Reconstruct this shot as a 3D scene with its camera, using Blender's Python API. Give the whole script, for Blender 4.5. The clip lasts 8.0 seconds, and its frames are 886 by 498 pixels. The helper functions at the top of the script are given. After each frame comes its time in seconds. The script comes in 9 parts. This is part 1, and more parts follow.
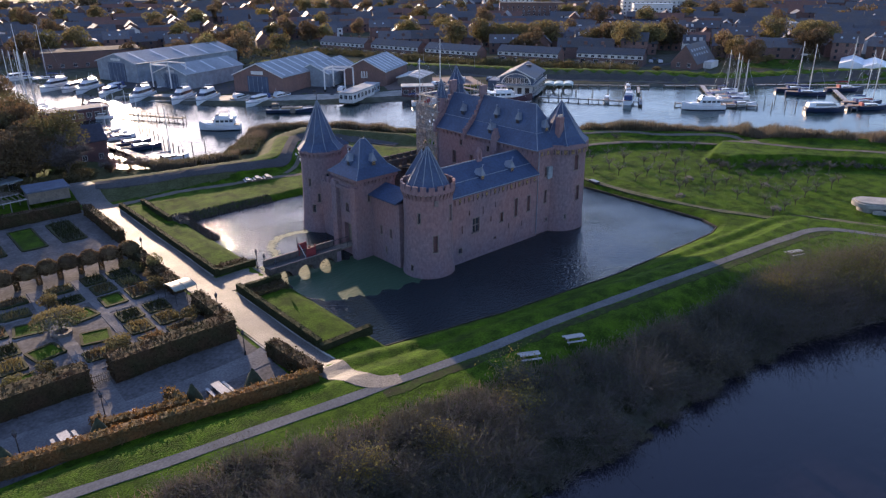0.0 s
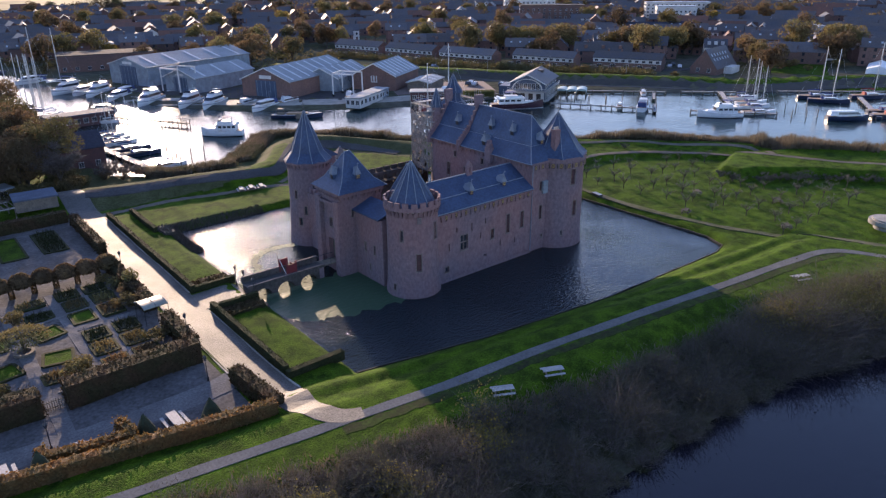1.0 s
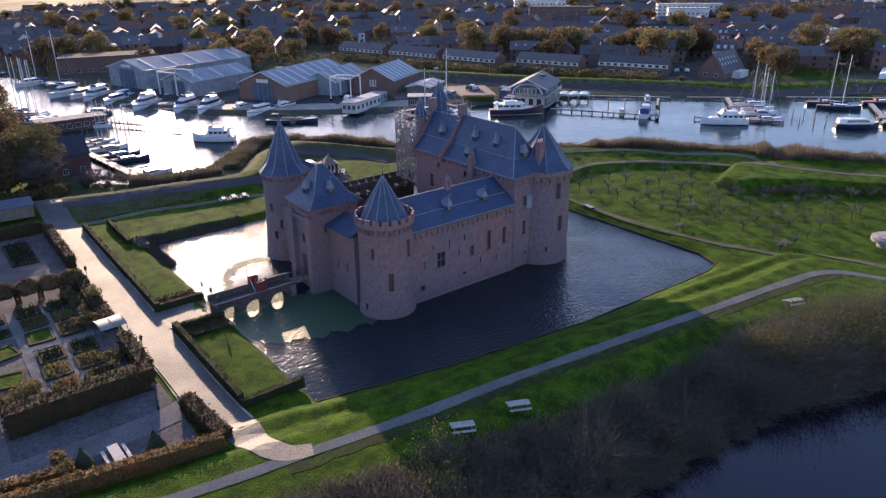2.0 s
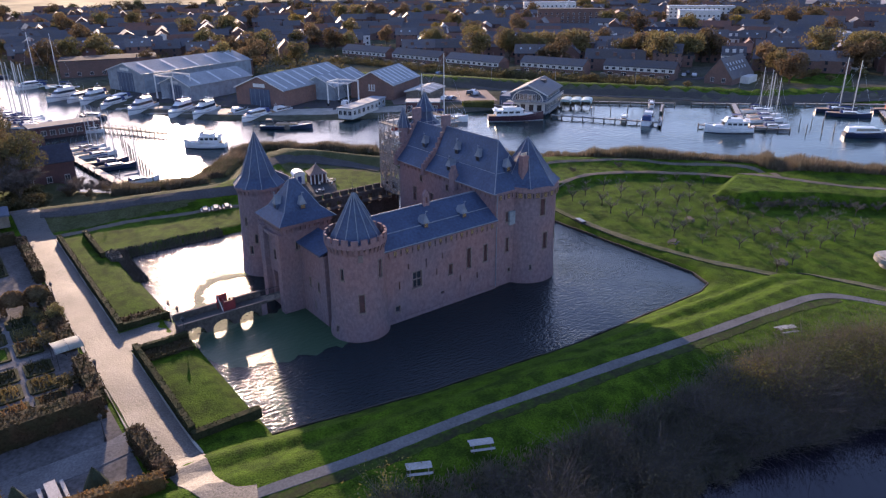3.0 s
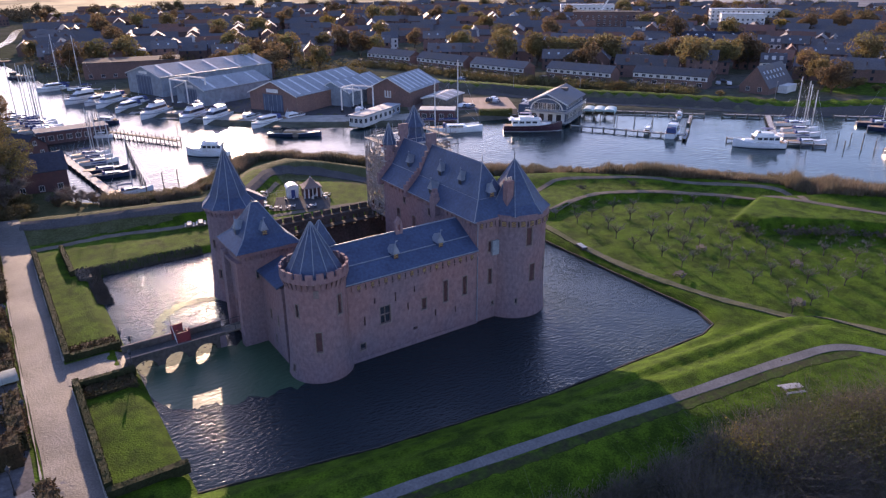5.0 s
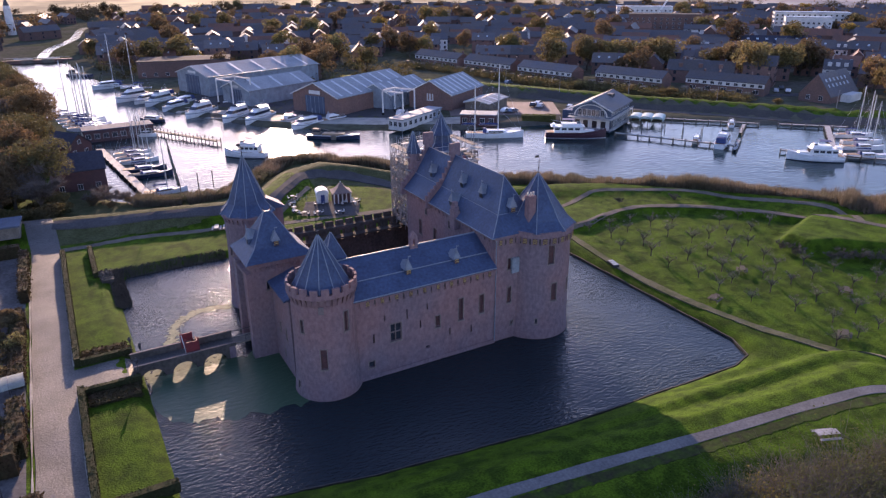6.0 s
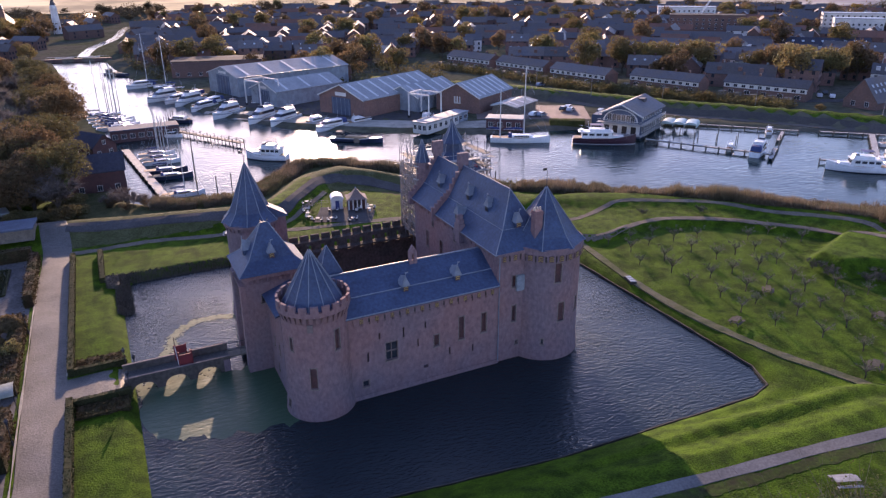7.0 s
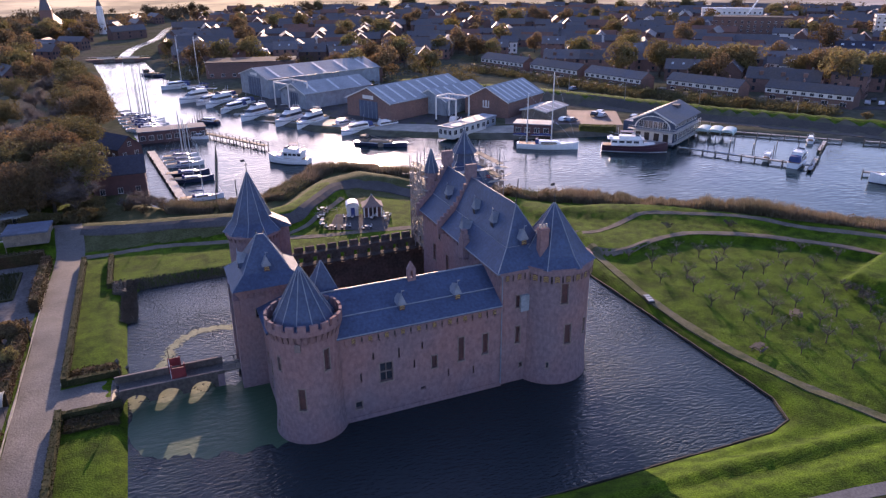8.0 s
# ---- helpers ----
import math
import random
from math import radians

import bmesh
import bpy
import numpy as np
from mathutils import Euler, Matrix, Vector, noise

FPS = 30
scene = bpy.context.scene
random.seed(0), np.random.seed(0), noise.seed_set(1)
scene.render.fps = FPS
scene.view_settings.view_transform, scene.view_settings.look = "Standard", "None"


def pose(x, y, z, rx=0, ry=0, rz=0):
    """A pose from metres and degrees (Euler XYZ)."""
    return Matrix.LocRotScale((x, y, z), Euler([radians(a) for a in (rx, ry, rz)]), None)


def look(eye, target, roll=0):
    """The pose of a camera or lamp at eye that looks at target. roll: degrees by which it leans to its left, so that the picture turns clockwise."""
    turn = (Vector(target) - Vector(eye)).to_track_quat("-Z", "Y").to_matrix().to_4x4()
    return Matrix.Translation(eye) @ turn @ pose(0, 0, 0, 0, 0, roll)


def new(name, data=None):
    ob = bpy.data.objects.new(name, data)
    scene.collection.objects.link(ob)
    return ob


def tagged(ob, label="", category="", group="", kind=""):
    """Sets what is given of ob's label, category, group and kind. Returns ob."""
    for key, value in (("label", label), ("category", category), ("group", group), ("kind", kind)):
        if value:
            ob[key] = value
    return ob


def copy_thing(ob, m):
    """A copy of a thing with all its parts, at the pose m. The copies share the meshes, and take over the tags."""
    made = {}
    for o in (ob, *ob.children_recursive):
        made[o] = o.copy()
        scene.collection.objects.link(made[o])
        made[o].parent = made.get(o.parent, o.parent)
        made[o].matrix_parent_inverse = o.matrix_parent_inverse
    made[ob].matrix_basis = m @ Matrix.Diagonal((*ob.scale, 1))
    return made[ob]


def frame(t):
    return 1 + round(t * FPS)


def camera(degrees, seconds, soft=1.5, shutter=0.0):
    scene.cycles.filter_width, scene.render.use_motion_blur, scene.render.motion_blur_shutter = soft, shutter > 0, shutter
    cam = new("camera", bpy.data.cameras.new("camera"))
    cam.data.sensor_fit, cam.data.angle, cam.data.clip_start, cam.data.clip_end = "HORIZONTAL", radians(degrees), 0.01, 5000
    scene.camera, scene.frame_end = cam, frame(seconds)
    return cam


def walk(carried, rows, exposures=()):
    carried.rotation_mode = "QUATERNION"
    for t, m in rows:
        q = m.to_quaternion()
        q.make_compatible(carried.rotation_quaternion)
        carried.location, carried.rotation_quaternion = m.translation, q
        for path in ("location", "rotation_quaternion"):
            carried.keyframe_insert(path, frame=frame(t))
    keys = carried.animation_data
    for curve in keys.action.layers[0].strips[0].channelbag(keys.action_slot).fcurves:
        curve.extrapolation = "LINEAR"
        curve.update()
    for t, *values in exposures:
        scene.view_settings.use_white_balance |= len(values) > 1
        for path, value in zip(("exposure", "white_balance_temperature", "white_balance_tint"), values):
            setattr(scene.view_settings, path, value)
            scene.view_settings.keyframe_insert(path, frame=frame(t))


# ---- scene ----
cam = camera(65.2, 8.0, soft=1.3)
PATH = [
    (0, (0.4, -0.37, 43.621), (1.626, 1.013, 42.857), -0.4),
    (0.5, (4.281, -0.248, 43.876), (5.481, 1.159, 43.113), -0.4),
    (1, (8.117, -0.106, 44.167), (9.292, 1.323, 43.406), -0.5),
    (1.5, (11.793, 0.083, 44.451), (12.952, 1.525, 43.691), -0.5),
    (3, (22.455, 1.188, 45.496), (23.572, 2.664, 44.738), -0.5),
    (3.5, (25.701, 1.713, 45.656), (26.807, 3.198, 44.9), -0.4),
    (4, (28.806, 2.34, 45.81), (29.909, 3.827, 45.054), -0.3),
    (4.2, (30.011, 2.606, 45.851), (31.115, 4.093, 45.096), -0.4),
    (5.5, (37.839, 4.089, 46.487), (38.793, 5.676, 45.73), -0.4),
    (6, (40.796, 4.742, 46.683), (41.698, 6.36, 45.928), -0.4),
    (6.5, (43.741, 5.489, 46.894), (44.594, 7.133, 46.138), -0.5),
    (7, (46.702, 6.318, 47.119), (47.508, 7.985, 46.363), -0.5),
    (7.5, (49.614, 7.25, 47.323), (50.37, 8.941, 46.569), -0.5),
    (8, (52.501, 8.224, 47.486), (53.206, 9.937, 46.732), -0.6),
]
walk(cam, [(t, look(eye, target, roll)) for t, eye, target, roll in PATH],
     exposures=[(0.0, 1.50, 6500, 31), (3.5, 1.56, 6600, 38), (8.0, 1.62, 6700, 45)])

# ---- daylight: low sun beyond the castle, clear sky ----
SUN_AZ, SUN_EL = 74.0, 13.0
world = bpy.data.worlds.new("world")
scene.world = world
world.use_nodes = True
wt = world.node_tree
sky = wt.nodes.new("ShaderNodeTexSky")
sky.sky_type = "NISHITA"
sky.sun_disc = False
sky.sun_elevation, sky.sun_rotation = radians(SUN_EL), radians(90 - SUN_AZ)
sky.dust_density, sky.air_density, sky.ozone_density = 0.5, 1.0, 3.0
wt.links.new(sky.outputs[0], wt.nodes["Background"].inputs[0])
wt.nodes["Background"].inputs[1].default_value = 0.15
sun_data = bpy.data.lights.new("sun", "SUN")
sun_data.energy, sun_data.angle, sun_data.color = 3.5, radians(0.6), (1.0, 0.82, 0.52)
sun_way = Vector((math.cos(radians(SUN_AZ)) * math.cos(radians(SUN_EL)), math.sin(radians(SUN_AZ)) * math.cos(radians(SUN_EL)), math.sin(radians(SUN_EL))))
sun_ob = new("sun", sun_data)
sun_ob.matrix_world = look(sun_way * 300 + Vector((70, 80, 0)), (70, 80, 0))

# ---- materials ----


def mat(name, c, c2=None, rough=0.8, scale=0.35, fine=6.0, depth=0.25, bump=0.0, metal=0.0, spec=0.4, vary=0.0, streak=1.0, thin=0.0):
    """Two colours mixed by broad noise, fine grain over both, relief; vary: difference from object to object."""
    m = bpy.data.materials.new(name)
    m.use_nodes = True
    nt = m.node_tree
    n, l = nt.nodes, nt.links
    bs = n["Principled BSDF"]
    bs.inputs["Roughness"].default_value = rough
    bs.inputs["Metallic"].default_value = metal
    bs.inputs["Specular IOR Level"].default_value = spec
    geo = n.new("ShaderNodeNewGeometry")
    mp = n.new("ShaderNodeMapping")
    mp.inputs["Scale"].default_value = (1, 1, 1 / streak)
    l.new(geo.outputs["Position"], mp.inputs[0])
    broad = n.new("ShaderNodeTexNoise")
    broad.inputs["Scale"].default_value, broad.inputs["Detail"].default_value = scale, 6
    grain = n.new("ShaderNodeTexNoise")
    grain.inputs["Scale"].default_value, grain.inputs["Detail"].default_value = fine, 4
    l.new(mp.outputs[0], broad.inputs["Vector"])
    l.new(mp.outputs[0], grain.inputs["Vector"])
    ramp = n.new("ShaderNodeMapRange")
    ramp.inputs[1].default_value, ramp.inputs[2].default_value = 0.35, 0.65
    l.new(broad.outputs[0], ramp.inputs[0])
    mix = n.new("ShaderNodeMix")
    mix.data_type = "RGBA"
    mix.inputs[6].default_value, mix.inputs[7].default_value = (*c, 1), (*(c2 or [v * 0.7 for v in c]), 1)
    l.new(ramp.outputs[0], mix.inputs[0])
    val = n.new("ShaderNodeMapRange")
    val.inputs[1].default_value, val.inputs[2].default_value = 0.25, 0.75
    val.inputs[3].default_value, val.inputs[4].default_value = 1 - depth, 1 + depth
    l.new(grain.outputs[0], val.inputs[0])
    hsv = n.new("ShaderNodeHueSaturation")
    l.new(mix.outputs[2], hsv.inputs["Color"])
    last = val.outputs[0]
    if vary:
        info = n.new("ShaderNodeObjectInfo")
        r = n.new("ShaderNodeMapRange")
        r.inputs[3].default_value, r.inputs[4].default_value = 1 - vary, 1 + vary
        l.new(info.outputs["Random"], r.inputs[0])
        mul = n.new("ShaderNodeMath")
        mul.operation = "MULTIPLY"
        l.new(last, mul.inputs[0])
        l.new(r.outputs[0], mul.inputs[1])
        last = mul.outputs[0]
    l.new(last, hsv.inputs["Value"])
    l.new(hsv.outputs[0], bs.inputs["Base Color"])
    if thin:
        tr = n.new("ShaderNodeBsdfTranslucent")
        ms = n.new("ShaderNodeMixShader")
        ms.inputs[0].default_value = thin
        l.new(hsv.outputs[0], tr.inputs["Color"])
        l.new(bs.outputs[0], ms.inputs[1])
        l.new(tr.outputs[0], ms.inputs[2])
        l.new(ms.outputs[0], n["Material Output"].inputs[0])
    if bump:
        b = n.new("ShaderNodeBump")
        b.inputs["Strength"].default_value, b.inputs["Distance"].default_value = 0.6, bump
        l.new(grain.outputs[0], b.inputs["Height"])
        l.new(b.outputs[0], bs.inputs["Normal"])
    return m


def courses(m, axis_scale, strength, kind="brick", dark=0.6):
    """Adds brick or slate courses at real size to a material made by mat()."""
    nt = m.node_tree
    n, l = nt.nodes, nt.links
    bs = n["Principled BSDF"]
    geo = n.new("ShaderNodeNewGeometry")
    sep = n.new("ShaderNodeSeparateXYZ")
    l.new(geo.outputs["Position"], sep.inputs[0])
    add = n.new("ShaderNodeMath")
    l.new(sep.outputs[0], add.inputs[0])
    l.new(sep.outputs[1], add.inputs[1])
    comb = n.new("ShaderNodeCombineXYZ")
    l.new(add.outputs[0], comb.inputs[0])
    l.new(sep.outputs[2 if kind != "flat" else 1], comb.inputs[1])
    if kind == "flat":
        l.new(sep.outputs[0], comb.inputs[0])
    br = n.new("ShaderNodeTexBrick")
    br.inputs["Scale"].default_value = axis_scale
    br.inputs["Color1"].default_value, br.inputs["Color2"].default_value = (1, 1, 1, 1), (0.8, 0.8, 0.8, 1)
    br.inputs["Mortar"].default_value = (dark, dark, dark, 1)
    br.inputs["Mortar Size"].default_value = 0.015
    l.new(comb.outputs[0], br.inputs["Vector"])
    mul = n.new("ShaderNodeMix")
    mul.data_type, mul.blend_type = "RGBA", "MULTIPLY"
    mul.inputs[0].default_value = strength
    src = bs.inputs["Base Color"].links[0].from_socket
    l.new(src, mul.inputs[6])
    l.new(br.outputs[0], mul.inputs[7])
    l.new(mul.outputs[2], bs.inputs["Base Color"])
    return m


def water_mat(name, deep, scale, height, rough, spec=0.5, ior=1.33):
    m = bpy.data.materials.new(name)
    m.use_nodes = True
    nt = m.node_tree
    n, l = nt.nodes, nt.links
    bs = n["Principled BSDF"]
    bs.inputs["Base Color"].default_value = (*deep, 1)
    bs.inputs["Roughness"].default_value = rough
    bs.inputs["IOR"].default_value = ior
    bs.inputs["Specular IOR Level"].default_value = spec
    geo = n.new("ShaderNodeNewGeometry")
    mp = n.new("ShaderNodeMapping")
    mp.inputs["Rotation"].default_value = (0, 0, radians(20))
    mp.inputs["Scale"].default_value = (1, 2.2, 1)
    l.new(geo.outputs["Position"], mp.inputs[0])
    a = n.new("ShaderNodeTexNoise")
    a.inputs["Scale"].default_value, a.inputs["Detail"].default_value = scale, 3.0
    big = n.new("ShaderNodeTexNoise")
    big.inputs["Scale"].default_value, big.inputs["Detail"].default_value = 0.06, 2
    l.new(mp.outputs[0], a.inputs["Vector"])
    l.new(geo.outputs["Position"], big.inputs["Vector"])
    amp = n.new("ShaderNodeMapRange")
    amp.inputs[1].default_value, amp.inputs[2].default_value = 0.35, 0.65
    amp.inputs[3].default_value, amp.inputs[4].default_value = 0.35, 1.0
    l.new(big.outputs[0], amp.inputs[0])
    mul = n.new("ShaderNodeMath")
    mul.operation = "MULTIPLY"
    l.new(a.outputs[0], mul.inputs[0])
    l.new(amp.outputs[0], mul.inputs[1])
    b = n.new("ShaderNodeBump")
    b.inputs["Strength"].default_value, b.inputs["Distance"].default_value = 1.0, height
    l.new(mul.outputs[0], b.inputs["Height"])
    l.new(b.outputs[0], bs.inputs["Normal"])
    return m


GRASS = mat("grass", (0.047, 0.094, 0.006), (0.018, 0.039, 0.004), 0.95, 0.5, 5.5, 0.6, 0.22, spec=0.05)
MEADOW = mat("town_soil", (0.06, 0.066, 0.038), (0.085, 0.08, 0.066), 0.95, 0.03, 0.4, 0.35, spec=0.0)
WATER = water_mat("river_water", (0.010, 0.026, 0.030), 0.4, 0.15, 0.10, 0.5, 1.20)
OUTW = water_mat("outer_water", (0.008, 0.007, 0.014), 0.45, 0.03, 0.05, 0.62)
MOATW = water_mat("moat_water", (0.010, 0.018, 0.022), 1.3, 0.26, 0.075, 0.36)
BRICK = courses(mat("castle_brick", (0.208, 0.118, 0.116), (0.150, 0.112, 0.128), 0.9, 0.16, 2.6, 0.24, 0.03, spec=0.2, streak=1.5), 2.2, 0.35)
STONE = mat("pale_stone", (0.36, 0.33, 0.28), (0.26, 0.24, 0.21), 0.85, 0.8, 5, 0.2, 0.02)
SLATE = courses(mat("slate", (0.034, 0.06, 0.115), (0.024, 0.042, 0.085), 0.62, 0.4, 3.0, 0.3, 0.02, spec=0.38), 1.6, 0.35)
LEAD = mat("lead_seam", (0.15, 0.18, 0.22), (0.11, 0.13, 0.16), 0.55, 1.0, 4, 0.2)
DARK = mat("dark_opening", (0.012, 0.012, 0.016), (0.02, 0.018, 0.02), 0.35, 1, 3, 0.2)
GLASS = mat("window_glass", (0.02, 0.025, 0.035), (0.03, 0.035, 0.045), 0.12, 0.8, 2, 0.2, spec=0.6)
SHUTTER = mat("red_brown_shutter", (0.085, 0.035, 0.035), (0.06, 0.028, 0.03), 0.7, 1, 5, 0.2)
GATERED = mat("dark_red_gate_paint", (0.170, 0.019, 0.022), (0.125, 0.016, 0.019), 0.7, 1, 4, 0.2)
REDP = mat("red_paint", (0.24, 0.022, 0.022), (0.18, 0.018, 0.02), 0.6, 1, 4, 0.15)
YELP = mat("yellow_paint", (0.30, 0.21, 0.07), (0.24, 0.16, 0.06), 0.7, 1, 4, 0.15)
COBBLE = courses(mat("brick_paving", (0.096, 0.090, 0.085), (0.062, 0.059, 0.056), 0.66, 0.3, 5.0, 0.45, 0.07, spec=0.3), 2.4, 0.4, "flat")
GRAVEL = mat("gravel_path", (0.135, 0.118, 0.096), (0.09, 0.08, 0.068), 0.98, 0.4, 4, 0.3, 0.03, spec=0.05)
PALEGR = mat("pale_grey_path", (0.126, 0.126, 0.128), (0.096, 0.097, 0.100), 0.98, 0.4, 4, 0.25, 0.02, spec=0.05)
GARDG = mat("garden_gravel", (0.150, 0.144, 0.142), (0.108, 0.104, 0.104), 0.98, 0.4, 4, 0.3, 0.03, spec=0.05)
DULLP = mat("grassy_gravel", (0.105, 0.100, 0.070), (0.066, 0.074, 0.036), 0.98, 0.5, 4, 0.35, 0.03, spec=0.05)
ASPHALT = mat("asphalt", (0.07, 0.068, 0.07), (0.05, 0.05, 0.053), 0.98, 0.2, 3, 0.25, 0.02, spec=0.04)
BRICKYARD = mat("red_paving", (0.15, 0.10, 0.088), (0.11, 0.08, 0.072), 0.85, 0.1, 2, 0.2)
TIMBER = mat("weathered_timber", (0.16, 0.13, 0.105), (0.10, 0.085, 0.07), 0.85, 0.8, 5, 0.3, 0.01)
PALEWOOD = mat("silvered_timber", (0.33, 0.32, 0.31), (0.24, 0.235, 0.23), 0.75, 0.8, 5, 0.2, 0.01)
BARK = mat("bark", (0.07, 0.055, 0.042), (0.045, 0.036, 0.03), 0.95, 1.5, 8, 0.3)
TWIG = mat("bare_twigs", (0.125, 0.108, 0.10), (0.085, 0.075, 0.07), 0.95, 0.15, 2, 0.35, thin=0.35)
LEAFY = mat("yellow_leaves", (0.22, 0.15, 0.035), (0.16, 0.12, 0.03), 0.8, 0.3, 2, 0.35, thin=0.45)
LEAFG = mat("olive_leaves", (0.112, 0.104, 0.040), (0.145, 0.102, 0.042), 0.8, 0.12, 1.2, 0.35, vary=0.3, thin=0.45)
LEAFB = mat("russet_leaves", (0.138, 0.086, 0.044), (0.098, 0.074, 0.036), 0.8, 0.15, 1.2, 0.35, vary=0.3, thin=0.45)
HEDGEG = mat("box_hedge", (0.024, 0.032, 0.011), (0.038, 0.037, 0.016), 0.9, 0.6, 4, 0.4, 0.05, spec=0.15, thin=0.08)
HEDGEB = mat("beech_hedge", (0.060, 0.036, 0.020), (0.036, 0.034, 0.015), 0.9, 0.5, 4, 0.4, 0.05, spec=0.15, thin=0.2)
YEW = mat("dark_yew", (0.018, 0.03, 0.014), (0.028, 0.04, 0.018), 0.85, 0.8, 5, 0.3, 0.04)
REED = mat("dry_reed", (0.155, 0.118, 0.085), (0.098, 0.086, 0.056), 0.9, 0.1, 1.5, 0.35, thin=0.4)
WHITE = mat("white_gelcoat", (0.62, 0.63, 0.64), (0.52, 0.54, 0.56), 0.3, 0.6, 2, 0.06, spec=0.5)
NAVY = mat("navy_hull", (0.02, 0.03, 0.07), (0.015, 0.025, 0.05), 0.3, 0.5, 2, 0.1, spec=0.5)
CANVAS = mat("blue_canvas", (0.03, 0.05, 0.16), (0.02, 0.04, 0.11), 0.8, 0.7, 4, 0.15)
MAST = mat("mast_alloy", (0.55, 0.56, 0.58), (0.45, 0.46, 0.48), 0.4, 1, 3, 0.1, metal=0.6)
TEAK = mat("teak_deck", (0.30, 0.19, 0.11), (0.22, 0.145, 0.09), 0.7, 1, 6, 0.2)
STEELG = mat("painted_steel", (0.20, 0.24, 0.28), (0.14, 0.17, 0.20), 0.5, 0.5, 3, 0.15)
CORRUG = mat("shed_roof_sheet", (0.21, 0.24, 0.26), (0.16, 0.19, 0.21), 0.7, 0.15, 1.5, 0.15, spec=0.3)
CLEARS = mat("skylight_sheet", (0.36, 0.40, 0.43), (0.30, 0.335, 0.36), 0.5, 0.4, 2, 0.1, spec=0.5)
REDBR = courses(mat("red_brick", (0.155, 0.085, 0.07), (0.115, 0.07, 0.062), 0.85, 0.2, 2, 0.25, vary=0.25), 2.2, 0.3)
TILE = mat("dark_roof_tile", (0.066, 0.068, 0.082), (0.088, 0.074, 0.07), 0.7, 0.15, 1.5, 0.25, vary=0.35)
RENDER_W = mat("white_render", (0.52, 0.51, 0.49), (0.42, 0.41, 0.40), 0.8, 0.3, 2, 0.12, vary=0.12)
BLUEW = mat("painted_boards", (0.05, 0.08, 0.13), (0.04, 0.06, 0.10), 0.6, 0.4, 3, 0.2)
TARP = mat("white_tarpaulin", (0.72, 0.74, 0.74), (0.6, 0.62, 0.63), 0.5, 0.5, 2, 0.08)
NETTING = mat("scaffold_netting", (0.24, 0.21, 0.20), (0.16, 0.145, 0.14), 0.95, 0.5, 3, 0.3, spec=0.1, thin=0.18)
GALV = mat("galvanised_tube", (0.26, 0.26, 0.27), (0.19, 0.19, 0.20), 0.6, 1, 4, 0.15, metal=0.3)
BLACKI = mat("black_iron", (0.02, 0.02, 0.024), (0.03, 0.03, 0.032), 0.5, 1, 4, 0.15)
TYRE = mat("tyre_rubber", (0.02, 0.02, 0.02), None, 0.9, 1, 4, 0.1)
ALGAE = mat("floating_weed", (0.115, 0.142, 0.085), (0.07, 0.098, 0.058), 0.8, 0.6, 2, 0.3)
CONCRETE = mat("pale_concrete", (0.29, 0.27, 0.235), (0.20, 0.19, 0.165), 0.85, 0.4, 2, 0.2, 0.02)
WSTONE = mat("window_stone", (0.165, 0.122, 0.112), (0.13, 0.10, 0.095), 0.9, 0.8, 5, 0.25)
SOIL = mat("garden_soil", (0.110, 0.103, 0.102), (0.074, 0.069, 0.068), 0.95, 0.3, 2.5, 0.4, 0.03, spec=0.1)
DULL = mat("dull_leaves", (0.105, 0.098, 0.05), (0.062, 0.068, 0.034), 0.9, 0.15, 2, 0.35, thin=0.4)
WEEDW = water_mat("weedy_water", (0.032, 0.068, 0.040), 0.8, 0.10, 0.4, 0.3)
OLDBR = courses(mat("mossy_brick", (0.105, 0.082, 0.075), (0.06, 0.055, 0.048), 0.95, 0.4, 2.5, 0.35, 0.04, spec=0.1), 2.2, 0.35)
BOARD = mat("bank_boards", (0.045, 0.038, 0.032), (0.03, 0.028, 0.025), 0.9, 1.0, 5, 0.3, 0.01)
DRYG = mat("dull_rough_grass", (0.068, 0.072, 0.036), (0.045, 0.052, 0.022), 0.95, 0.4, 4, 0.5, 0.12, spec=0.05)
UNDER = mat("thicket_litter", (0.045, 0.042, 0.030), (0.032, 0.036, 0.020), 0.95, 0.3, 2, 0.3)
MUD = mat("trodden_soil", (0.022, 0.022, 0.012), (0.025, 0.048, 0.007), 0.95, 0.8, 3, 0.4, 0.05, spec=0.1)
CANOPYB = mat("grey_blue_roofing", (0.07, 0.09, 0.13), (0.05, 0.065, 0.095), 0.92, 0.5, 3, 0.2)
OLIVE = mat("olive_green_leaves", (0.095, 0.105, 0.028), (0.065, 0.075, 0.02), 0.85, 0.3, 2, 0.35, thin=0.35)
NAVYR = mat("dark_slate_tiles", (0.030, 0.034, 0.052), (0.042, 0.042, 0.055), 0.85, 0.3, 2, 0.25, spec=0.2)
PALEBLUE = mat("faded_blue_paint", (0.17, 0.20, 0.23), (0.13, 0.155, 0.18), 0.8, 1.5, 5, 0.2)
MAROON = mat("maroon_hull", (0.05, 0.018, 0.028), (0.035, 0.015, 0.025), 0.35, 0.5, 2, 0.1, spec=0.5)
REVET = mat("dark_revetment", (0.045, 0.04, 0.036), (0.03, 0.03, 0.028), 0.9, 0.3, 2, 0.3, 0.03)
LEAFD = mat("dark_olive_leaves", (0.105, 0.082, 0.034), (0.065, 0.064, 0.024), 0.8, 0.12, 1.2, 0.35, vary=0.3, thin=0.4)
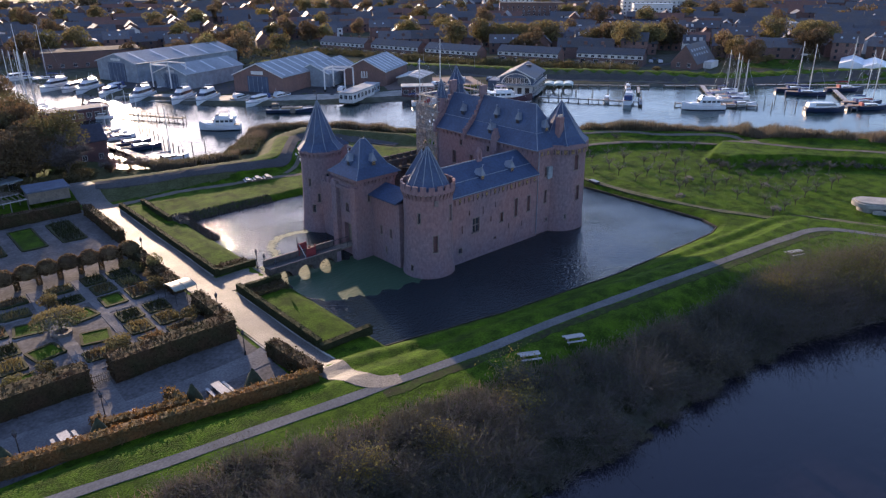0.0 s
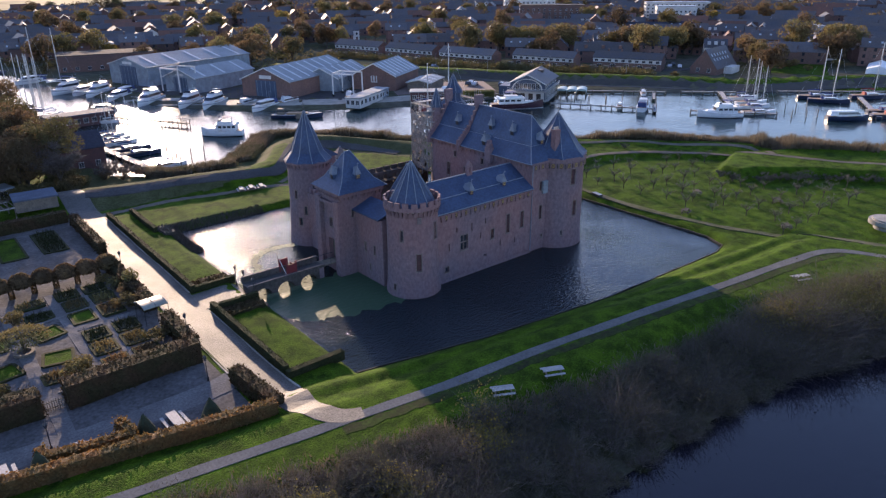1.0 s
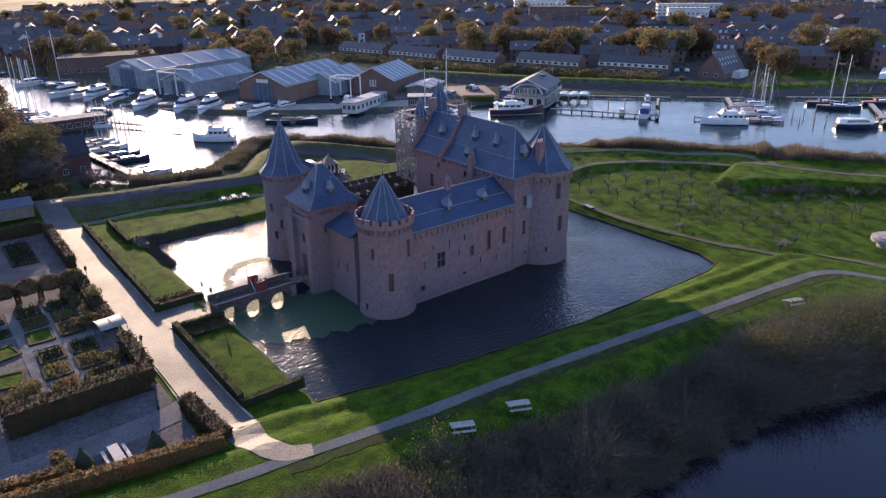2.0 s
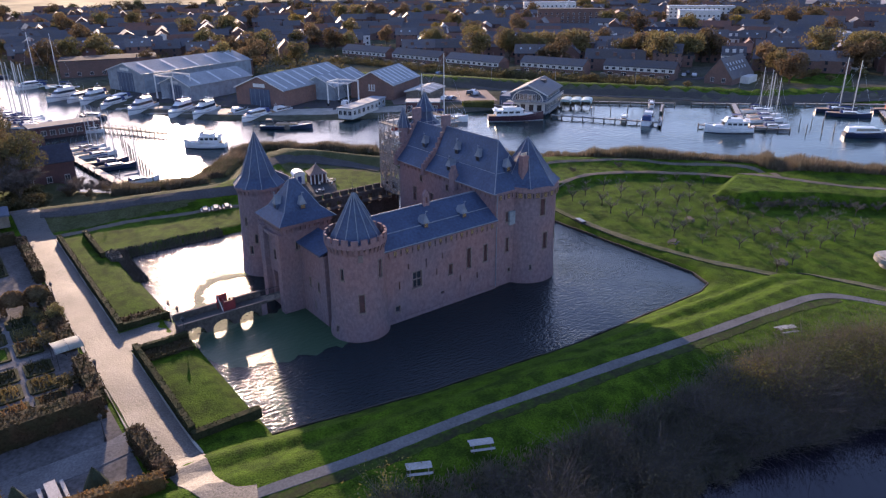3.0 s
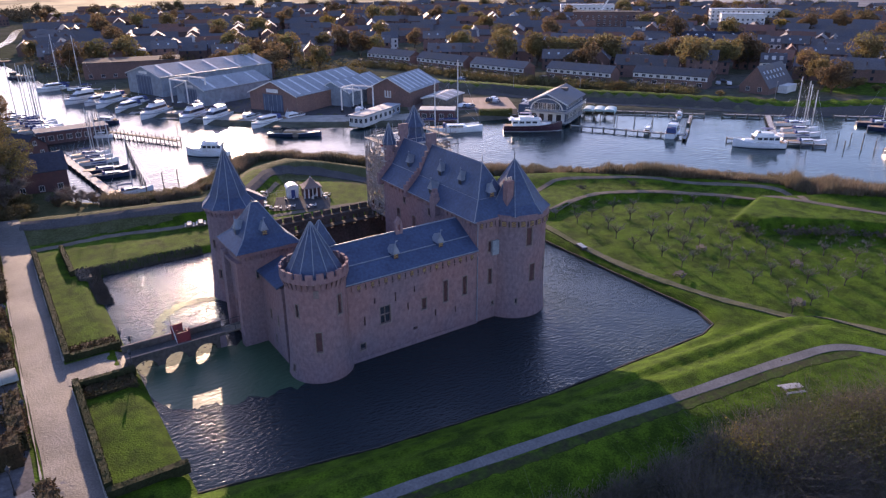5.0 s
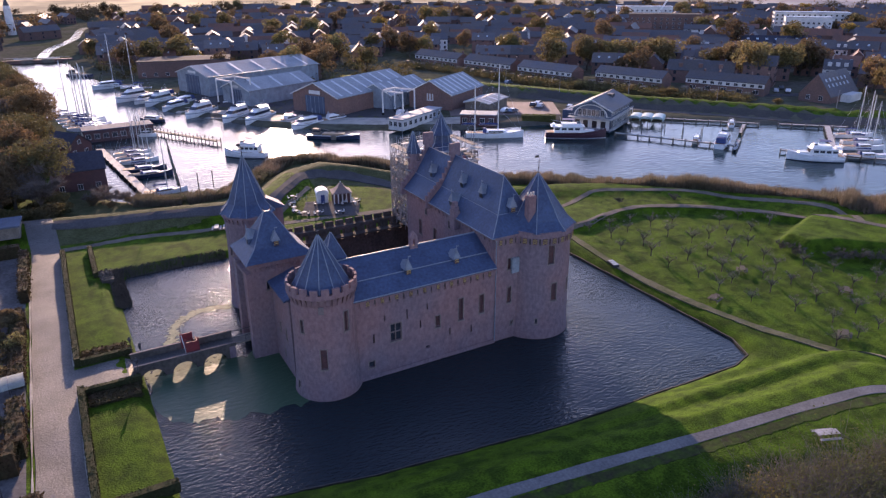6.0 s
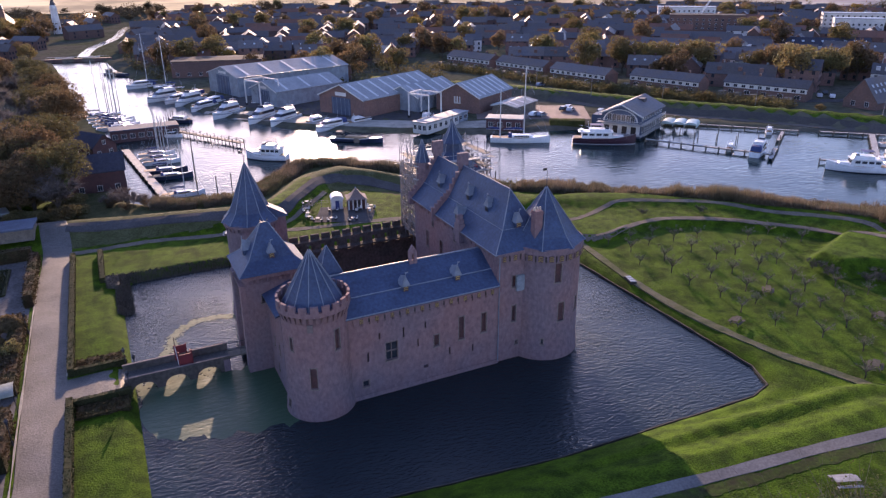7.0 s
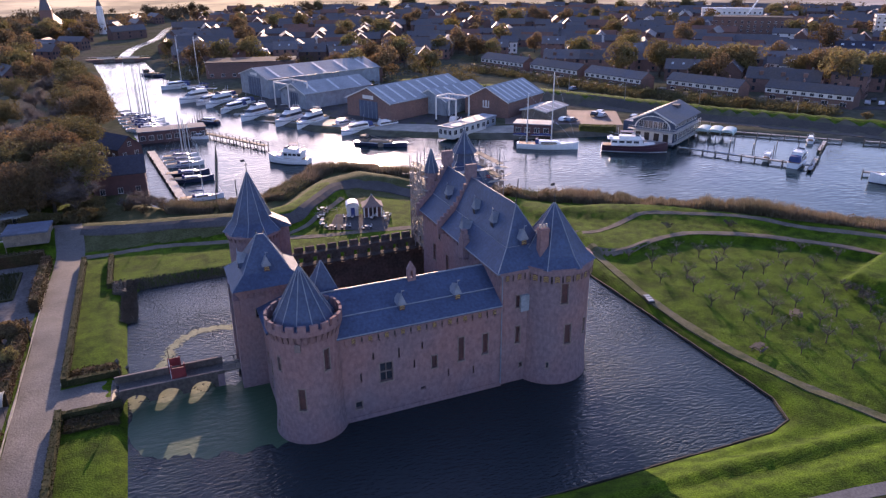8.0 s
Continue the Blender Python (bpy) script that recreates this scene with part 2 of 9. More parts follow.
TWIGT = mat("thicket_twigs", (0.110, 0.095, 0.094), (0.070, 0.065, 0.066), 0.95, 0.12, 2, 0.35, thin=0.3)
DULLT = mat("dark_thicket_leaves", (0.086, 0.077, 0.048), (0.052, 0.056, 0.036), 0.9, 0.15, 2, 0.35, thin=0.3)
YELOL = mat("yellow_olive_leaves", (0.185, 0.150, 0.036), (0.125, 0.112, 0.030), 0.8, 0.3, 2, 0.35, thin=0.4)
TWIGD = mat("dark_twigs", (0.085, 0.075, 0.062), (0.055, 0.05, 0.042), 0.95, 0.3, 3, 0.3)


# ---- mesh building ----
class Geo:
    """Vertices and faces gathered into one mesh."""

    def __init__(self):
        self.v, self.f, self.n = [], [], 0

    def add(self, verts, faces):
        self.v.extend(tuple(p) for p in verts)
        self.f.extend(tuple(i + self.n for i in f) for f in faces)
        self.n += len(verts)
        return self

    def box(self, x, y, z, sx, sy, sz, rot=0.0, top=1.0, topy=None):
        """A block on its base centre, turned by rot degrees; top: how far it narrows upwards."""
        ty = top if topy is None else topy
        c, s = math.cos(radians(rot)), math.sin(radians(rot))
        pts = []
        for k, (a, b) in ((0, (1, 1)), (1, (top, ty))):
            for u, w in ((-1, -1), (1, -1), (1, 1), (-1, 1)):
                dx, dy = u * sx / 2 * a, w * sy / 2 * b
                pts.append((x + dx * c - dy * s, y + dx * s + dy * c, z + k * sz))
        return self.add(pts, [(3, 2, 1, 0), (4, 5, 6, 7), (0, 1, 5, 4), (1, 2, 6, 5), (2, 3, 7, 6), (3, 0, 4, 7)])

    def chamfer(self, x, y, z, sx, sy, sz, c=0.05, rot=0.0):
        """A block with its upper edges broken."""
        self.box(x, y, z, sx, sy, sz - c, rot)
        return self.box(x, y, z + sz - c, sx, sy, c, rot, (sx - 2 * c) / sx, (sy - 2 * c) / sy)

    def lathe(self, x, y, prof, n=32, a0=0.0, a1=360.0, close=True):
        full = abs(a1 - a0 - 360) < 1e-6
        m = n if full else n + 1
        pts = []
        for r, z in prof:
            for i in range(m):
                a = radians(a0 + (a1 - a0) * i / n)
                pts.append((x + r * math.cos(a), y + r * math.sin(a), z))
        faces = []
        for j in range(len(prof) - 1):
            for i in range(n):
                k = (i + 1) % m if full else i + 1
                faces.append((j * m + i, j * m + k, (j + 1) * m + k, (j + 1) * m + i))
        if close and full:
            faces.append(tuple(range(m - 1, -1, -1)))
            faces.append(tuple((len(prof) - 1) * m + i for i in range(m)))
        return self.add(pts, faces)

    def tube(self, pts, radii, n=5):
        pts = [Vector(p) for p in pts]
        if not hasattr(radii, "__len__"):
            radii = [radii] * len(pts)
        out = []
        for i, p in enumerate(pts):
            d = (pts[min(i + 1, len(pts) - 1)] - pts[max(i - 1, 0)]).normalized()
            u = d.orthogonal().normalized()
            w = d.cross(u)
            for k in range(n):
                a = 2 * math.pi * k / n
                out.append(p + (u * math.cos(a) + w * math.sin(a)) * radii[i])
        faces = [(j * n + i, j * n + (i + 1) % n, (j + 1) * n + (i + 1) % n, (j + 1) * n + i) for j in range(len(pts) - 1) for i in range(n)]
        faces += [tuple(range(n - 1, -1, -1)), tuple((len(pts) - 1) * n + i for i in range(n))]
        return self.add(out, faces)

    def prism(self, poly, z0, z1):
        n = len(poly)
        return self.add([(x, y, z0) for x, y in poly] + [(x, y, z1) for x, y in poly],
                        [tuple(range(n - 1, -1, -1)), tuple(range(n, 2 * n))] + [(i, (i + 1) % n, n + (i + 1) % n, n + i) for i in range(n)])

    def slab(self, a, b, c, d, thick):
        """A plate with the upper corners a b c d, thick downwards."""
        t = Vector((0, 0, -thick))
        q = [Vector(p) for p in (a, b, c, d)]
        return self.add(q + [p + t for p in q], [(0, 1, 2, 3), (7, 6, 5, 4), (0, 4, 5, 1), (1, 5, 6, 2), (2, 6, 7, 3), (3, 7, 4, 0)])

    def extrude(self, poly, way):
        """A flat polygon in space, thickened along way."""
        w, n = Vector(way), len(poly)
        q = [Vector(p) for p in poly]
        return self.add(q + [p + w for p in q], [tuple(range(n)), tuple(range(2 * n - 1, n - 1, -1))] + [((i + 1) % n, i, n + i, n + (i + 1) % n) for i in range(n)])

    def mesh(self, name):
        me = bpy.data.meshes.new(name)
        me.from_pydata([tuple(p) for p in self.v], [], self.f)
        bm = bmesh.new()
        bm.from_mesh(me)
        bmesh.ops.recalc_face_normals(bm, faces=bm.faces)
        bm.to_mesh(me)
        bm.free()
        return me


def put(name, geo, material, parent=None, label="", smooth=False):
    """One mesh object out of gathered geometry (or a ready mesh), under parent if there is one."""
    me = geo.mesh(name) if isinstance(geo, Geo) else geo
    if material and not me.materials:
        me.materials.append(material)
    if smooth:
        me.shade_smooth()
    ob = new(name, me)
    if parent:
        ob.parent = parent
    if label:
        ob["label"] = label
    return ob


def part(name, geo, material, parent, label="", smooth=False):
    return put(name, geo, material, parent, label, smooth)


def thing(name, label, category, m=None, group="", kind=""):
    """An empty at the base of a thing that is made of parts."""
    ob = new(name)
    ob.empty_display_size = 0.2
    if m is not None:
        ob.matrix_world = m
    return tagged(ob, label, category, group, kind)


def raw_mesh(name, verts, faces, material):
    """A quick mesh from arrays of triangles or quads."""
    me = bpy.data.meshes.new(name)
    verts, faces = np.asarray(verts, dtype=np.float32), np.asarray(faces, dtype=np.int32)
    k = faces.shape[1]
    me.vertices.add(len(verts))
    me.vertices.foreach_set("co", verts.ravel())
    me.loops.add(faces.size)
    me.loops.foreach_set("vertex_index", faces.ravel())
    me.polygons.add(len(faces))
    me.polygons.foreach_set("loop_start", np.arange(0, faces.size, k, dtype=np.int32))
    me.polygons.foreach_set("loop_total", np.full(len(faces), k, dtype=np.int32))
    me.update(calc_edges=True)
    me.validate()
    me.shade_flat()
    if material:
        me.materials.append(material)
    return me


def leaf_cloud(centres, size, rng, flat=0.0):
    """Small leaf quads at the centres, turned at random."""
    n = len(centres)
    u = rng.normal(size=(n, 3))
    u /= np.linalg.norm(u, axis=1)[:, None]
    w = rng.normal(size=(n, 3))
    w[:, 2] *= 1 - flat
    w -= u * np.sum(u * w, axis=1)[:, None]
    w /= np.linalg.norm(w, axis=1)[:, None]
    s = (size * rng.uniform(0.6, 1.3, n))[:, None]
    c = np.asarray(centres)
    v = np.stack([c - u * s, c + w * s * 0.6, c + u * s, c - w * s * 0.6], axis=1).reshape(-1, 3)
    return v, np.arange(4 * n).reshape(n, 4)


def blades(base, way, width, rng):
    """Thin tapering triangles that rise from base along way."""
    n = len(base)
    side = np.cross(way, rng.normal(size=(n, 3)))
    side /= np.linalg.norm(side, axis=1)[:, None] + 1e-9
    w = np.asarray(width).reshape(-1, 1) if np.ndim(width) else width
    v = np.stack([base - side * w / 2, base + side * w / 2, base + way], axis=1).reshape(-1, 3)
    return v, np.arange(3 * n).reshape(n, 3)


# ---- the lie of the land ----
def seg_dist(px, py, line, closed=False):
    d = np.full(px.shape, 1e9)
    pts = list(line) + ([line[0]] if closed else [])
    for (ax, ay), (bx, by) in zip(pts[:-1], pts[1:]):
        vx, vy = bx - ax, by - ay
        k = np.clip(((px - ax) * vx + (py - ay) * vy) / (vx * vx + vy * vy), 0, 1)
        d = np.minimum(d, np.hypot(px - ax - k * vx, py - ay - k * vy))
    return d


def outside(px, py, poly):
    """Signed distance to a polygon, positive outside."""
    inn = np.zeros(px.shape, bool)
    for (ax, ay), (bx, by) in zip(poly, poly[1:] + poly[:1]):
        if ay == by:
            continue
        c = (ay > py) != (by > py)
        inn ^= c & (px < (bx - ax) * (py - ay) / (by - ay) + ax)
    d = seg_dist(px, py, poly, True)
    return np.where(inn, -d, d)


def ease(v):
    v = np.clip(v, 0, 1)
    return v * v * (3 - 2 * v)


MOAT = [(44.2, 59.8), (62, 56), (83, 53.2), (109, 52.2), (112.6, 53.2), (114.3, 57), (114.8, 108), (108, 119.5), (70, 119.5), (56, 120.6), (46, 120), (44, 116)]
RIVER = [(47, 166), (53, 160), (62, 157), (71, 156.4), (77, 164), (83, 172.5), (89, 176.5), (98, 174), (108, 162), (116, 148), (124, 139), (134, 131), (149, 121), (161, 109), (172, 97), (183, 86), (190, 74), (196, 62), (205, 50), (225, 25), (280, -30), (420, -160),
         (900, -160), (420, 20), (340, 62), (295, 90), (264, 120), (240, 139), (226, 153), (203, 171), (179, 178), (165, 182), (147, 187), (122, 202), (110, 211), (98, 221), (86, 243), (74, 268), (66, 318), (55, 392), (50, 446), (24, 455), (32, 378), (37, 310), (42, 277), (46, 235), (47, 205)]
OUTER = [(-300, 40), (-60, 37), (0, 33), (39, 30.5), (52, 29), (65, 28.5), (82, 27), (97, 22), (112, 12), (140, -25), (160, -300), (-300, -300)]
DIKE = [(-60, 62), (-20, 58.5), (6.3, 54.7), (20.1, 52.3), (35.2, 50.0), (48.6, 47.3), (62, 45.6), (75.5, 43.8), (91.5, 41.4), (106, 39.4), (114.4, 37.2), (118.5, 30.5), (124, 15), (135, -20)]
KEEP = [(x - 0.3, y + 1.6) for x, y in DIKE[:-4]] + [(117, 40), (121.5, 31), (126, 15), (137, -20), (150, -80), (-60, -80)]
NRIDGE = [(30, 147.5), (42, 145.5), (61, 141.5), (70, 140.5), (76, 142.5), (81.5, 149.5), (87, 157.5), (95, 160), (104, 152.5), (114, 137), (123, 124), (134, 117), (148, 109), (160, 99), (172, 82), (182, 66), (196, 40)]
RAMPART = [(119, 101.5), (122.7, 97.9), (130.3, 98.9), (138.2, 99.4), (143.6, 97.2), (148.1, 94.0), (152.3, 90.5), (155.8, 86.6), (158.8, 82.6), (161, 78.2), (163, 73.8), (164.8, 69.5), (168, 61.4), (174, 51.4), (182, 39.4), (200, 40), (186, 68), (176, 86), (162, 102), (148, 112), (134, 120), (122, 122)]
BASTION = [(147.5, 75), (147.3, 69), (152, 67.5), (160, 60), (171, 45), (190, 18), (205, 28), (192, 52), (178, 70), (162, 80)]
FARDIKE = [(150, 292), (188, 246), (208, 212), (222, 187), (238, 165), (262, 132), (315, 95), (400, 45), (600, -60)]


def height(px, py):
    px, py = np.asarray(px, float), np.asarray(py, float)
    bumps = 0.06 * np.sin(px * 1.9 + 2.0 * np.sin(py * 0.9)) * np.sin(py * 1.7 + 1.5 * np.sin(px * 0.6))
    calm = ease((np.abs(px - 35) - 3) / 3) * ease((seg_dist(px, py, DIKE) - 1.0) / 9.0) * (1 - ease((px - 180) / 20))
    z = 0.95 + bumps * calm + 0.10 * np.sin(px * 0.31 + 1.3 * np.sin(py * 0.17)) * np.sin(py * 0.27 + px * 0.05)
    k = outside(px, py, KEEP)
    z = z + (2.0 + 0.8 * ease((px - 34) / 22)) * (0.55 * ease((8.8 - k) / 2.4) + 0.45 * ease((3.9 - k) / 2.6)) * (px < 140)
    berm = ease((k - 0.6) / 1.2) * ease((9.5 - k) / 2.0) * ease((px - 30) / 12) * ease((124 - px) / 10)
    z = z + berm * (0.14 * np.sin(k * 2.45 + 0.12 * np.sin(px * 0.11)) + 0.045 * np.sin(k * 5.2 + 0.2 * np.sin(px * 0.23 + 1)))
    z = z + (0.9 + 1.4 * ease((122 - px) / 20)) * ease((7.0 - seg_dist(px, py, NRIDGE)) / 6.0)
    z = z + np.maximum(1.0 * ease((0.6 - outside(px, py, RAMPART)) / 1.5), 2.1 * ease((1.0 - outside(px, py, BASTION)) / 2.6))
    z = z + 2.9 * ease((8.0 - seg_dist(px, py, FARDIKE)) / 6.0)
    om, orv, oo = outside(px, py, MOAT), outside(px, py, RIVER), outside(px, py, OUTER)
    z = np.minimum(z, np.where(om > 0, 0.12 + 0.55 * om, 0.12 + 1.6 * om))
    z = np.minimum(z, np.where(orv > 0, 0.3 * orv, 0.8 * orv))
    z = np.minimum(z, np.where(oo > 0, 0.30 * oo, 0.6 * oo))
    return np.maximum(z, -2.0)


def H(x, y):
    return float(height(np.array([x]), np.array([y]))[0])


def lines(lo, hi, step, far_lo, far_hi):
    mid = list(np.arange(lo, hi + 0.01, step))
    up, d = [], step
    while (up[-1] if up else hi) < far_hi:
        d = min(d * 1.05, 50)
        up.append((up[-1] if up else hi) + d)
    dn, d = [], step
    while (dn[-1] if dn else lo) > far_lo:
        d = min(d * 1.12, 60)
        dn.append((dn[-1] if dn else lo) - d)
    return np.array(dn[::-1] + mid + up)


gx, gy = lines(-8, 185, 0.9, -900, 2400), lines(22, 190, 0.6, -400, 2600)
XX, YY = np.meshgrid(gx, gy)
ZZ = height(XX, YY)
nx, ny = len(gx), len(gy)
idx = np.arange(nx * ny).reshape(ny, nx)
quads = np.stack([idx[:-1, :-1], idx[:-1, 1:], idx[1:, 1:], idx[1:, :-1]], axis=-1).reshape(-1, 4)
ground_mesh = raw_mesh("ground", np.stack([XX, YY, ZZ], -1).reshape(-1, 3), quads, GRASS)
ground_mesh.materials.append(MEADOW)
ground_mesh.materials.append(SOIL)
ground_mesh.materials.append(DRYG)
ground_mesh.materials.append(UNDER)
cx, cy = (XX[:-1, :-1] + XX[1:, 1:]) / 2, (YY[:-1, :-1] + YY[1:, 1:]) / 2
river_side = outside(cx, cy, RIVER)
garden_side = (cx > -24) & (cx < 31.8) & (cy > 60.2) & (cy < 137)
town_side = ((cx * 0.55 + cy > 262) | (cx < -40)) & (seg_dist(cx, cy, FARDIKE) > 3.2)
dry_bank = (cx > 36.5) & (cx < 112) & ((cy > np.interp(cx, [36, 61, 80, 92, 112], [138.6, 136.6, 146.5, 155, 150])) | ((cx > 88) & (seg_dist(cx, cy, NRIDGE) < 9.5))) & (river_side > 0) & (cy < 175) & (seg_dist(cx, cy, [(72, 141.2), (76, 142.4), (80, 148.4), (84, 154.4)]) > 2.0)
outer_bank = cy < np.interp(cx, [-30, 0, 18, 28, 43, 53, 66, 89, 107, 116], [52.5, 50, 47.6, 45, 40.8, 38.4, 36, 33.2, 28.7, 19])
kind_of = np.where(outer_bank, 4, np.where(dry_bank, 3, np.where(garden_side, 2, town_side.astype(np.int32))))
ground_mesh.polygons.foreach_set("material_index", kind_of.ravel().astype(np.int32))
ground_mesh.shade_smooth()
tagged(new("ground", ground_mesh), "grassy banks, lawns and built-up land round the castle", "ground", kind="structure")


def sheet(name, poly, z, material, label):
    g = Geo()
    g.add([(x, y, z) for x, y in poly], [tuple(range(len(poly)))])
    return tagged(put(name, g, material), label, "water", kind="structure")


sheet("water_moat", [(40, 50), (118, 46), (118, 122), (40, 124)], 0.0, MOATW, "dark rippled moat water round the castle")
sheet("water_river", [(20, 156), (50, 156), (90, 158), (112, 140), (150, 104), (185, 60), (262, -80), (420, -260), (1500, -260), (600, 60), (330, 110), (262, 150), (220, 190), (150, 230), (105, 300), (80, 380), (62, 470), (12, 470)], 0.004, WATER, "glittering harbour water in low sun")
sheet("water_outer", [(-400, 60), (0, 40), (70, 36), (105, 30), (160, -20), (190, -400), (-400, -400)], 0.008, OUTW, "dark calm water outside the dike")


def ribbon(name, pts, width, material, label, lift=0.05, step=1.0, category="path", flare=0.0, ragged=0.0):
    """A path laid on the land."""
    fine = []
    pts = [Vector((x, y)) for x, y in pts]
    for i in range(len(pts) - 1):
        p0, p1, p2, p3 = pts[max(i - 1, 0)], pts[i], pts[i + 1], pts[min(i + 2, len(pts) - 1)]
        n = max(2, int((p2 - p1).length / step))
        for k in range(n):
            t = k / n
            fine.append(0.5 * ((2 * p1) + (p2 - p0) * t + (2 * p0 - 5 * p1 + 4 * p2 - p3) * t * t + (3 * p1 - p0 - 3 * p2 + p3) * t ** 3))
    fine.append(pts[-1])
    rows = []
    for i, p in enumerate(fine):
        d = (fine[min(i + 1, len(fine) - 1)] - fine[max(i - 1, 0)]).normalized()
        s = Vector((-d.y, d.x))
        w = width + flare * i / len(fine) + 0.07 * math.sin(i * 0.7) + 0.06 * math.sin(i * 0.23 + 1)
        lo_, hi_ = (1 + ragged * (noise.noise(Vector((p.x * f1, p.y * f1, f2))) + 0.6 * noise.noise(Vector((p.x * 2.9, p.y * 2.9, f2)))) for f1, f2 in ((0.8, 0.0), (0.7, 9.0)))
        rows.append([p + s * w * k for k in (-0.5 * lo_, -0.48 * lo_, 0, 0.48 * hi_, 0.5 * hi_)])
    xy = np.array([[q.x, q.y] for r in rows for q in r])
    z = height(xy[:, 0], xy[:, 1]).reshape(-1, 5)
    z[:, 1:4] = z[:, 1:4] + lift
    z[:, 0] -= 0.05
    z[:, 4] -= 0.05
    v = np.column_stack([xy, z.ravel()])
    i5 = np.arange(len(rows) * 5).reshape(-1, 5)
    f = np.stack([i5[:-1, :-1], i5[:-1, 1:], i5[1:, 1:], i5[1:, :-1]], -1).reshape(-1, 4)
    me = raw_mesh(name, v, f, material)
    return tagged(new(name, me), label, category, kind="structure")


ribbon("verge_worn", [(x + 0.2, y - 1.75) for x, y in DIKE[4:11]], 1.35, MUD, "dark trodden strip beside the dike path", 0.03, step=0.35, category="verge", ragged=0.55)
ribbon("path_dike", [(x, y - 0.25) for x, y in DIKE], 1.4, PALEGR, "pale grey footpath along the dike")
ribbon("road_castle", [(34.8, 59), (34.7, 64), (34.55, 90), (34.55, 120), (34.8, 136), (34, 150)], 4.7, COBBLE, "sunlit brick-paved lane between garden and moat", category="road")
for nm, kx in (("kerb_west", 32.15), ("kerb_east", 36.85)):
    ribbon(nm, [(kx + 0.2, 60), (kx, 66), (kx - 0.05, 84.5)] if kx > 35 else [(kx + 0.2, 60), (kx, 66), (kx, 100), (kx, 134)], 0.16, CONCRETE, "pale stone kerb beside the lane", 0.14, category="kerb")
ribbon("kerb_north", [(36.85, 92), (36.85, 110), (36.9, 134)], 0.16, CONCRETE, "pale stone kerb beside the lane", 0.14, category="kerb")
ribbon("path_link", [(34.75, 60.8), (34.85, 57.6), (34.95, 54.6), (35.4, 52.0), (36.6, 50.2), (38.4, 49.4)], 4.3, COBBLE, "brick lane narrowing to the dike path", 0.06, flare=-2.7)
ribbon("path_bridge", [(36.6, 88.2), (40, 88.2), (43.6, 88.1)], 5.8, COBBLE, "paved approach to the castle bridge", 0.09)
ribbon("path_east", [(119.9, 103.5), (118.2, 94), (117.0, 86), (116.5, 78), (116.6, 67), (118.3, 57.8), (120.8, 50), (123.0, 43.5), (125.0, 36), (128, 26)], 1.4, DULLP, "narrow gravel path beside the moat", 0.13)
ribbon("path_rampart", [(117.6, 103.5), (122.7, 99.0), (130.3, 100.2), (138.4, 100.8), (144.2, 98.4), (148.8, 95.1), (153.1, 91.5), (156.7, 87.5), (159.9, 83.4), (162.3, 78.7), (164.2, 74.5), (165.8, 70.3), (169, 62), (175, 52), (183, 40), (190, 30)], 1.5, GRAVEL, "gravel path along the rampart")
ribbon("path_shore", [(119, 111), (123, 108.2), (127.6, 109.0), (133.7, 111.0), (138.1, 111.2), (145.1, 107.6), (150.5, 104.3), (154.7, 100.3), (158, 95.6), (161.3, 91.0), (164.9, 87.0), (168.2, 82.9), (169.6, 79.0), (168.2, 75.0), (165.6, 71.0)], 1.3, GRAVEL, "gravel path above the reed bank")
ribbon("path_north", [(37, 135.8), (50, 135.5), (61, 133.6), (80, 129), (100, 126), (112, 122), (117, 112), (118.5, 104)], 1.8, GRAVEL, "gravel path north of the moat")
ribbon("path_ramp", [(36.5, 144.6), (44, 142.6), (55, 140.6), (66, 138.2), (72, 137.4), (75.6, 138.8), (79, 143), (83, 148.4), (87, 153), (91.6, 155.2), (95.5, 153.5), (99, 149.7), (102, 144.5), (106, 136)], 2.5, ASPHALT, "dark path on the inner side of the north rampart", 0.17)
ribbon("path_bowl", [(72, 132.5), (77.2, 136.6), (81.6, 141.6), (86.8, 148.2)], 0.9, GRAVEL, "narrow worn path below the rampart", 0.1)
ribbon("path_garden", [(-14, 69), (3, 68), (16, 66.4), (26, 66), (31.5, 66.5), (34, 67.5)], 3.6, GARDG, "gravel garden walk beside tall hedges")
edge_pts = [Vector((x, y, 0)) for x, y in MOAT]
eb = Geo()
for p, q in list(zip(edge_pts[:-1], edge_pts[1:]))[:7]:
    n_ = max(1, int((q - p).length / 2.5))
    for k in range(n_):
        a, b = p + (q - p) * (k / n_), p + (q - p) * ((k + 1) / n_)
        m = (a + b) / 2
        eb.box(m.x, m.y, -0.5, (b - a).length + 0.06, 0.16, 0.78 + 0.05 * math.sin(k * 1.7), math.degrees(math.atan2((b - a).y, (b - a).x)))
tagged(put("bank_edging", eb, BOARD), "dark timber boards edging the moat bank", "edging", kind="structure")


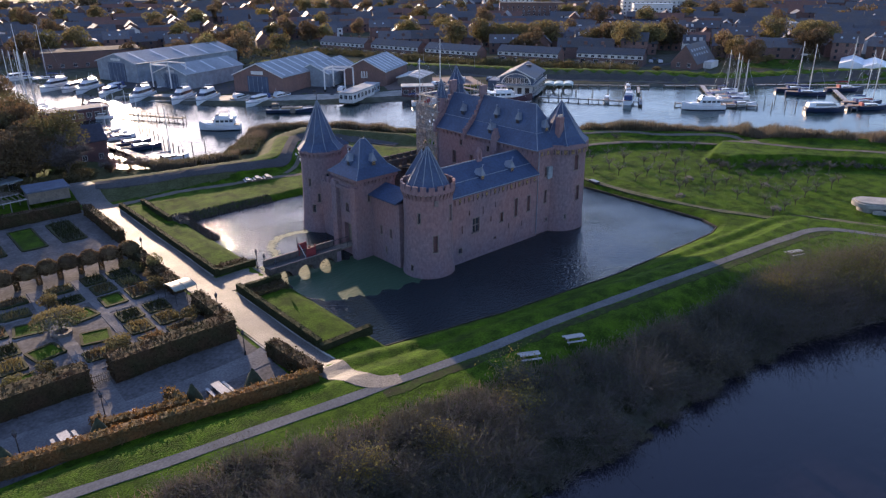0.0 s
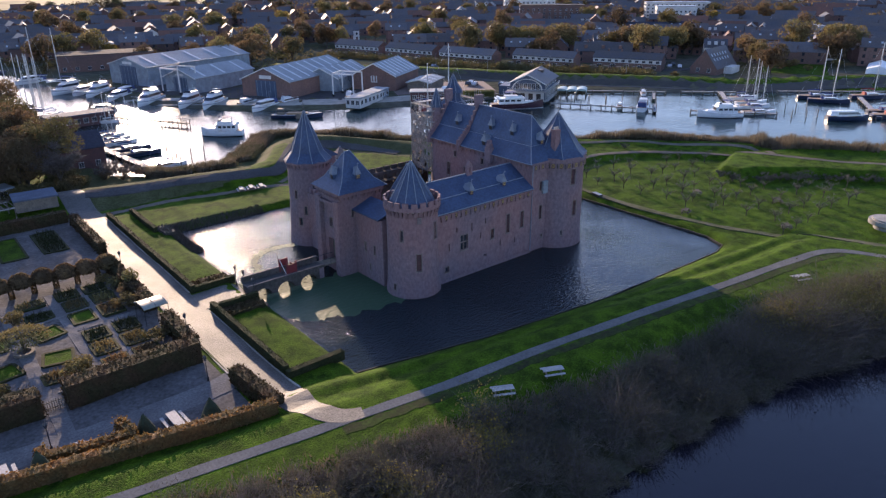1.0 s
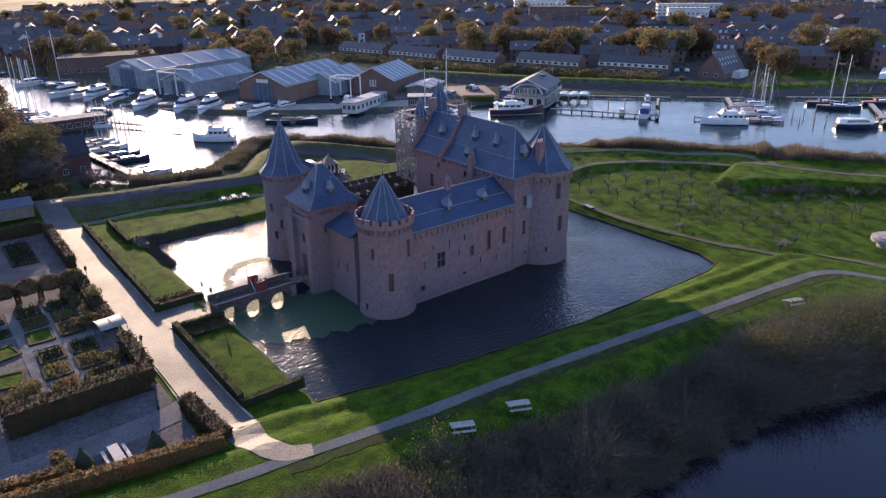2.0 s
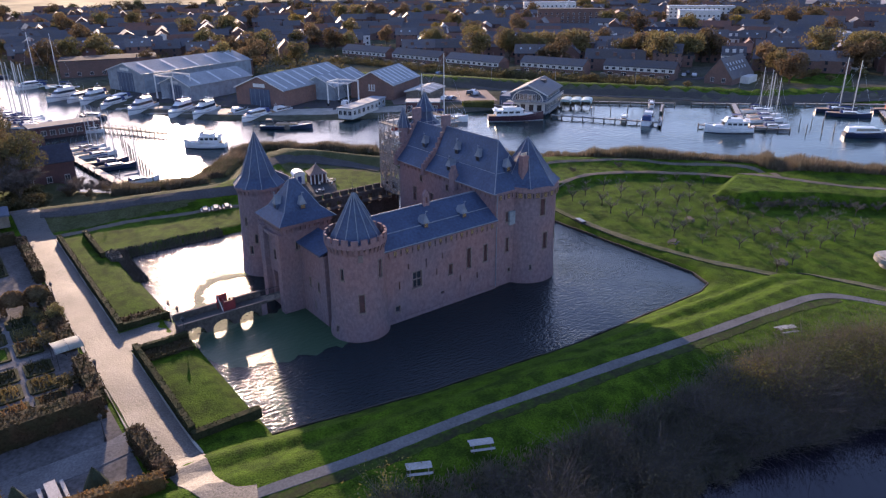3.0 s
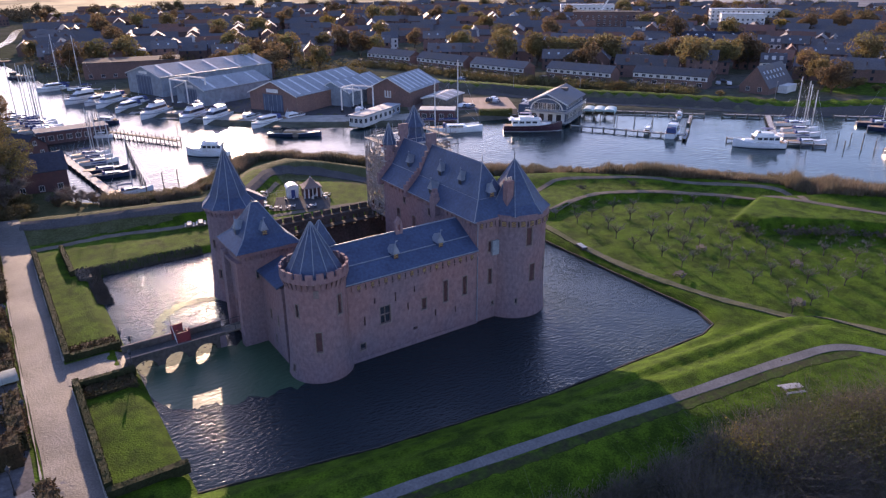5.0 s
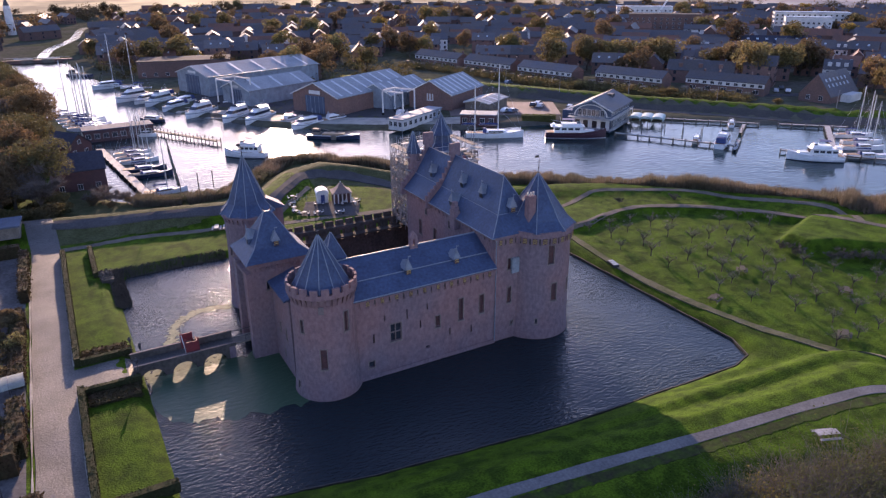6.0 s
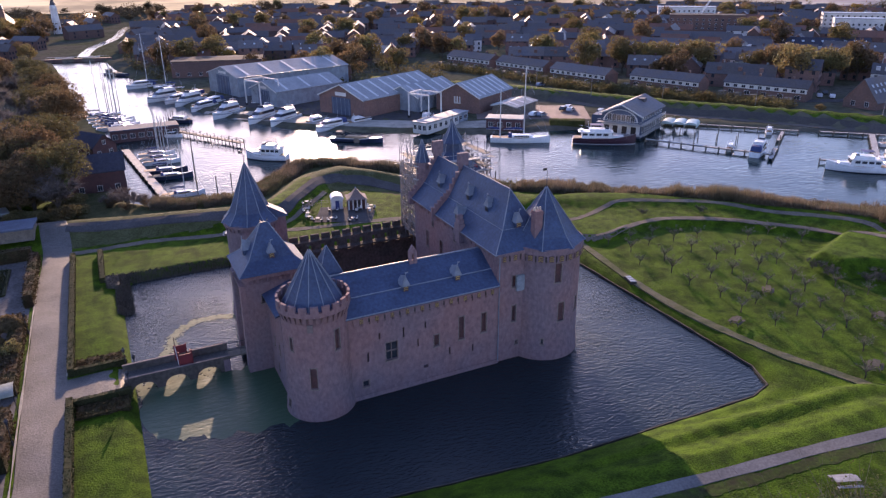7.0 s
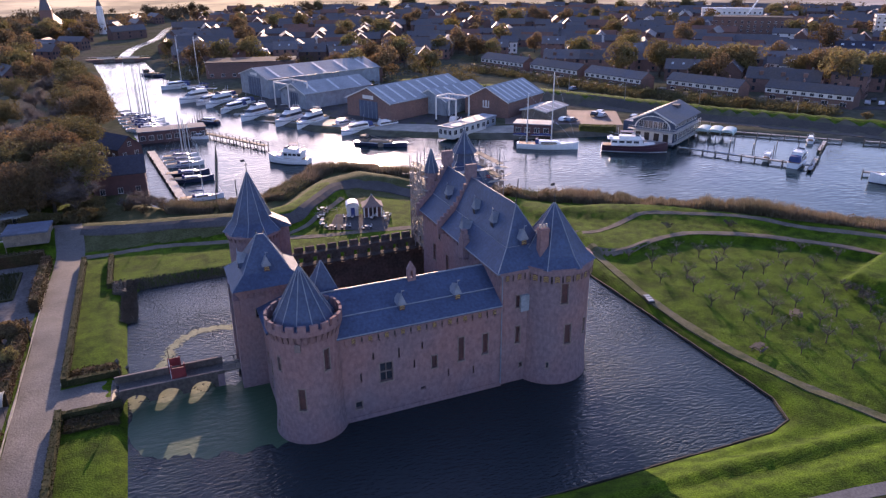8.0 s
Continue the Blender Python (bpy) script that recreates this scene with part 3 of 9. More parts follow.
# ---- castle ----
def shell(place, us, vs, holes, thick):
    """A wall sheet over u (along) and v (up) with real openings. place(u, v, depth) gives a point; holes are (u0, u1, v0, v1)."""
    us = sorted(set(round(u, 4) for u in us) | {round(h[i], 4) for h in holes for i in (0, 1)})
    vs = sorted(set(round(v, 4) for v in vs) | {round(h[i], 4) for h in holes for i in (2, 3)})
    g, nu = Geo(), len(us)
    nv = len(vs)
    pts = [place(u, v, 0) for v in vs for u in us] + [place(u, v, thick) for v in vs for u in us]
    off, faces = nu * nv, []

    def open_at(i, j):
        if not (0 <= i < nu - 1 and 0 <= j < nv - 1):
            return True
        u, v = (us[i] + us[i + 1]) / 2, (vs[j] + vs[j + 1]) / 2
        return any(h[0] < u < h[1] and h[2] < v < h[3] for h in holes)

    for j in range(nv - 1):
        for i in range(nu - 1):
            if open_at(i, j):
                continue
            a, b, c, d = j * nu + i, j * nu + i + 1, (j + 1) * nu + i + 1, (j + 1) * nu + i
            faces += [(a, b, c, d), (off + d, off + c, off + b, off + a)]
            for (p, q), (ii, jj) in (((a, b), (i, j - 1)), ((b, c), (i + 1, j)), ((c, d), (i, j + 1)), ((d, a), (i - 1, j))):
                if open_at(ii, jj):
                    faces.append((q, p, off + p, off + q))
    return g.add(pts, faces)


def flat_wall(ax, ay, bx, by):
    """place() for a straight wall from a to b, depth to the left of the way."""
    L = math.hypot(bx - ax, by - ay)
    ux, uy = (bx - ax) / L, (by - ay) / L
    return lambda u, v, d: (ax + ux * u - uy * d, ay + uy * u + ux * d, v)


def round_wall(cx_, cy_, prof):
    """place() for a round tower; u in degrees, prof the radius by height."""
    def place(u, v, d):
        r = np.interp(v, [p[1] for p in prof], [p[0] for p in prof]) - d
        return (cx_ + r * math.cos(radians(u)), cy_ + r * math.sin(radians(u)), v)
    return place


def window_set(parent, place, hole, depth=0.35, shutter=False, bars=(1, 1), surround=True):
    """Pane, frame bars and a stone surround for one opening."""
    u0, u1, v0, v1 = hole
    g = Geo()
    g.add([place(u0, v0, depth), place(u1, v0, depth), place(u1, v1, depth), place(u0, v1, depth),
           place(u0, v0, depth + 0.04), place(u1, v0, depth + 0.04), place(u1, v1, depth + 0.04), place(u0, v1, depth + 0.04)],
          [(0, 1, 2, 3), (7, 6, 5, 4), (0, 4, 5, 1), (1, 5, 6, 2), (2, 6, 7, 3), (3, 7, 4, 0)])
    if shutter:
        bars = (1, 1)
    win = part("window", g, SHUTTER if shutter else GLASS, parent, "red-brown shuttered window" if shutter else "dark leaded window")
    k = (u1 - u0)
    unit = Vector(place(u1, v0, 0)) - Vector(place(u0, v0, 0))
    w = k * 0.09 / max(unit.length, 0.1)
    fr = Geo()

    def bar(a, b, c, d, d0=-0.03, d1=0.10):
        q = [place(a, c, d0), place(b, c, d0), place(b, d, d0), place(a, d, d0), place(a, c, d1), place(b, c, d1), place(b, d, d1), place(a, d, d1)]
        fr.add(q, [(0, 1, 2, 3), (7, 6, 5, 4), (0, 4, 5, 1), (1, 5, 6, 2), (2, 6, 7, 3), (3, 7, 4, 0)])

    if surround:
        bar(u0 - w, u0 + w * 0.3, v0 - 0.1, v1 + 0.1)
        bar(u1 - w * 0.3, u1 + w, v0 - 0.1, v1 + 0.1)
        bar(u0 - w, u1 + w, v1 - 0.03, v1 + 0.13)
        bar(u0 - 1.4 * w, u1 + 1.4 * w, v0 - 0.14, v0 + 0.02, -0.08, 0.12)
    for i in range(1, bars[0]):
        m = u0 + k * i / bars[0]
        bar(m - w * 0.35, m + w * 0.35, v0, v1, 0.1, 0.3)
    for j in range(1, bars[1]):
        m = v0 + (v1 - v0) * j / bars[1]
        bar(u0, u1, m - 0.05, m + 0.05, 0.1, 0.3)
    if fr.v:
        part("frame", fr, WSTONE, win, "worn stone surround")
    return win


def spire(parent, name, x, y, prof, n, turn=0.0, seam=1, label="blue-grey slate spire"):
    roof = part(name, Geo().lathe(x, y, prof, n, turn, turn + 360), SLATE, parent, label)
    for i in range(0, n, seam):
        a = radians(turn + 360 * i / n)
        part("lead_seam", Geo().tube([(x + (r + 0.02) * math.cos(a), y + (r + 0.02) * math.sin(a), z + 0.02) for r, z in prof], 0.06, 4), LEAD, roof, "pale lead seam")
    return roof


def finial(parent, x, y, z, h=1.6, vane=False):
    g = Geo().tube([(x, y, z - 0.2), (x, y, z + h)], [0.06, 0.025], 5)
    g.lathe(x, y, [(0.02, z + h * 0.3), (0.13, z + h * 0.38), (0.02, z + h * 0.46)], 8)
    if vane:
        g.box(x, y, z + h * 0.72, 0.7, 0.05, 0.06)
        g.box(x - 0.35, y, z + h, 0.55, 0.04, 0.32)
    return part("finial", g, BLACKI, parent, "dark iron finial")


def corbels(parent, place, u_list, v0, v1, du, out, material=BRICK, label=""):
    """A row of small brackets that carries a parapet or eave."""
    for u in u_list:
        g = Geo()
        q = [place(u - du, v1, 0.1), place(u + du, v1, 0.1), place(u + du, v1, -out), place(u - du, v1, -out),
             place(u - du, v0, 0.1), place(u + du, v0, 0.1), place(u + du, v0, -0.05), place(u - du, v0, -0.05)]
        g.add(q, [(0, 1, 2, 3), (7, 6, 5, 4), (0, 4, 5, 1), (1, 5, 6, 2), (2, 6, 7, 3), (3, 7, 4, 0)])
        part("corbel", g, material, parent, label)


def chevron_panel(parent, at, w=0.5, h=0.72):
    """A dark hatch board with three faded chevrons; at(across, up, out) gives a point."""
    def plate(pts, o0, o1):
        n = len(pts)
        return [at(x, z, o0) for x, z in pts] + [at(x, z, o1) for x, z in pts], [tuple(range(n)), tuple(range(2 * n - 1, n - 1, -1))] + [((i + 1) % n, i, n + i, n + (i + 1) % n) for i in range(n)]
    part("hatch_board", Geo().add(*plate([(-w / 2, 0), (w / 2, 0), (w / 2, h), (-w / 2, h)], 0.0, 0.04)), SHUTTER, parent, "dark painted hatch board")
    g = Geo()
    for k in range(3):
        z = h * (0.04 + 0.29 * k)
        for sgn in (-1, 1):
            g.add(*plate([(0, z + h * 0.2), (sgn * w * 0.46, z), (sgn * w * 0.46, z + h * 0.13), (0, z + h * 0.33)], 0.03, 0.06))
    tagged(part("chevron", g, YELP, parent, "faded yellow chevron stripes"), kind="stuff")


def slot_band(parent, place, u0, u1, v0, v1, out, n, width, step=1.0):
    """A projecting eave band with narrow dark slots between its hatches."""
    cut = [u0 + (u1 - u0) * i / n for i in range(1, n)]
    holes = [(c - width / 2, c + width / 2, v0 + 0.02, v1 - 0.12) for c in cut]
    us = [u0 + step * i for i in range(int((u1 - u0) / step) + 1)] + [u1]
    part("eave_band", shell(lambda u, v, d: place(u, v, d - out), us, [v0, v1], holes, out + 0.05), BRICK, parent, "projecting brick eave band")
    # a near-black plate behind each slot stands in for its shade
    for c in cut:
        g = Geo()
        c0, c1 = c - width / 2, c + width / 2
        g.add([place(u, v, d) for d in (-0.06, 0.02) for u, v in ((c0, v0), (c1, v0), (c1, v1 - 0.1), (c0, v1 - 0.1))], [(0, 1, 2, 3), (7, 6, 5, 4), (0, 4, 5, 1), (1, 5, 6, 2), (2, 6, 7, 3), (3, 7, 4, 0)])
        part("slot", g, DARK, parent, "near-black plate for the shade in a drop slot")


castle = thing("castle", "medieval brick castle with slate spires standing in its moat", "castle", pose(78, 88, 0))
CB = Matrix.Translation((-78, -88, 0))


def cpart(name, geo, material, label="", smooth=False):
    ob = part(name, geo, material, castle, label, smooth)
    ob.matrix_local = CB
    return ob


ring = list(range(0, 361, 9))

# south round tower with its walk and slate cone
SX, SY = 63.6, 74.2
s_prof = [(4.1, -1.5), (4.0, 0.0), (3.78, 2.2), (3.68, 6), (3.66, 14)]
s_place = round_wall(SX, SY, s_prof)
s_holes = [(240, 252, 4.1, 6.7), (288, 299, 8.4, 10.9), (186, 193, 1.0, 1.9), (205, 212, 8.6, 10.2)]
tower_s = cpart("tower", shell(s_place, ring, [-1.5, 0, 1.2, 2.2, 4, 6, 8, 10, 12.9], s_holes, 0.9), BRICK, "round brick corner tower with a slate cone behind its parapet")
for i, h in enumerate(s_holes):
    window_set(tower_s, s_place, h, 0.3, shutter=i in (0, 1), bars=(1, 2) if i < 2 else (1, 1))
corbels(tower_s, s_place, [i * 10 for i in range(36)], 12.0, 13.0, 2.9, 0.40)
par = Geo().lathe(SX, SY, [(3.62, 13.0), (4.06, 13.0), (4.06, 13.55), (3.78, 13.55), (3.78, 13.0)], 48, close=False)
part("parapet", par, BRICK, tower_s)
q = round_wall(SX, SY, [(4.06, 0), (4.06, 20)])
for i in range(20):
    a, hm = 18 * i + 4, 14.22 + 0.05 * math.sin(i * 2.3)
    g = Geo()
    v = [q(u, z, d) for z in (13.55, hm) for u, d in ((a - 6.2, 0), (a, 0), (a + 6.2, 0), (a + 6.2, 0.3), (a, 0.3), (a - 6.2, 0.3))]
    g.add(v, [(5, 4, 3, 2, 1, 0), (6, 7, 8, 9, 10, 11)] + [(k, (k + 1) % 6, 6 + (k + 1) % 6, 6 + k) for k in range(6)])
    part("merlon", g, BRICK, tower_s)
part("walkway", Geo().lathe(SX, SY, [(0.5, 12.85), (3.8, 12.85), (3.8, 12.95), (0.5, 12.95)], 36, close=False), STONE, tower_s)
spire(tower_s, "cone_roof", SX, SY, [(3.42, 13.15), (0.08, 19.2)], 12, 6)
finial(tower_s, SX, SY, 19.1, 1.5)
crest = Geo().chamfer(0, 0, 0, 0.6, 0.14, 0.9, 0.05)
shield = part("shield", crest, WSTONE, tower_s, "carved stone coat of arms")
shield.matrix_local = pose(62.08, 70.55, 11.3, 0, 0, -24)

# south-east range: long wall, corbelled eave, slate roof
f_place = flat_wall(66.0, 72.5, 86.4, 72.5)
fw = lambda x: x - 66.0
f_holes = [(fw(71.2), fw(72.7), 4.3, 6.7), (fw(77.4), fw(78.1), 4.6, 6.2), (fw(80.75), fw(81.5), 4.7, 7.8), (fw(83.85), fw(84.6), 4.9, 7.6),
           (fw(68.2), fw(69.0), 1.5, 2.4), (fw(68.9), fw(69.12), 4.8, 6.0), (fw(73.4), fw(73.6), 6.9, 8.2), (fw(75.2), fw(75.4), 5.2, 6.2), (fw(79.4), fw(79.6), 3.0, 4.0), (fw(82.6), fw(82.8), 2.6, 3.6),
           (fw(70.4), fw(70.6), 7.4, 8.2), (fw(76.2), fw(76.4), 7.4, 8.3), (fw(76.0), fw(76.6), 2.0, 2.4)]
range_se = cpart("range", shell(f_place, [i * 1.5 for i in range(14)] + [20.4], [-1.5, 0, 2, 4, 6, 8, 10, 11.0], f_holes, 1.1), BRICK, "long brick wing with slate roof and small dormers")
for i, h in enumerate(f_holes):
    if i < 5:
        window_set(range_se, f_place, h, 0.35, shutter=i in (1, 2, 3), bars=(2, 2) if i == 0 else (1, 2) if i in (2, 3) else (1, 1), surround=True)
    else:
        window_set(range_se, f_place, h, 0.35, surround=False)
slot_band(range_se, f_place, 1.4, 20.2, 9.95, 10.72, 0.2, 10, 0.2, 1.5)
corbels(range_se, f_place, [1.6 + 0.94 * i for i in range(20)], 9.6, 9.98, 0.12, 0.2)
for i in range(10):
    u = 66.0 + 1.4 + 1.88 * (i + 0.5)
    chevron_panel(range_se, lambda x, z, o, u=u: (u + x, 72.29 - o, 9.98 + z), 0.46, 0.66)
part("wall", Geo().box(76.2, 72.36, 10.7, 20.2, 0.55, 0.5), BRICK, range_se)
part("wall", Geo().box(76.2, 81.6, 0.5, 20.2, 0.8, 10.5), BRICK, range_se, "courtyard brick wall")
part("base_course", Geo().box(76.2, 72.45, -1.5, 20.2, 0.5, 2.0, 0, 1.0, 0.4), BRICK, range_se)
rf = Geo()
rf.slab((66.2, 71.95, 11.15), (86.1, 71.95, 11.15), (86.1, 77.2, 14.25), (66.2, 77.2, 14.25), 0.22)
rf.slab((86.1, 82.2, 11.15), (66.2, 82.2, 11.15), (66.2, 77.2, 14.25), (86.1, 77.2, 14.25), 0.22)
roof_se = part("roof", rf, SLATE, range_se, "low-pitched blue-grey slate roof")
part("ridge", Geo().tube([(66.2, 77.2, 14.3), (86.1, 77.2, 14.3)], 0.11, 5), LEAD, roof_se, "pale ridge capping")
part("flashing", Geo().tube([(66.2, 74.2, 12.5), (86.1, 74.2, 12.5)], 0.07, 4), LEAD, roof_se, "lead flashing strip")
part("gutter", Geo().tube([(66.3, 71.95, 11.1), (86.1, 71.95, 11.1)], 0.08, 5), LEAD, roof_se)


def dormer(parent, x, y, z, turn=0, w=0.75, chevron=True):
    """A tiny hooded dormer with a painted hatch."""
    g = Geo().box(0, 0.55, 0, w, 1.2, 0.75)
    d = part("dormer", g, SLATE, parent, "small slate-hooded dormer with a painted hatch")
    d.matrix_local = pose(x, y, z, 0, 0, turn)
    r = Geo().add([(-w * 0.72, -0.2, 0.7), (w * 0.72, -0.2, 0.7), (0, 0.05, 2.05), (-w * 0.72, 1.5, 0.7), (w * 0.72, 1.5, 0.7), (0, 1.5, 1.5)],
                  [(0, 1, 2), (5, 4, 3), (0, 2, 5, 3), (1, 4, 5, 2), (0, 3, 4, 1)])
    part("hood", r, LEAD, d)
    part("pinnacle", Geo().tube([(0, 0.0, 1.7), (0, 0.0, 2.5)], [0.06, 0.03], 5).box(0.16, 0, 2.3, 0.34, 0.03, 0.14), LEAD, d)
    part("hatch", Geo().box(0, -0.07, 0.06, w * 0.8, 0.05, 0.62), SHUTTER if chevron else DARK, d)
    if chevron:
        for k in range(2):
            zz = 0.16 + 0.26 * k
            part("chevron", Geo().extrude([(-w * 0.36, -0.1, zz), (0, -0.1, zz + 0.14), (w * 0.36, -0.1, zz), (w * 0.36, -0.1, zz + 0.11), (0, -0.1, zz + 0.25), (-w * 0.36, -0.1, zz + 0.11)], (0, -0.03, 0)), YELP, d, "yellow chevron stripe")
    return d


dormer(range_se, 74.45, 73.75, 12.1)
dormer(range_se, 81.2, 73.75, 12.1)


def chimney(parent, x, y, z0, z1, sx=0.9, sy=0.7, pots=2, label="tall brick chimney stack"):
    g = Geo().box(x, y, z0, sx, sy, z1 - z0 - 0.4)
    g.box(x, y, z1 - 0.4, sx + 0.16, sy + 0.16, 0.16)
    g.chamfer(x, y, z1 - 0.24, sx + 0.04, sy + 0.04, 0.24, 0.06)
    c = part("chimney", g, BRICK, parent, label)
    for i in range(pots):
        part("chimney_pot", Geo().lathe(x + (i - (pots - 1) / 2) * 0.4, y, [(0.14, z1), (0.11, z1 + 0.35), (0.13, z1 + 0.4)], 8), STONE, c)
    return c


bell = [(-0.5, 13.4), (-0.5, 15.5), (0, 16.35), (0.5, 15.5), (0.5, 13.4), (0.14, 13.4), (0.14, 15.2), (0, 15.4), (-0.14, 15.2), (-0.14, 13.4)]
part("bellcote", Geo().extrude([(76.8 + x, 76.75, z) for x, z in bell], (0, 0.5, 0)).box(76.8, 77.0, 13.4, 0.9, 0.45, 1.0), BRICK, range_se, "narrow gabled brick bellcote on the ridge")

# stair turret roof behind the south tower
turret = cpart("stair_turret", Geo().box(67.0, 79.6, 0.5, 3.6, 3.6, 12.2), BRICK, "square stair turret with pyramid roof")
spire(turret, "pyramid_roof", 67.0, 79.6, [(2.9, 12.6), (0.06, 17.1)], 4, 45)

# great hall block with its hipped slate roof
HX0, HX1, HY0, HY1 = 86.1, 94.1, 72.6, 97.4
h_s = flat_wall(HX0, HY0, HX1, HY0)
hs_holes = [(2.1, 2.75, 10.1, 11.7), (2.15, 2.8, 5.3, 7.6), (2.8, 3.2, 1.9, 2.5)]
hall = cpart("hall", shell(h_s, [0, 1, 2, 3, 4, 6, 8], [-1.5, 0, 3, 6, 9, 12, 15.0], hs_holes, 1.1), BRICK, "tall brick hall under a steep hipped slate roof")
for h in hs_holes:
    window_set(hall, h_s, h, 0.35, shutter=h[3] - h[2] > 1, bars=(1, 2) if h[3] - h[2] > 1 else (1, 1))
part("plaque", Geo().chamfer(89.3, 72.5, 9.6, 1.1, 0.4, 2.1, 0.08), PALEBLUE, hall, "pale blue-grey painted board")
h_w = flat_wall(HX0, HY1 - 1.0, HX0, HY0 + 1.1)
hw_holes = [(3.0 + 4.6 * i, 3.9 + 4.6 * i, z0, z1) for i in range(4) for z0, z1 in ((4.0, 6.2), (8.8, 11.2))] + [(5.0, 5.6, 12.6, 13.6), (12.0, 12.6, 12.6, 13.6), (17, 17.6, 12.4, 13.4)]
part("wall", shell(h_w, [i * 2.0 for i in range(12)] + [22.7], [0, 3, 6, 9, 12, 15.0], hw_holes, 1.0), BRICK, hall, "courtyard side of the hall")
for h in hw_holes:
    window_set(hall, h_w, h, 0.35, bars=(2, 2) if h[3] - h[2] > 1.5 else (1, 1))
part("wall", Geo().box(HX1 - 0.55, 85, -1.5, 1.0, 24.0, 16.4), BRICK, hall, "outer hall wall above the moat")
part("wall", Geo().box(90.1, HY1 - 0.5, -1.5, 8.0, 1.0, 16.45), BRICK, hall)
slot_band(hall, h_s, 0.0, 6.2, 13.75, 14.7, 0.22, 4, 0.2, 1.5)
corbels(hall, h_w, [0.5 + 1.1 * i for i in range(21)], 14.0, 14.7, 0.18, 0.3)
part("eave_band", Geo().box(90.1, 72.45, 14.7, 8.5, 0.6, 0.35), BRICK, hall)
part("eave_band", Geo().box(85.95, 85, 14.7, 0.6, 25.2, 0.35), BRICK, hall)
for i in range(4):
    chevron_panel(hall, lambda x, z, o, u=86.1 + 1.55 * (i + 0.5): (u + x, 72.37 - o, 13.85 + z), 0.5, 0.75)


def hall_roof(y0, y1, hip, ridge_z, x0=85.55, x1=94.6, ez=15.0, bz=17.2):
    """Steep roof with a softer foot; hip at the y0 end."""
    xm, b = (x0 + x1) / 2, (x1 - x0) * 0.24
    g = Geo()
    hb, hr = (b, (x1 - x0) / 2) if hip else (0, 0)
    P = [(x0, y0, ez), (x1, y0, ez), (x1, y1, ez), (x0, y1, ez),
         (x0 + b, y0 + hb, bz), (x1 - b, y0 + hb, bz), (x1 - b, y1, bz), (x0 + b, y1, bz),
         (xm, y0 + hr, ridge_z), (xm, y1, ridge_z)]
    F = [(3, 2, 1, 0), (0, 1, 5, 4), (1, 2, 6, 5), (3, 0, 4, 7), (4, 5, 8), (5, 6, 9, 8), (7, 4, 8, 9), (2, 3, 7, 6), (6, 7, 9)]
    return g.add(P, F), P


g, P = hall_roof(72.2, 89.2, True, 21.5)
roof_h = part("roof", g, SLATE, hall, "steep hipped slate roof")
for a, b in ((8, 9), (0, 4), (4, 8), (1, 5), (5, 8), (4, 7), (4, 5), (0, 3), (0, 1)):
    part("lead_seam", Geo().tube([P[a], P[b]], 0.07 if (a, b) not in ((4, 7), (4, 5)) else 0.045, 4), LEAD, roof_h, "pale lead seam")
finial(hall, P[8][0], P[8][1], 21.5, 1.2)
g, P = hall_roof(89.6, 97.6, False, 21.0, ez=15.0)
roof_n = part("roof", g, SLATE, hall, "steep slate roof between stepped gables")
for a, b in ((8, 9), (4, 7), (0, 3)):
    part("lead_seam", Geo().tube([P[a], P[b]], 0.06, 4), LEAD, roof_n, "pale lead seam")


def step_gable(parent, y, n=10, x0=85.3, x1=94.85, ez=15.1, top=22.1, thick=0.5):
    """One stepped brick slice that stands proud of the roof."""
    xm, half = (x0 + x1) / 2, (x1 - x0) / 2
    left = []
    for i in range(n):
        xa = half * (1 - i / n) + 0.1
        t = (half - xa) / half
        base = ez + (17.2 - ez) * min(1, t / 0.48) + (21.4 - 17.2) * max(0, (t - 0.48) / 0.52)
        zt = base + 0.95
        left += [(-xa, left[-1][1] if left else ez - 1.0), (-xa, zt)]
    right = [(-x, z) for x, z in reversed(left)]
    out = left + [(-0.8, left[-1][1]), (-0.8, top + 1.1), (0.8, top + 1.1), (0.8, left[-1][1])] + right
    return part("stepped_gable", Geo().extrude([(xm + x, y - thick / 2, z) for x, z in out], (0, thick, 0)), BRICK, parent, "weathered stepped brick gable")


step_gable(hall, 89.5)
step_gable(hall, 97.6)
for x, y, z in ((86.3, 83.9, 15.9),):
    dormer(hall, x, y, z, -90, 0.9, False)
for x, y, z in ((88.2, 79.2, 18.1), (88.2, 84.3, 18.2), (87.9, 92.6, 17.7)):
    dormer(hall, x, y, z, -90, 0.8, False)
wd = Geo().box(85.75, 82.0, 13.4, 0.9, 1.3, 2.6)
wd.chamfer(85.75, 82.0, 16.0, 0.8, 0.9, 0.6, 0.05).chamfer(85.75, 82.0, 16.6, 0.7, 0.5, 0.6, 0.05)
part("stepped_dormer", wd, BRICK, hall, "small stepped brick gablet on the eave")
dormer(hall, 89.8, 74.1, 17.3, 0, 0.8)
chimney(hall, 91.55, 72.75, 14.6, 19.7, 1.05, 0.95, 3)
part("downpipe", Geo().tube([(86.25, 72.38, 0.3), (86.25, 72.38, 15.0)], 0.07, 5), LEAD, hall, "lead downpipe")

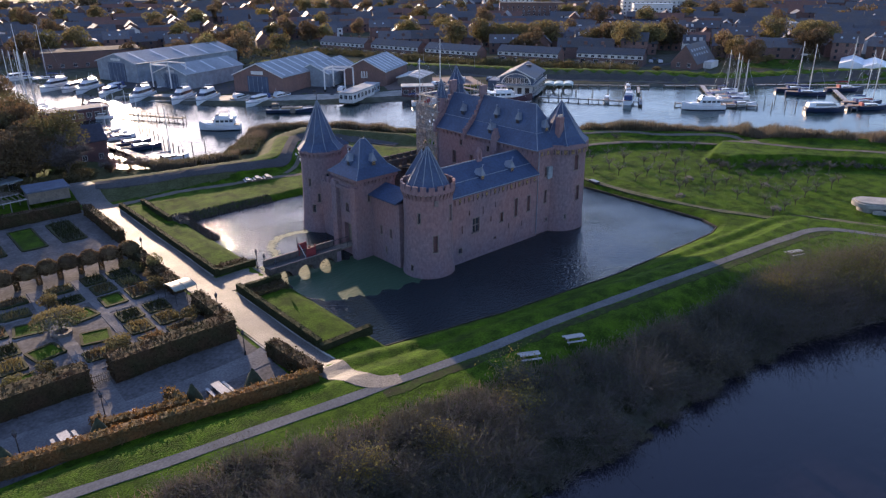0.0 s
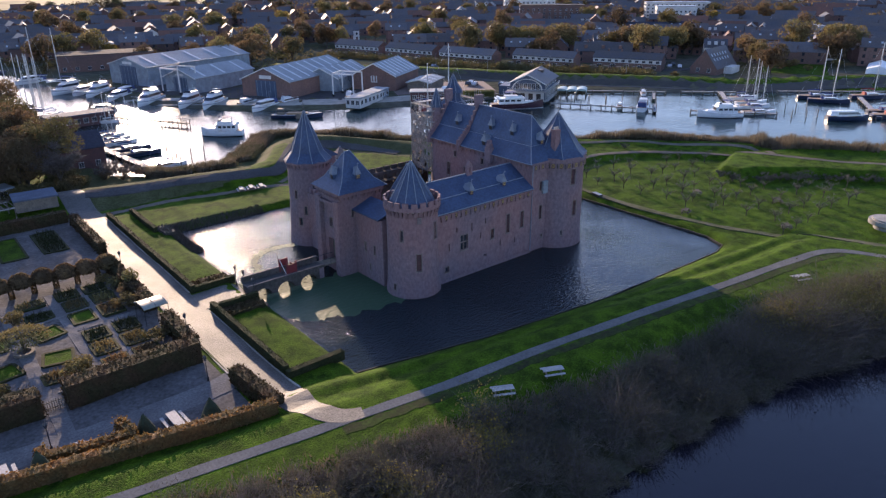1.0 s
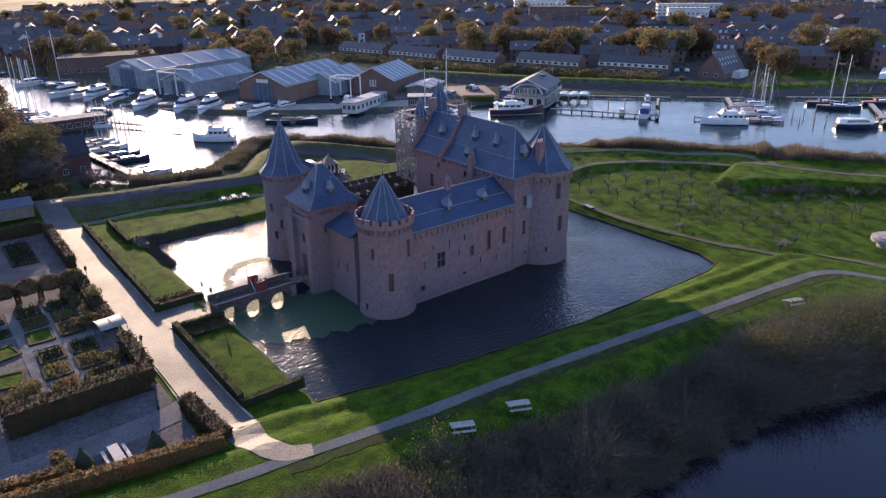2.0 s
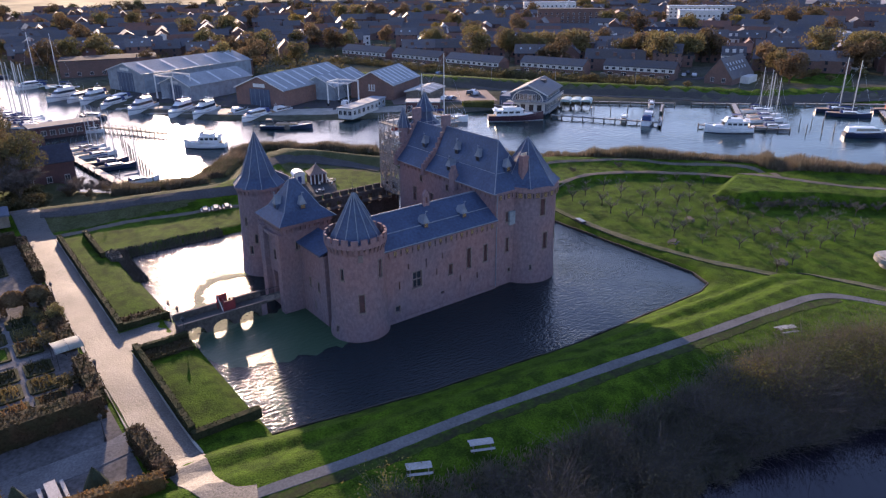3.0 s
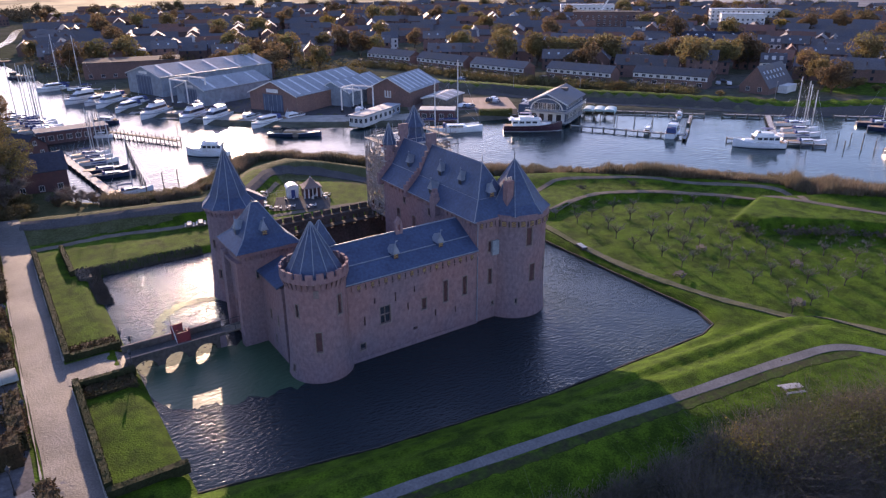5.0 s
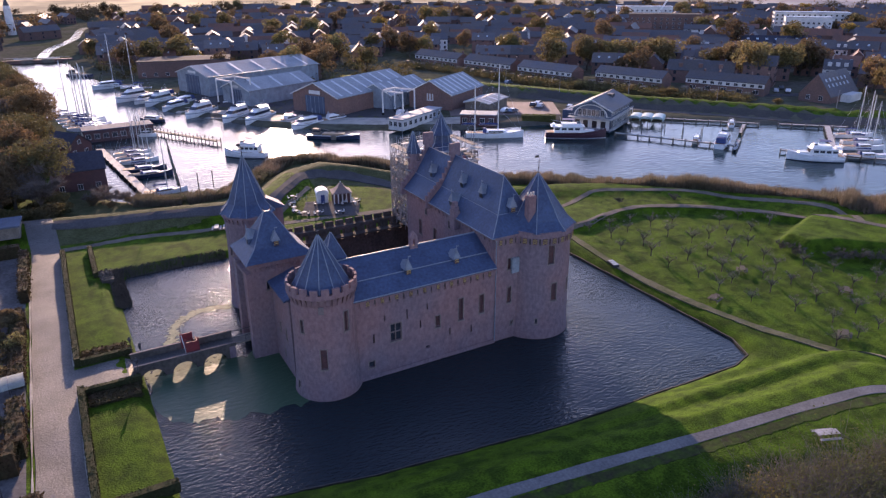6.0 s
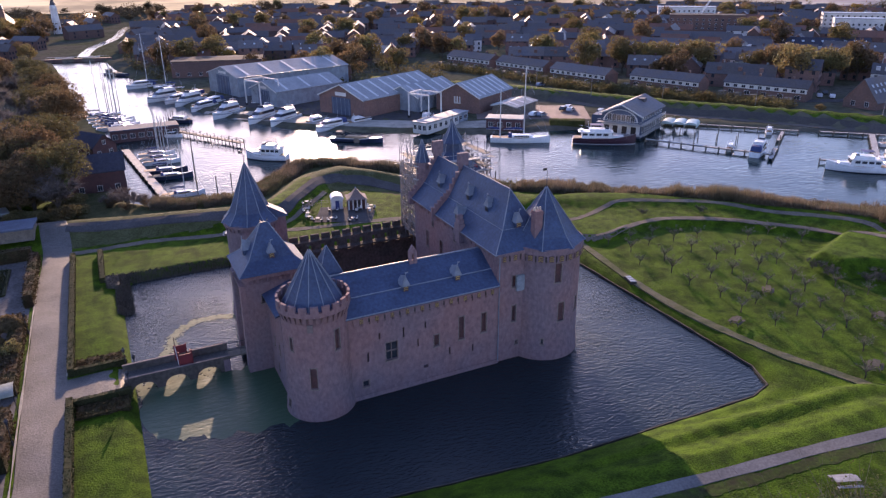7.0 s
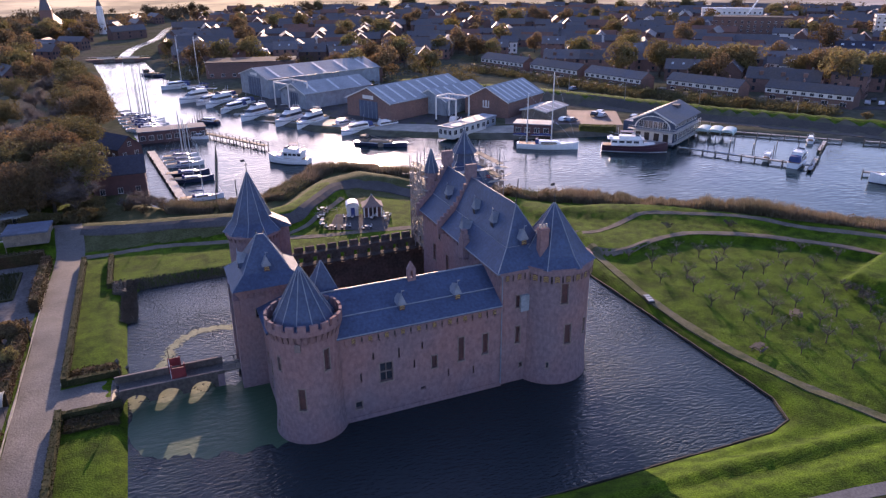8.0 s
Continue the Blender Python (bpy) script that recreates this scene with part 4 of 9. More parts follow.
# east round tower
EX, EY = 94.0, 74.6
e_prof = [(5.05, -1.5), (4.9, 0), (4.7, 2.5), (4.62, 16)]
e_place = round_wall(EX, EY, e_prof)
e_holes = [(263, 274, 5.4, 8.0), (255, 266, 10.8, 13.4), (238, 242, 2.2, 3.0), (300, 308, 6, 8)]
tower_e = cpart("tower", shell(e_place, ring, [-1.5, 0, 1.2, 2.5, 5, 8, 11, 14, 15.3], e_holes, 1.0), BRICK, "round brick corner tower with a tall slate spire")
for i, h in enumerate(e_holes):
    window_set(tower_e, e_place, h, 0.3, shutter=i < 2, bars=(2, 2) if i < 2 else (1, 1))
part("eave_band", Geo().lathe(EX, EY, [(4.5, 14.6), (4.98, 14.6), (4.98, 15.3), (4.5, 15.3)], 48, close=False), BRICK, tower_e)
slot_band(tower_e, e_place, 195, 345, 13.6, 14.6, 0.3, 10, 2.4, 5)
q = round_wall(EX, EY, [(4.94, 0), (4.94, 20)])
for i in range(10):
    chevron_panel(tower_e, lambda x, z, o, a=202.5 + 15 * i: q(a + math.degrees(x / 4.94), 13.72 + z, -o), 0.62, 0.8)
spire(tower_e, "spire", EX, EY, [(5.2, 15.2), (3.95, 16.3), (0.07, 21.8)], 8, 9)
finial(tower_e, EX, EY, 21.7, 2.2, True)

# west round tower
WX, WY = 62.5, 101.5
w_prof = [(4.1, -1.5), (4.0, 0), (3.75, 2.5), (3.5, 8), (3.45, 16)]
w_place = round_wall(WX, WY, w_prof)
w_holes = [(205, 215, 3.6, 5.0), (195, 204, 8.2, 9.6), (222, 230, 5.5, 7.0), (250, 258, 9, 10.5)]
tower_w = cpart("tower", shell(w_place, ring, [-1.5, 0, 1.2, 2.5, 5, 8, 11, 14.4], w_holes, 0.9), BRICK, "round brick corner tower with a pointed slate spire")
for i, h in enumerate(w_holes):
    window_set(tower_w, w_place, h, 0.3)
corbels(tower_w, w_place, [i * 12 for i in range(30)], 13.1, 13.9, 2.4, 0.3)
part("eave_band", Geo().lathe(WX, WY, [(3.4, 13.9), (3.82, 13.9), (3.82, 14.4), (3.4, 14.4)], 40, close=False), BRICK, tower_w)
spire(tower_w, "spire", WX, WY, [(4.05, 14.3), (2.75, 15.7), (0.06, 22.3)], 10, 0)
finial(tower_w, WX, WY, 22.2, 1.5, True)
part("stair_bay", Geo().chamfer(66.0, 101.6, 0, 2.4, 2.6, 14.4, 0.1), BRICK, tower_w, "square stair bay")
part("bay_roof", Geo().add([(64.2, 100.1, 16.5), (67.5, 100.1, 14.5), (67.5, 103.1, 14.5), (64.2, 103.1, 16.5), (64.2, 100.1, 14.3), (67.5, 100.1, 14.3), (67.5, 103.1, 14.3), (64.2, 103.1, 14.3)],
                           [(0, 1, 2, 3), (7, 6, 5, 4), (0, 4, 5, 1), (1, 5, 6, 2), (2, 6, 7, 3), (3, 7, 4, 0)]), SLATE, tower_w, "lean-to slate roof of the stair bay")

# gate tower with portal
GX0, GX1, GY0, GY1 = 58.1, 65.2, 84.2, 90.8
gt_w = flat_wall(GX0, GY1, GX0, GY0 + 0.02)
g_holes = [(2.2, 4.4, 1.6, 5.2), (2.9, 3.7, 7.2, 8.6), (1.0, 1.4, 9.4, 10.6), (5.2, 5.6, 9.4, 10.6)]
gate = cpart("gatehouse", shell(gt_w, [0, 1, 2, 3, 4, 5, 6.58], [-1.5, 0, 2, 4, 6, 8, 10, 13.2], g_holes, 1.2), BRICK, "square brick gatehouse with a pyramid slate roof")
part("gate_door", Geo().box(58.9, 87.5, 1.6, 0.15, 2.2, 3.5), TIMBER, gate, "dark timber gate")
for h in g_holes[1:]:
    window_set(gate, gt_w, h, 0.35)
gt_s = flat_wall(GX0 + 0.3, GY0, GX1, GY0)
gs_holes = [(1.4, 1.8, 9.2, 10.4), (3.4, 4.1, 6.6, 8.2), (5.6, 6.0, 9.2, 10.4), (3.5, 3.9, 3.0, 4.0)]
part("wall", shell(gt_s, [0, 1.5, 3, 4.5, 6, 6.8], [-1.5, 0, 2, 4, 6, 8, 10, 13.2], gs_holes, 1.0), BRICK, gate)
for h in gs_holes:
    window_set(gate, gt_s, h, 0.35, shutter=h[1] - h[0] > 0.5)
part("wall", Geo().box(GX1 - 0.52, 87.7, -1.5, 1.0, 6.0, 14.65), BRICK, gate)
part("wall", Geo().box(61.8, GY1 - 0.45, -1.5, 6.6, 1.0, 14.6), BRICK, gate)
for y in (84.9, 90.2):
    part("buttress", Geo().box(57.75, y, -1.5, 0.9, 1.3, 13.3, 0, 0.7, 1.0), BRICK, gate, "shallow brick buttress")
part("arch_band", Geo().box(57.85, 87.5, 10.9, 0.55, 4.2, 0.5), BRICK, gate)
for p, us in ((gt_w, 9), (gt_s, 10)):
    corbels(gate, p, [0.4 + 0.7 * i for i in range(us)], 11.9, 12.6, 0.2, 0.32)
part("parapet", Geo().box(61.65, 84.1, 12.6, 7.8, 0.5, 0.7), BRICK, gate)
part("parapet", Geo().box(57.92, 87.75, 12.6, 0.5, 6.7, 0.68), BRICK, gate)
gr = Geo()
GP = [(57.35, 83.45, 13.2), (66.0, 83.45, 13.2), (66.0, 91.6, 13.2), (57.35, 91.6, 13.2),
      (58.9, 85.0, 14.5), (64.4, 85.0, 14.5), (64.4, 90.0, 14.5), (58.9, 90.0, 14.5), (61.2, 87.5, 18.4), (62.1, 87.5, 18.4)]
gr.add(GP, [(3, 2, 1, 0), (0, 1, 5, 4), (1, 2, 6, 5), (2, 3, 7, 6), (3, 0, 4, 7), (4, 5, 9, 8), (6, 7, 8, 9), (7, 4, 8), (5, 6, 9)])
roof_g = part("pyramid_roof", gr, SLATE, gate, "flared pyramid slate roof")
for a, b in ((0, 4), (1, 5), (3, 7), (4, 8), (5, 9), (7, 8), (6, 9), (8, 9), (2, 6)):
    part("lead_seam", Geo().tube([GP[a], GP[b]], 0.07, 4), LEAD, roof_g, "pale lead seam")
for x in (61.2, 62.1):
    finial(gate, x, 87.5, 18.4, 0.6)
dormer(gate, 61.7, 84.9, 14.6, 0, 0.75)
dormer(gate, 58.8, 87.5, 14.6, -90, 0.75, False)

# curtain walls
cw = flat_wall(60.4, 84.2, 60.4, 77.2)
ch = [(2.2, 2.7, 4.4, 5.8), (4.6, 5.1, 4.4, 5.8), (3.4, 3.7, 1.6, 2.6)]
curt = cpart("curtain_wall", shell(cw, [0, 2, 4, 7], [-1.5, 0, 2, 4, 6, 8, 10.3], ch, 1.2), BRICK, "brick curtain wall with a roofed wall walk")
for h in ch:
    window_set(curt, cw, h, 0.35)
g = Geo().slab((59.9, 77.4, 10.45), (59.9, 84.2, 10.45), (63.4, 84.2, 11.7), (63.4, 77.4, 11.7), 0.2)
part("roof", g, SLATE, curt, "lean-to slate roof")
part("wall", Geo().box(63.4, 80.8, 0.5, 0.5, 6.8, 10.9), BRICK, curt)
curt2 = cpart("curtain_wall", Geo().box(61.0, 94.6, -1.5, 1.4, 8.2, 11.0, 0, 0.95, 1.0), BRICK, "plain brick curtain wall")
for i in range(6):
    part("merlon", Geo().chamfer(60.8, 91.5 + 1.3 * i, 9.5, 0.45, 0.75, 0.9, 0.08), BRICK, curt2)
cn = flat_wall(90.0, 105.2, 64.5, 105.2)
nh = [(1.5 + 2.1 * i, 2.3 + 2.1 * i, 6.0, 7.6) for i in range(11)]
curt3 = cpart("curtain_wall", shell(cn, [i * 2.5 for i in range(11)] + [25.5], [-1.5, 0, 3, 6, 8.2], nh, 1.3), OLDBR, "north curtain wall with crenels above the court")
for i in range(15):
    part("merlon", Geo().chamfer(65.6 + 1.7 * i, 105.0, 8.2, 1.3, 0.5, 0.75, 0.08), OLDBR, curt3)
part("wall_walk", Geo().box(77.3, 103.4, 6.6, 25.5, 1.4, 0.25), OLDBR, curt3)
cpart("court", Geo().box(76, 93.5, 0.2, 28, 24, 1.0), COBBLE, "shaded paved courtyard")
part("well", Geo().lathe(75, 93, [(0.9, 1.2), (0.9, 2.0), (0.7, 2.0), (0.7, 1.2)], 16, close=False), STONE, castle, "stone well ring").matrix_local = CB

# north tower, under repair
NX, NY = 94.5, 101.5
n_place = round_wall(NX, NY, [(4.9, -1.5), (4.7, 0), (4.4, 3), (4.3, 20)])
tower_n = cpart("tower", shell(n_place, ring, [-1.5, 0, 3, 6, 9, 12, 15, 17.0], [(230, 240, 9, 11), (250, 258, 13, 15)], 0.9), BRICK, "round brick tower under repair, wrapped in scaffolding")
spire(tower_n, "spire", NX, NY, [(4.9, 16.9), (3.0, 19.0), (1.6, 20.4), (1.35, 21.6), (1.9, 21.7), (0.9, 23.2), (0.06, 25.0)], 8, 22.5, label="bell-shaped slate spire with lantern")
finial(tower_n, NX, NY, 24.9, 1.2)
tur = cpart("turret", Geo().lathe(88.0, 98.6, [(0.9, 12), (0.9, 20.2)], 12), BRICK, "slim round stair turret")
spire(tur, "spire", 88.0, 98.6, [(1.15, 20.1), (0.05, 23.4)], 8, 0)

# ---- scaffolding round the north tower ----
scaf = thing("scaffolding", "tube scaffolding with boards and pale debris netting round the tower", "scaffolding", pose(92, 102, 0))


def spart(name, geo, material, label=""):
    ob = part(name, geo, material, scaf, label)
    ob.matrix_local = Matrix.Translation((-92, -102, 0))
    return ob


sx0, sx1, sy0, sy1, stop = 87.0, 99.8, 98.6, 107.2, 20.6
swy = 105.0  # the western face ends here; from there the scaffold runs slantwise round the tower
SFOOT = 6.9  # western standards stand on the wall walk
cols = [(sx0, sy0 + 1.6 * i) for i in range(5)] + [(sx0 + 1.2, sy0 + 1.6 * i) for i in range(5)] + [(88.5, 105.7), (90.0, 106.5), (91.5, sy1)] + [(91.5 + 2.1 * i, sy1) for i in range(1, 4)] + [(sx1, sy0 + 2.15 * i) for i in range(5)] + [(sx0 + 2.4 * i, sy0) for i in range(3, 6)]
for i, (x, y) in enumerate(cols):
    spart("standard", Geo().tube([(x, y, -0.5 if x > 98 or y > 105.5 else SFOOT if x < 89 else 14), (x, y, stop + (i % 3) * 0.5)], 0.05, 5), GALV)
for z in np.arange(8, stop + 0.1, 2.0):
    for a, b in (((sx0, sy0), (sx0, swy)), ((sx0 + 1.2, sy0), (sx0 + 1.2, swy)), ((sx0, swy), (91.5, sy1)), ((91.5, sy1), (sx1, sy1)), ((sx1, sy0), (sx1, sy1))):
        spart("ledger", Geo().tube([(*a, z), (*b, z)], 0.045, 4), GALV)
    spart("deck_board", Geo().box(sx0 + 0.6, (sy0 + swy) / 2, z - 0.1, 1.15, swy - sy0, 0.06), TIMBER)
    spart("deck_board", Geo().box(sx1 - 0.6, (sy0 + sy1) / 2, z - 0.1, 1.0, sy1 - sy0, 0.06), TIMBER)
for z in (17.4, 19.4):
    for y in (sy0, sy1):
        bx0 = 90.4 if y == sy1 else sx0
        spart("deck_board", Geo().box((bx0 + sx1) / 2, y, z, sx1 - bx0 + 0.6, 1.0, 0.06), PALEWOOD)
        spart("ledger", Geo().tube([(bx0 - 0.8, y - 0.4, z + 1.0), (sx1 + 0.9, y - 0.4, z + 1.0)], 0.045, 4), GALV)
for i in range(6):
    spart("brace", Geo().tube([(sx0 - 0.03, sy0 + (i % 4) * 1.6, 8 + 2 * i), (sx0 - 0.03, sy0 + (i % 4) * 1.6 + 1.55, 10 + 2 * i)], 0.04, 4), GALV)
rng = np.random.default_rng(5)
for face, (ax, ay, bx, by) in enumerate(((sx0 - 0.08, sy0, sx0 - 0.08, swy), (sx0, sy0 - 0.08, sx0 + 1.2, sy0 - 0.08), (sx0, swy + 0.08, 91.5, sy1 + 0.08), (sx1 + 0.08, sy0, sx1 + 0.08, sy1))):
    nu, nv = int(max(3, math.hypot(bx - ax, by - ay) / 0.4)), 24
    vs_, fs_ = [], []
    for i in range(nu):
        for j in range(nv):
            if rng.random() < 0.07 + 0.16 * (j % 4 == 3) + 0.5 * (j > 20) * rng.random():
                continue
            z, dz = 7.8 + (stop - 9.6) * j / nv, (stop - 9.6) / nv * rng.uniform(0.86, 1.0)
            u0, u1 = (i + rng.uniform(0, 0.12)) / nu, (i + rng.uniform(0.86, 1.0)) / nu
            o, k = rng.uniform(-0.06, 0.06, 4), len(vs_)
            nxd, nyd = (by - ay) / math.hypot(bx - ax, by - ay), -(bx - ax) / math.hypot(bx - ax, by - ay)
            vs_ += [(ax + (bx - ax) * u + nxd * q, ay + (by - ay) * u + nyd * q, h) for u, h, q in ((u0, z, o[0]), (u1, z, o[1]), (u1, z + dz, o[2]), (u0, z + dz, o[3]))]
            fs_.append((k, k + 1, k + 2, k + 3))
    tagged(spart("debris_netting", raw_mesh("debris_netting", vs_, fs_, NETTING), NETTING, "frayed pale debris netting"), kind="stuff")
for k in range(46):
    u = rng.uniform(0, 1)
    x, y = ((sx0 + u * (sx1 - sx0), sy0), (sx1, sy0 + u * (sy1 - sy0)), (91 + u * (sx1 - 91), sy1), (sx0, sy0 + u * (swy - sy0)))[k % 4]
    x, y, z = x + rng.normal() * 0.35, y + rng.normal() * 0.35, rng.uniform(16.8, 20.2)
    d = rng.normal(size=3) * np.array([1.2, 1.2, 0.15]) if k % 3 else np.array([0, 0, rng.uniform(1.5, 3.2)])
    spart("loose_tube", Geo().tube([(x, y, z), (x + d[0], y + d[1], z + d[2])], 0.045, 4), GALV)
for k in range(9):
    x, y = 91 + rng.uniform(0.5, 8.5), rng.choice([sy0, sy1]) + rng.normal() * 0.3
    spart("board", Geo().box(x, y, rng.uniform(17.5, 19.6), 2.6, 0.25, 0.06, rng.uniform(-25, 25)), PALEWOOD, "loose scaffold board")
for x, y, c in ((97.2, 99.5, REDP), (91.8, 107.2, REDP), (93.5, 107.0, TARP), (99.2, 103, TARP)):
    spart("building_material", Geo().chamfer(x, y, 17.5, 1.1, 0.8, 0.7, 0.08, 20), c, "stacked covered building material")

# ---- bridge ----
bridge = thing("bridge", "low brick bridge with three round arches across the moat", "bridge", pose(50, 88, 0))


def bpart(name, geo, material, label=""):
    ob = part(name, geo, material, bridge, label)
    ob.matrix_local = Matrix.Translation((-50, -88, 0))
    return ob


def arch_side(y0, y1, c, r=1.42, half=1.87, top=1.75, rise=1.2):
    """One bay of the bridge: an arch barrel between two half piers."""
    g, n = Geo(), 14
    arch = [(c - r * math.cos(math.pi * k / n), rise * math.sin(math.pi * k / n)) for k in range(n + 1)]
    out = [(c - half, -1.5), (c - r, -1.5)] + arch + [(c + r, -1.5), (c + half, -1.5), (c + half, top), (c - half, top)]
    # strips over the arch and the two half piers, front, back and soffit
    for (a, za), (b, zb) in zip(arch[:-1], arch[1:]):
        g.add([(a, y0, za), (b, y0, zb), (b, y0, top), (a, y0, top), (a, y1, za), (b, y1, zb), (b, y1, top), (a, y1, top)], [(0, 1, 2, 3), (7, 6, 5, 4), (0, 4, 5, 1), (3, 2, 6, 7)])
    for a, b in ((c - half, c - r), (c + r, c + half)):
        g.box((a + b) / 2, (y0 + y1) / 2, -1.5, b - a, y1 - y0, top + 1.5)
    me = g.mesh("arch")
    bm = bmesh.new()
    bm.from_mesh(me)
    bmesh.ops.remove_doubles(bm, verts=bm.verts, dist=0.001)
    bm.to_mesh(me)
    bm.free()
    return me


for c in (45.2, 48.94, 52.68):
    bpart("arch", arch_side(85.9, 88.4, c), OLDBR, "brick arch standing in the water")
bpart("abutment", Geo().box(54.95, 87.15, -1.5, 0.8, 2.5, 3.25), BRICK)
bpart("deck", Geo().box(49.3, 87.15, 1.75, 12.2, 2.3, 0.1), COBBLE)
for y, ph in ((85.95, 0.4), (88.3, 0.95)):
    bpart("parapet", Geo().box(49.3, y, 1.75, 12.3, 0.26, ph), OLDBR, "low brick parapet")
    bpart("coping", Geo().chamfer(49.3, y, 1.75 + ph, 12.4, 0.3, 0.08, 0.03), WSTONE, "stone coping")
bpart("drawbridge", Geo().box(56.8, 87.15, 1.7, 2.9, 2.0, 0.18), TIMBER, "timber drawbridge planks")
for y in (86.2, 88.1):
    bpart("railing", Geo().tube([(55.3, y, 2.7), (58.2, y, 2.7)], 0.05, 4).tube([(56.8, y, 1.8), (56.8, y, 2.7)], 0.05, 4), BLACKI)
rg = thing("bridge_gate", "red-painted timber gate leaf and posts on the bridge", "gate", pose(49.7, 87.9, 1.85))
part("leaf", Geo().box(0.55, -1.55, 0, 1.5, 0.14, 1.65), GATERED, rg, "closed dark red panel")
part("leaf", Geo().box(0.2, 0.35, 0.1, 1.3, 0.12, 1.9), GATERED, rg)
part("side_panel", Geo().box(1.26, -0.6, 0, 0.1, 1.8, 1.3), GATERED, rg)
for x, y in ((-0.2, -1.55), (1.3, -1.55), (-0.45, 0.35), (0.85, 0.35)):
    part("post", Geo().chamfer(x, y, 0, 0.18, 0.2, 2.1, 0.05), GATERED, rg)
part("strut", Geo().tube([(-0.3, -1.4, 0.2), (-0.4, 0.3, 2.0)], 0.05, 5), RENDER_W, rg, "pale diagonal strut")
part("pole", Geo().tube([(-0.3, 0.9, 0), (-0.35, 0.9, 3.0)], 0.05, 5), BLACKI, rg)


# ---- planting ----
def noise_box(x0, y0, z0, x1, y1, z1, step, amp, round_top=0.12):
    """A clipped block of foliage with an uneven skin."""
    nx_, ny_, nz_ = (max(2, int(round((b - a) / step))) for a, b in ((x0, x1), (y0, y1), (z0, z1)))
    bm = bmesh.new()
    bmesh.ops.create_cube(bm, size=1.0)
    bmesh.ops.subdivide_edges(bm, edges=[e for e in bm.edges if abs(e.verts[0].co.x - e.verts[1].co.x) > 0.5], cuts=nx_ - 1)
    bmesh.ops.subdivide_edges(bm, edges=[e for e in bm.edges if abs(e.verts[0].co.y - e.verts[1].co.y) > 0.5], cuts=ny_ - 1)
    bmesh.ops.subdivide_edges(bm, edges=[e for e in bm.edges if abs(e.verts[0].co.z - e.verts[1].co.z) > 0.5], cuts=nz_ - 1)
    c = Vector(((x0 + x1) / 2, (y0 + y1) / 2, (z0 + z1) / 2))
    for v in bm.verts:
        o = v.co.copy()
        p = Vector((o.x * (x1 - x0), o.y * (y1 - y0), o.z * (z1 - z0))) + c
        n = Vector((o.x if abs(o.x) > 0.49 else 0, o.y if abs(o.y) > 0.49 else 0, o.z if o.z > 0.49 else 0))
        if n.length > 1.01:
            n = n.normalized()
            p -= n * round_top
        p += n * amp * (noise.noise(p * 1.3) + 0.6 * noise.noise(p * 3.7))
        v.co = p
    me = bpy.data.meshes.new("foliage")
    bm.to_mesh(me)
    bm.free()
    return me


def surface_points(x0, y0, z0, x1, y1, z1, per, rng, jitter=0.08):
    """Points strewn over the top and sides of a block."""
    a, b, c = x1 - x0, y1 - y0, z1 - z0
    out = []
    for area, f in ((a * b, lambda u, w: (x0 + u * a, y0 + w * b, np.full_like(u, z1))), (a * c, lambda u, w: (x0 + u * a, np.full_like(u, y0), z0 + w * c)), (a * c, lambda u, w: (x0 + u * a, np.full_like(u, y1), z0 + w * c)),
                    (b * c, lambda u, w: (np.full_like(u, x0), y0 + u * b, z0 + w * c)), (b * c, lambda u, w: (np.full_like(u, x1), y0 + u * b, z0 + w * c))):
        n = max(4, int(area * per))
        p = np.stack(f(rng.random(n), rng.random(n)), 1)
        out.append(p + rng.normal(size=p.shape) * jitter)
    return np.concatenate(out)


def hedge(x0, y0, x1, y1, h, material, label, per=26, z=None, name="hedge", leaf=0.15):
    """A clipped hedge along x or y, on the ground."""
    rng = np.random.default_rng(int(abs(x0 * 31 + y0 * 17 + x1 * 7)) + 3)
    cx_, cy_ = (x0 + x1) / 2, (y0 + y1) / 2
    zb = H(cx_, cy_) - 0.1 if z is None else z
    t = thing(name, label, "hedge", pose(cx_, cy_, zb))
    a, b = (x1 - x0) / 2, (y1 - y0) / 2
    slim = min(a, b) < 0.5
    part("body", noise_box(-a, -b, -0.2, a, b, h, 0.5, 0.06 if slim else 0.2, 0.05 if slim else 0.12), material, t)
    v, f = leaf_cloud(surface_points(-a, -b, 0, a, b, h, per * (3 if slim else 1.6), rng, 0.05 if slim else 0.14), leaf * (0.6 if slim else 1), rng)
    part("leaves", raw_mesh("leaves", v, f, material), material, t)
    return t


def hedge_line(ax, ay, bx, by, w, h, material, label, per=22, leaf=0.15):
    """A clipped hedge that runs slantwise from a to b."""
    rng = np.random.default_rng(int(abs(ax * 13 + by * 29)) + 7)
    L, cx_, cy_ = math.hypot(bx - ax, by - ay), (ax + bx) / 2, (ay + by) / 2
    t = thing("hedge", label, "hedge", pose(cx_, cy_, H(cx_, cy_) - 0.1, 0, 0, math.degrees(math.atan2(by - ay, bx - ax))))
    part("body", noise_box(-L / 2, -w / 2, -0.4, L / 2, w / 2, h, 0.5, 0.16), material, t)
    v, f = leaf_cloud(surface_points(-L / 2, -w / 2, 0, L / 2, w / 2, h, per * 1.6, rng, 0.12), leaf, rng)
    part("leaves", raw_mesh("leaves", v, f, material), material, t)
    return t


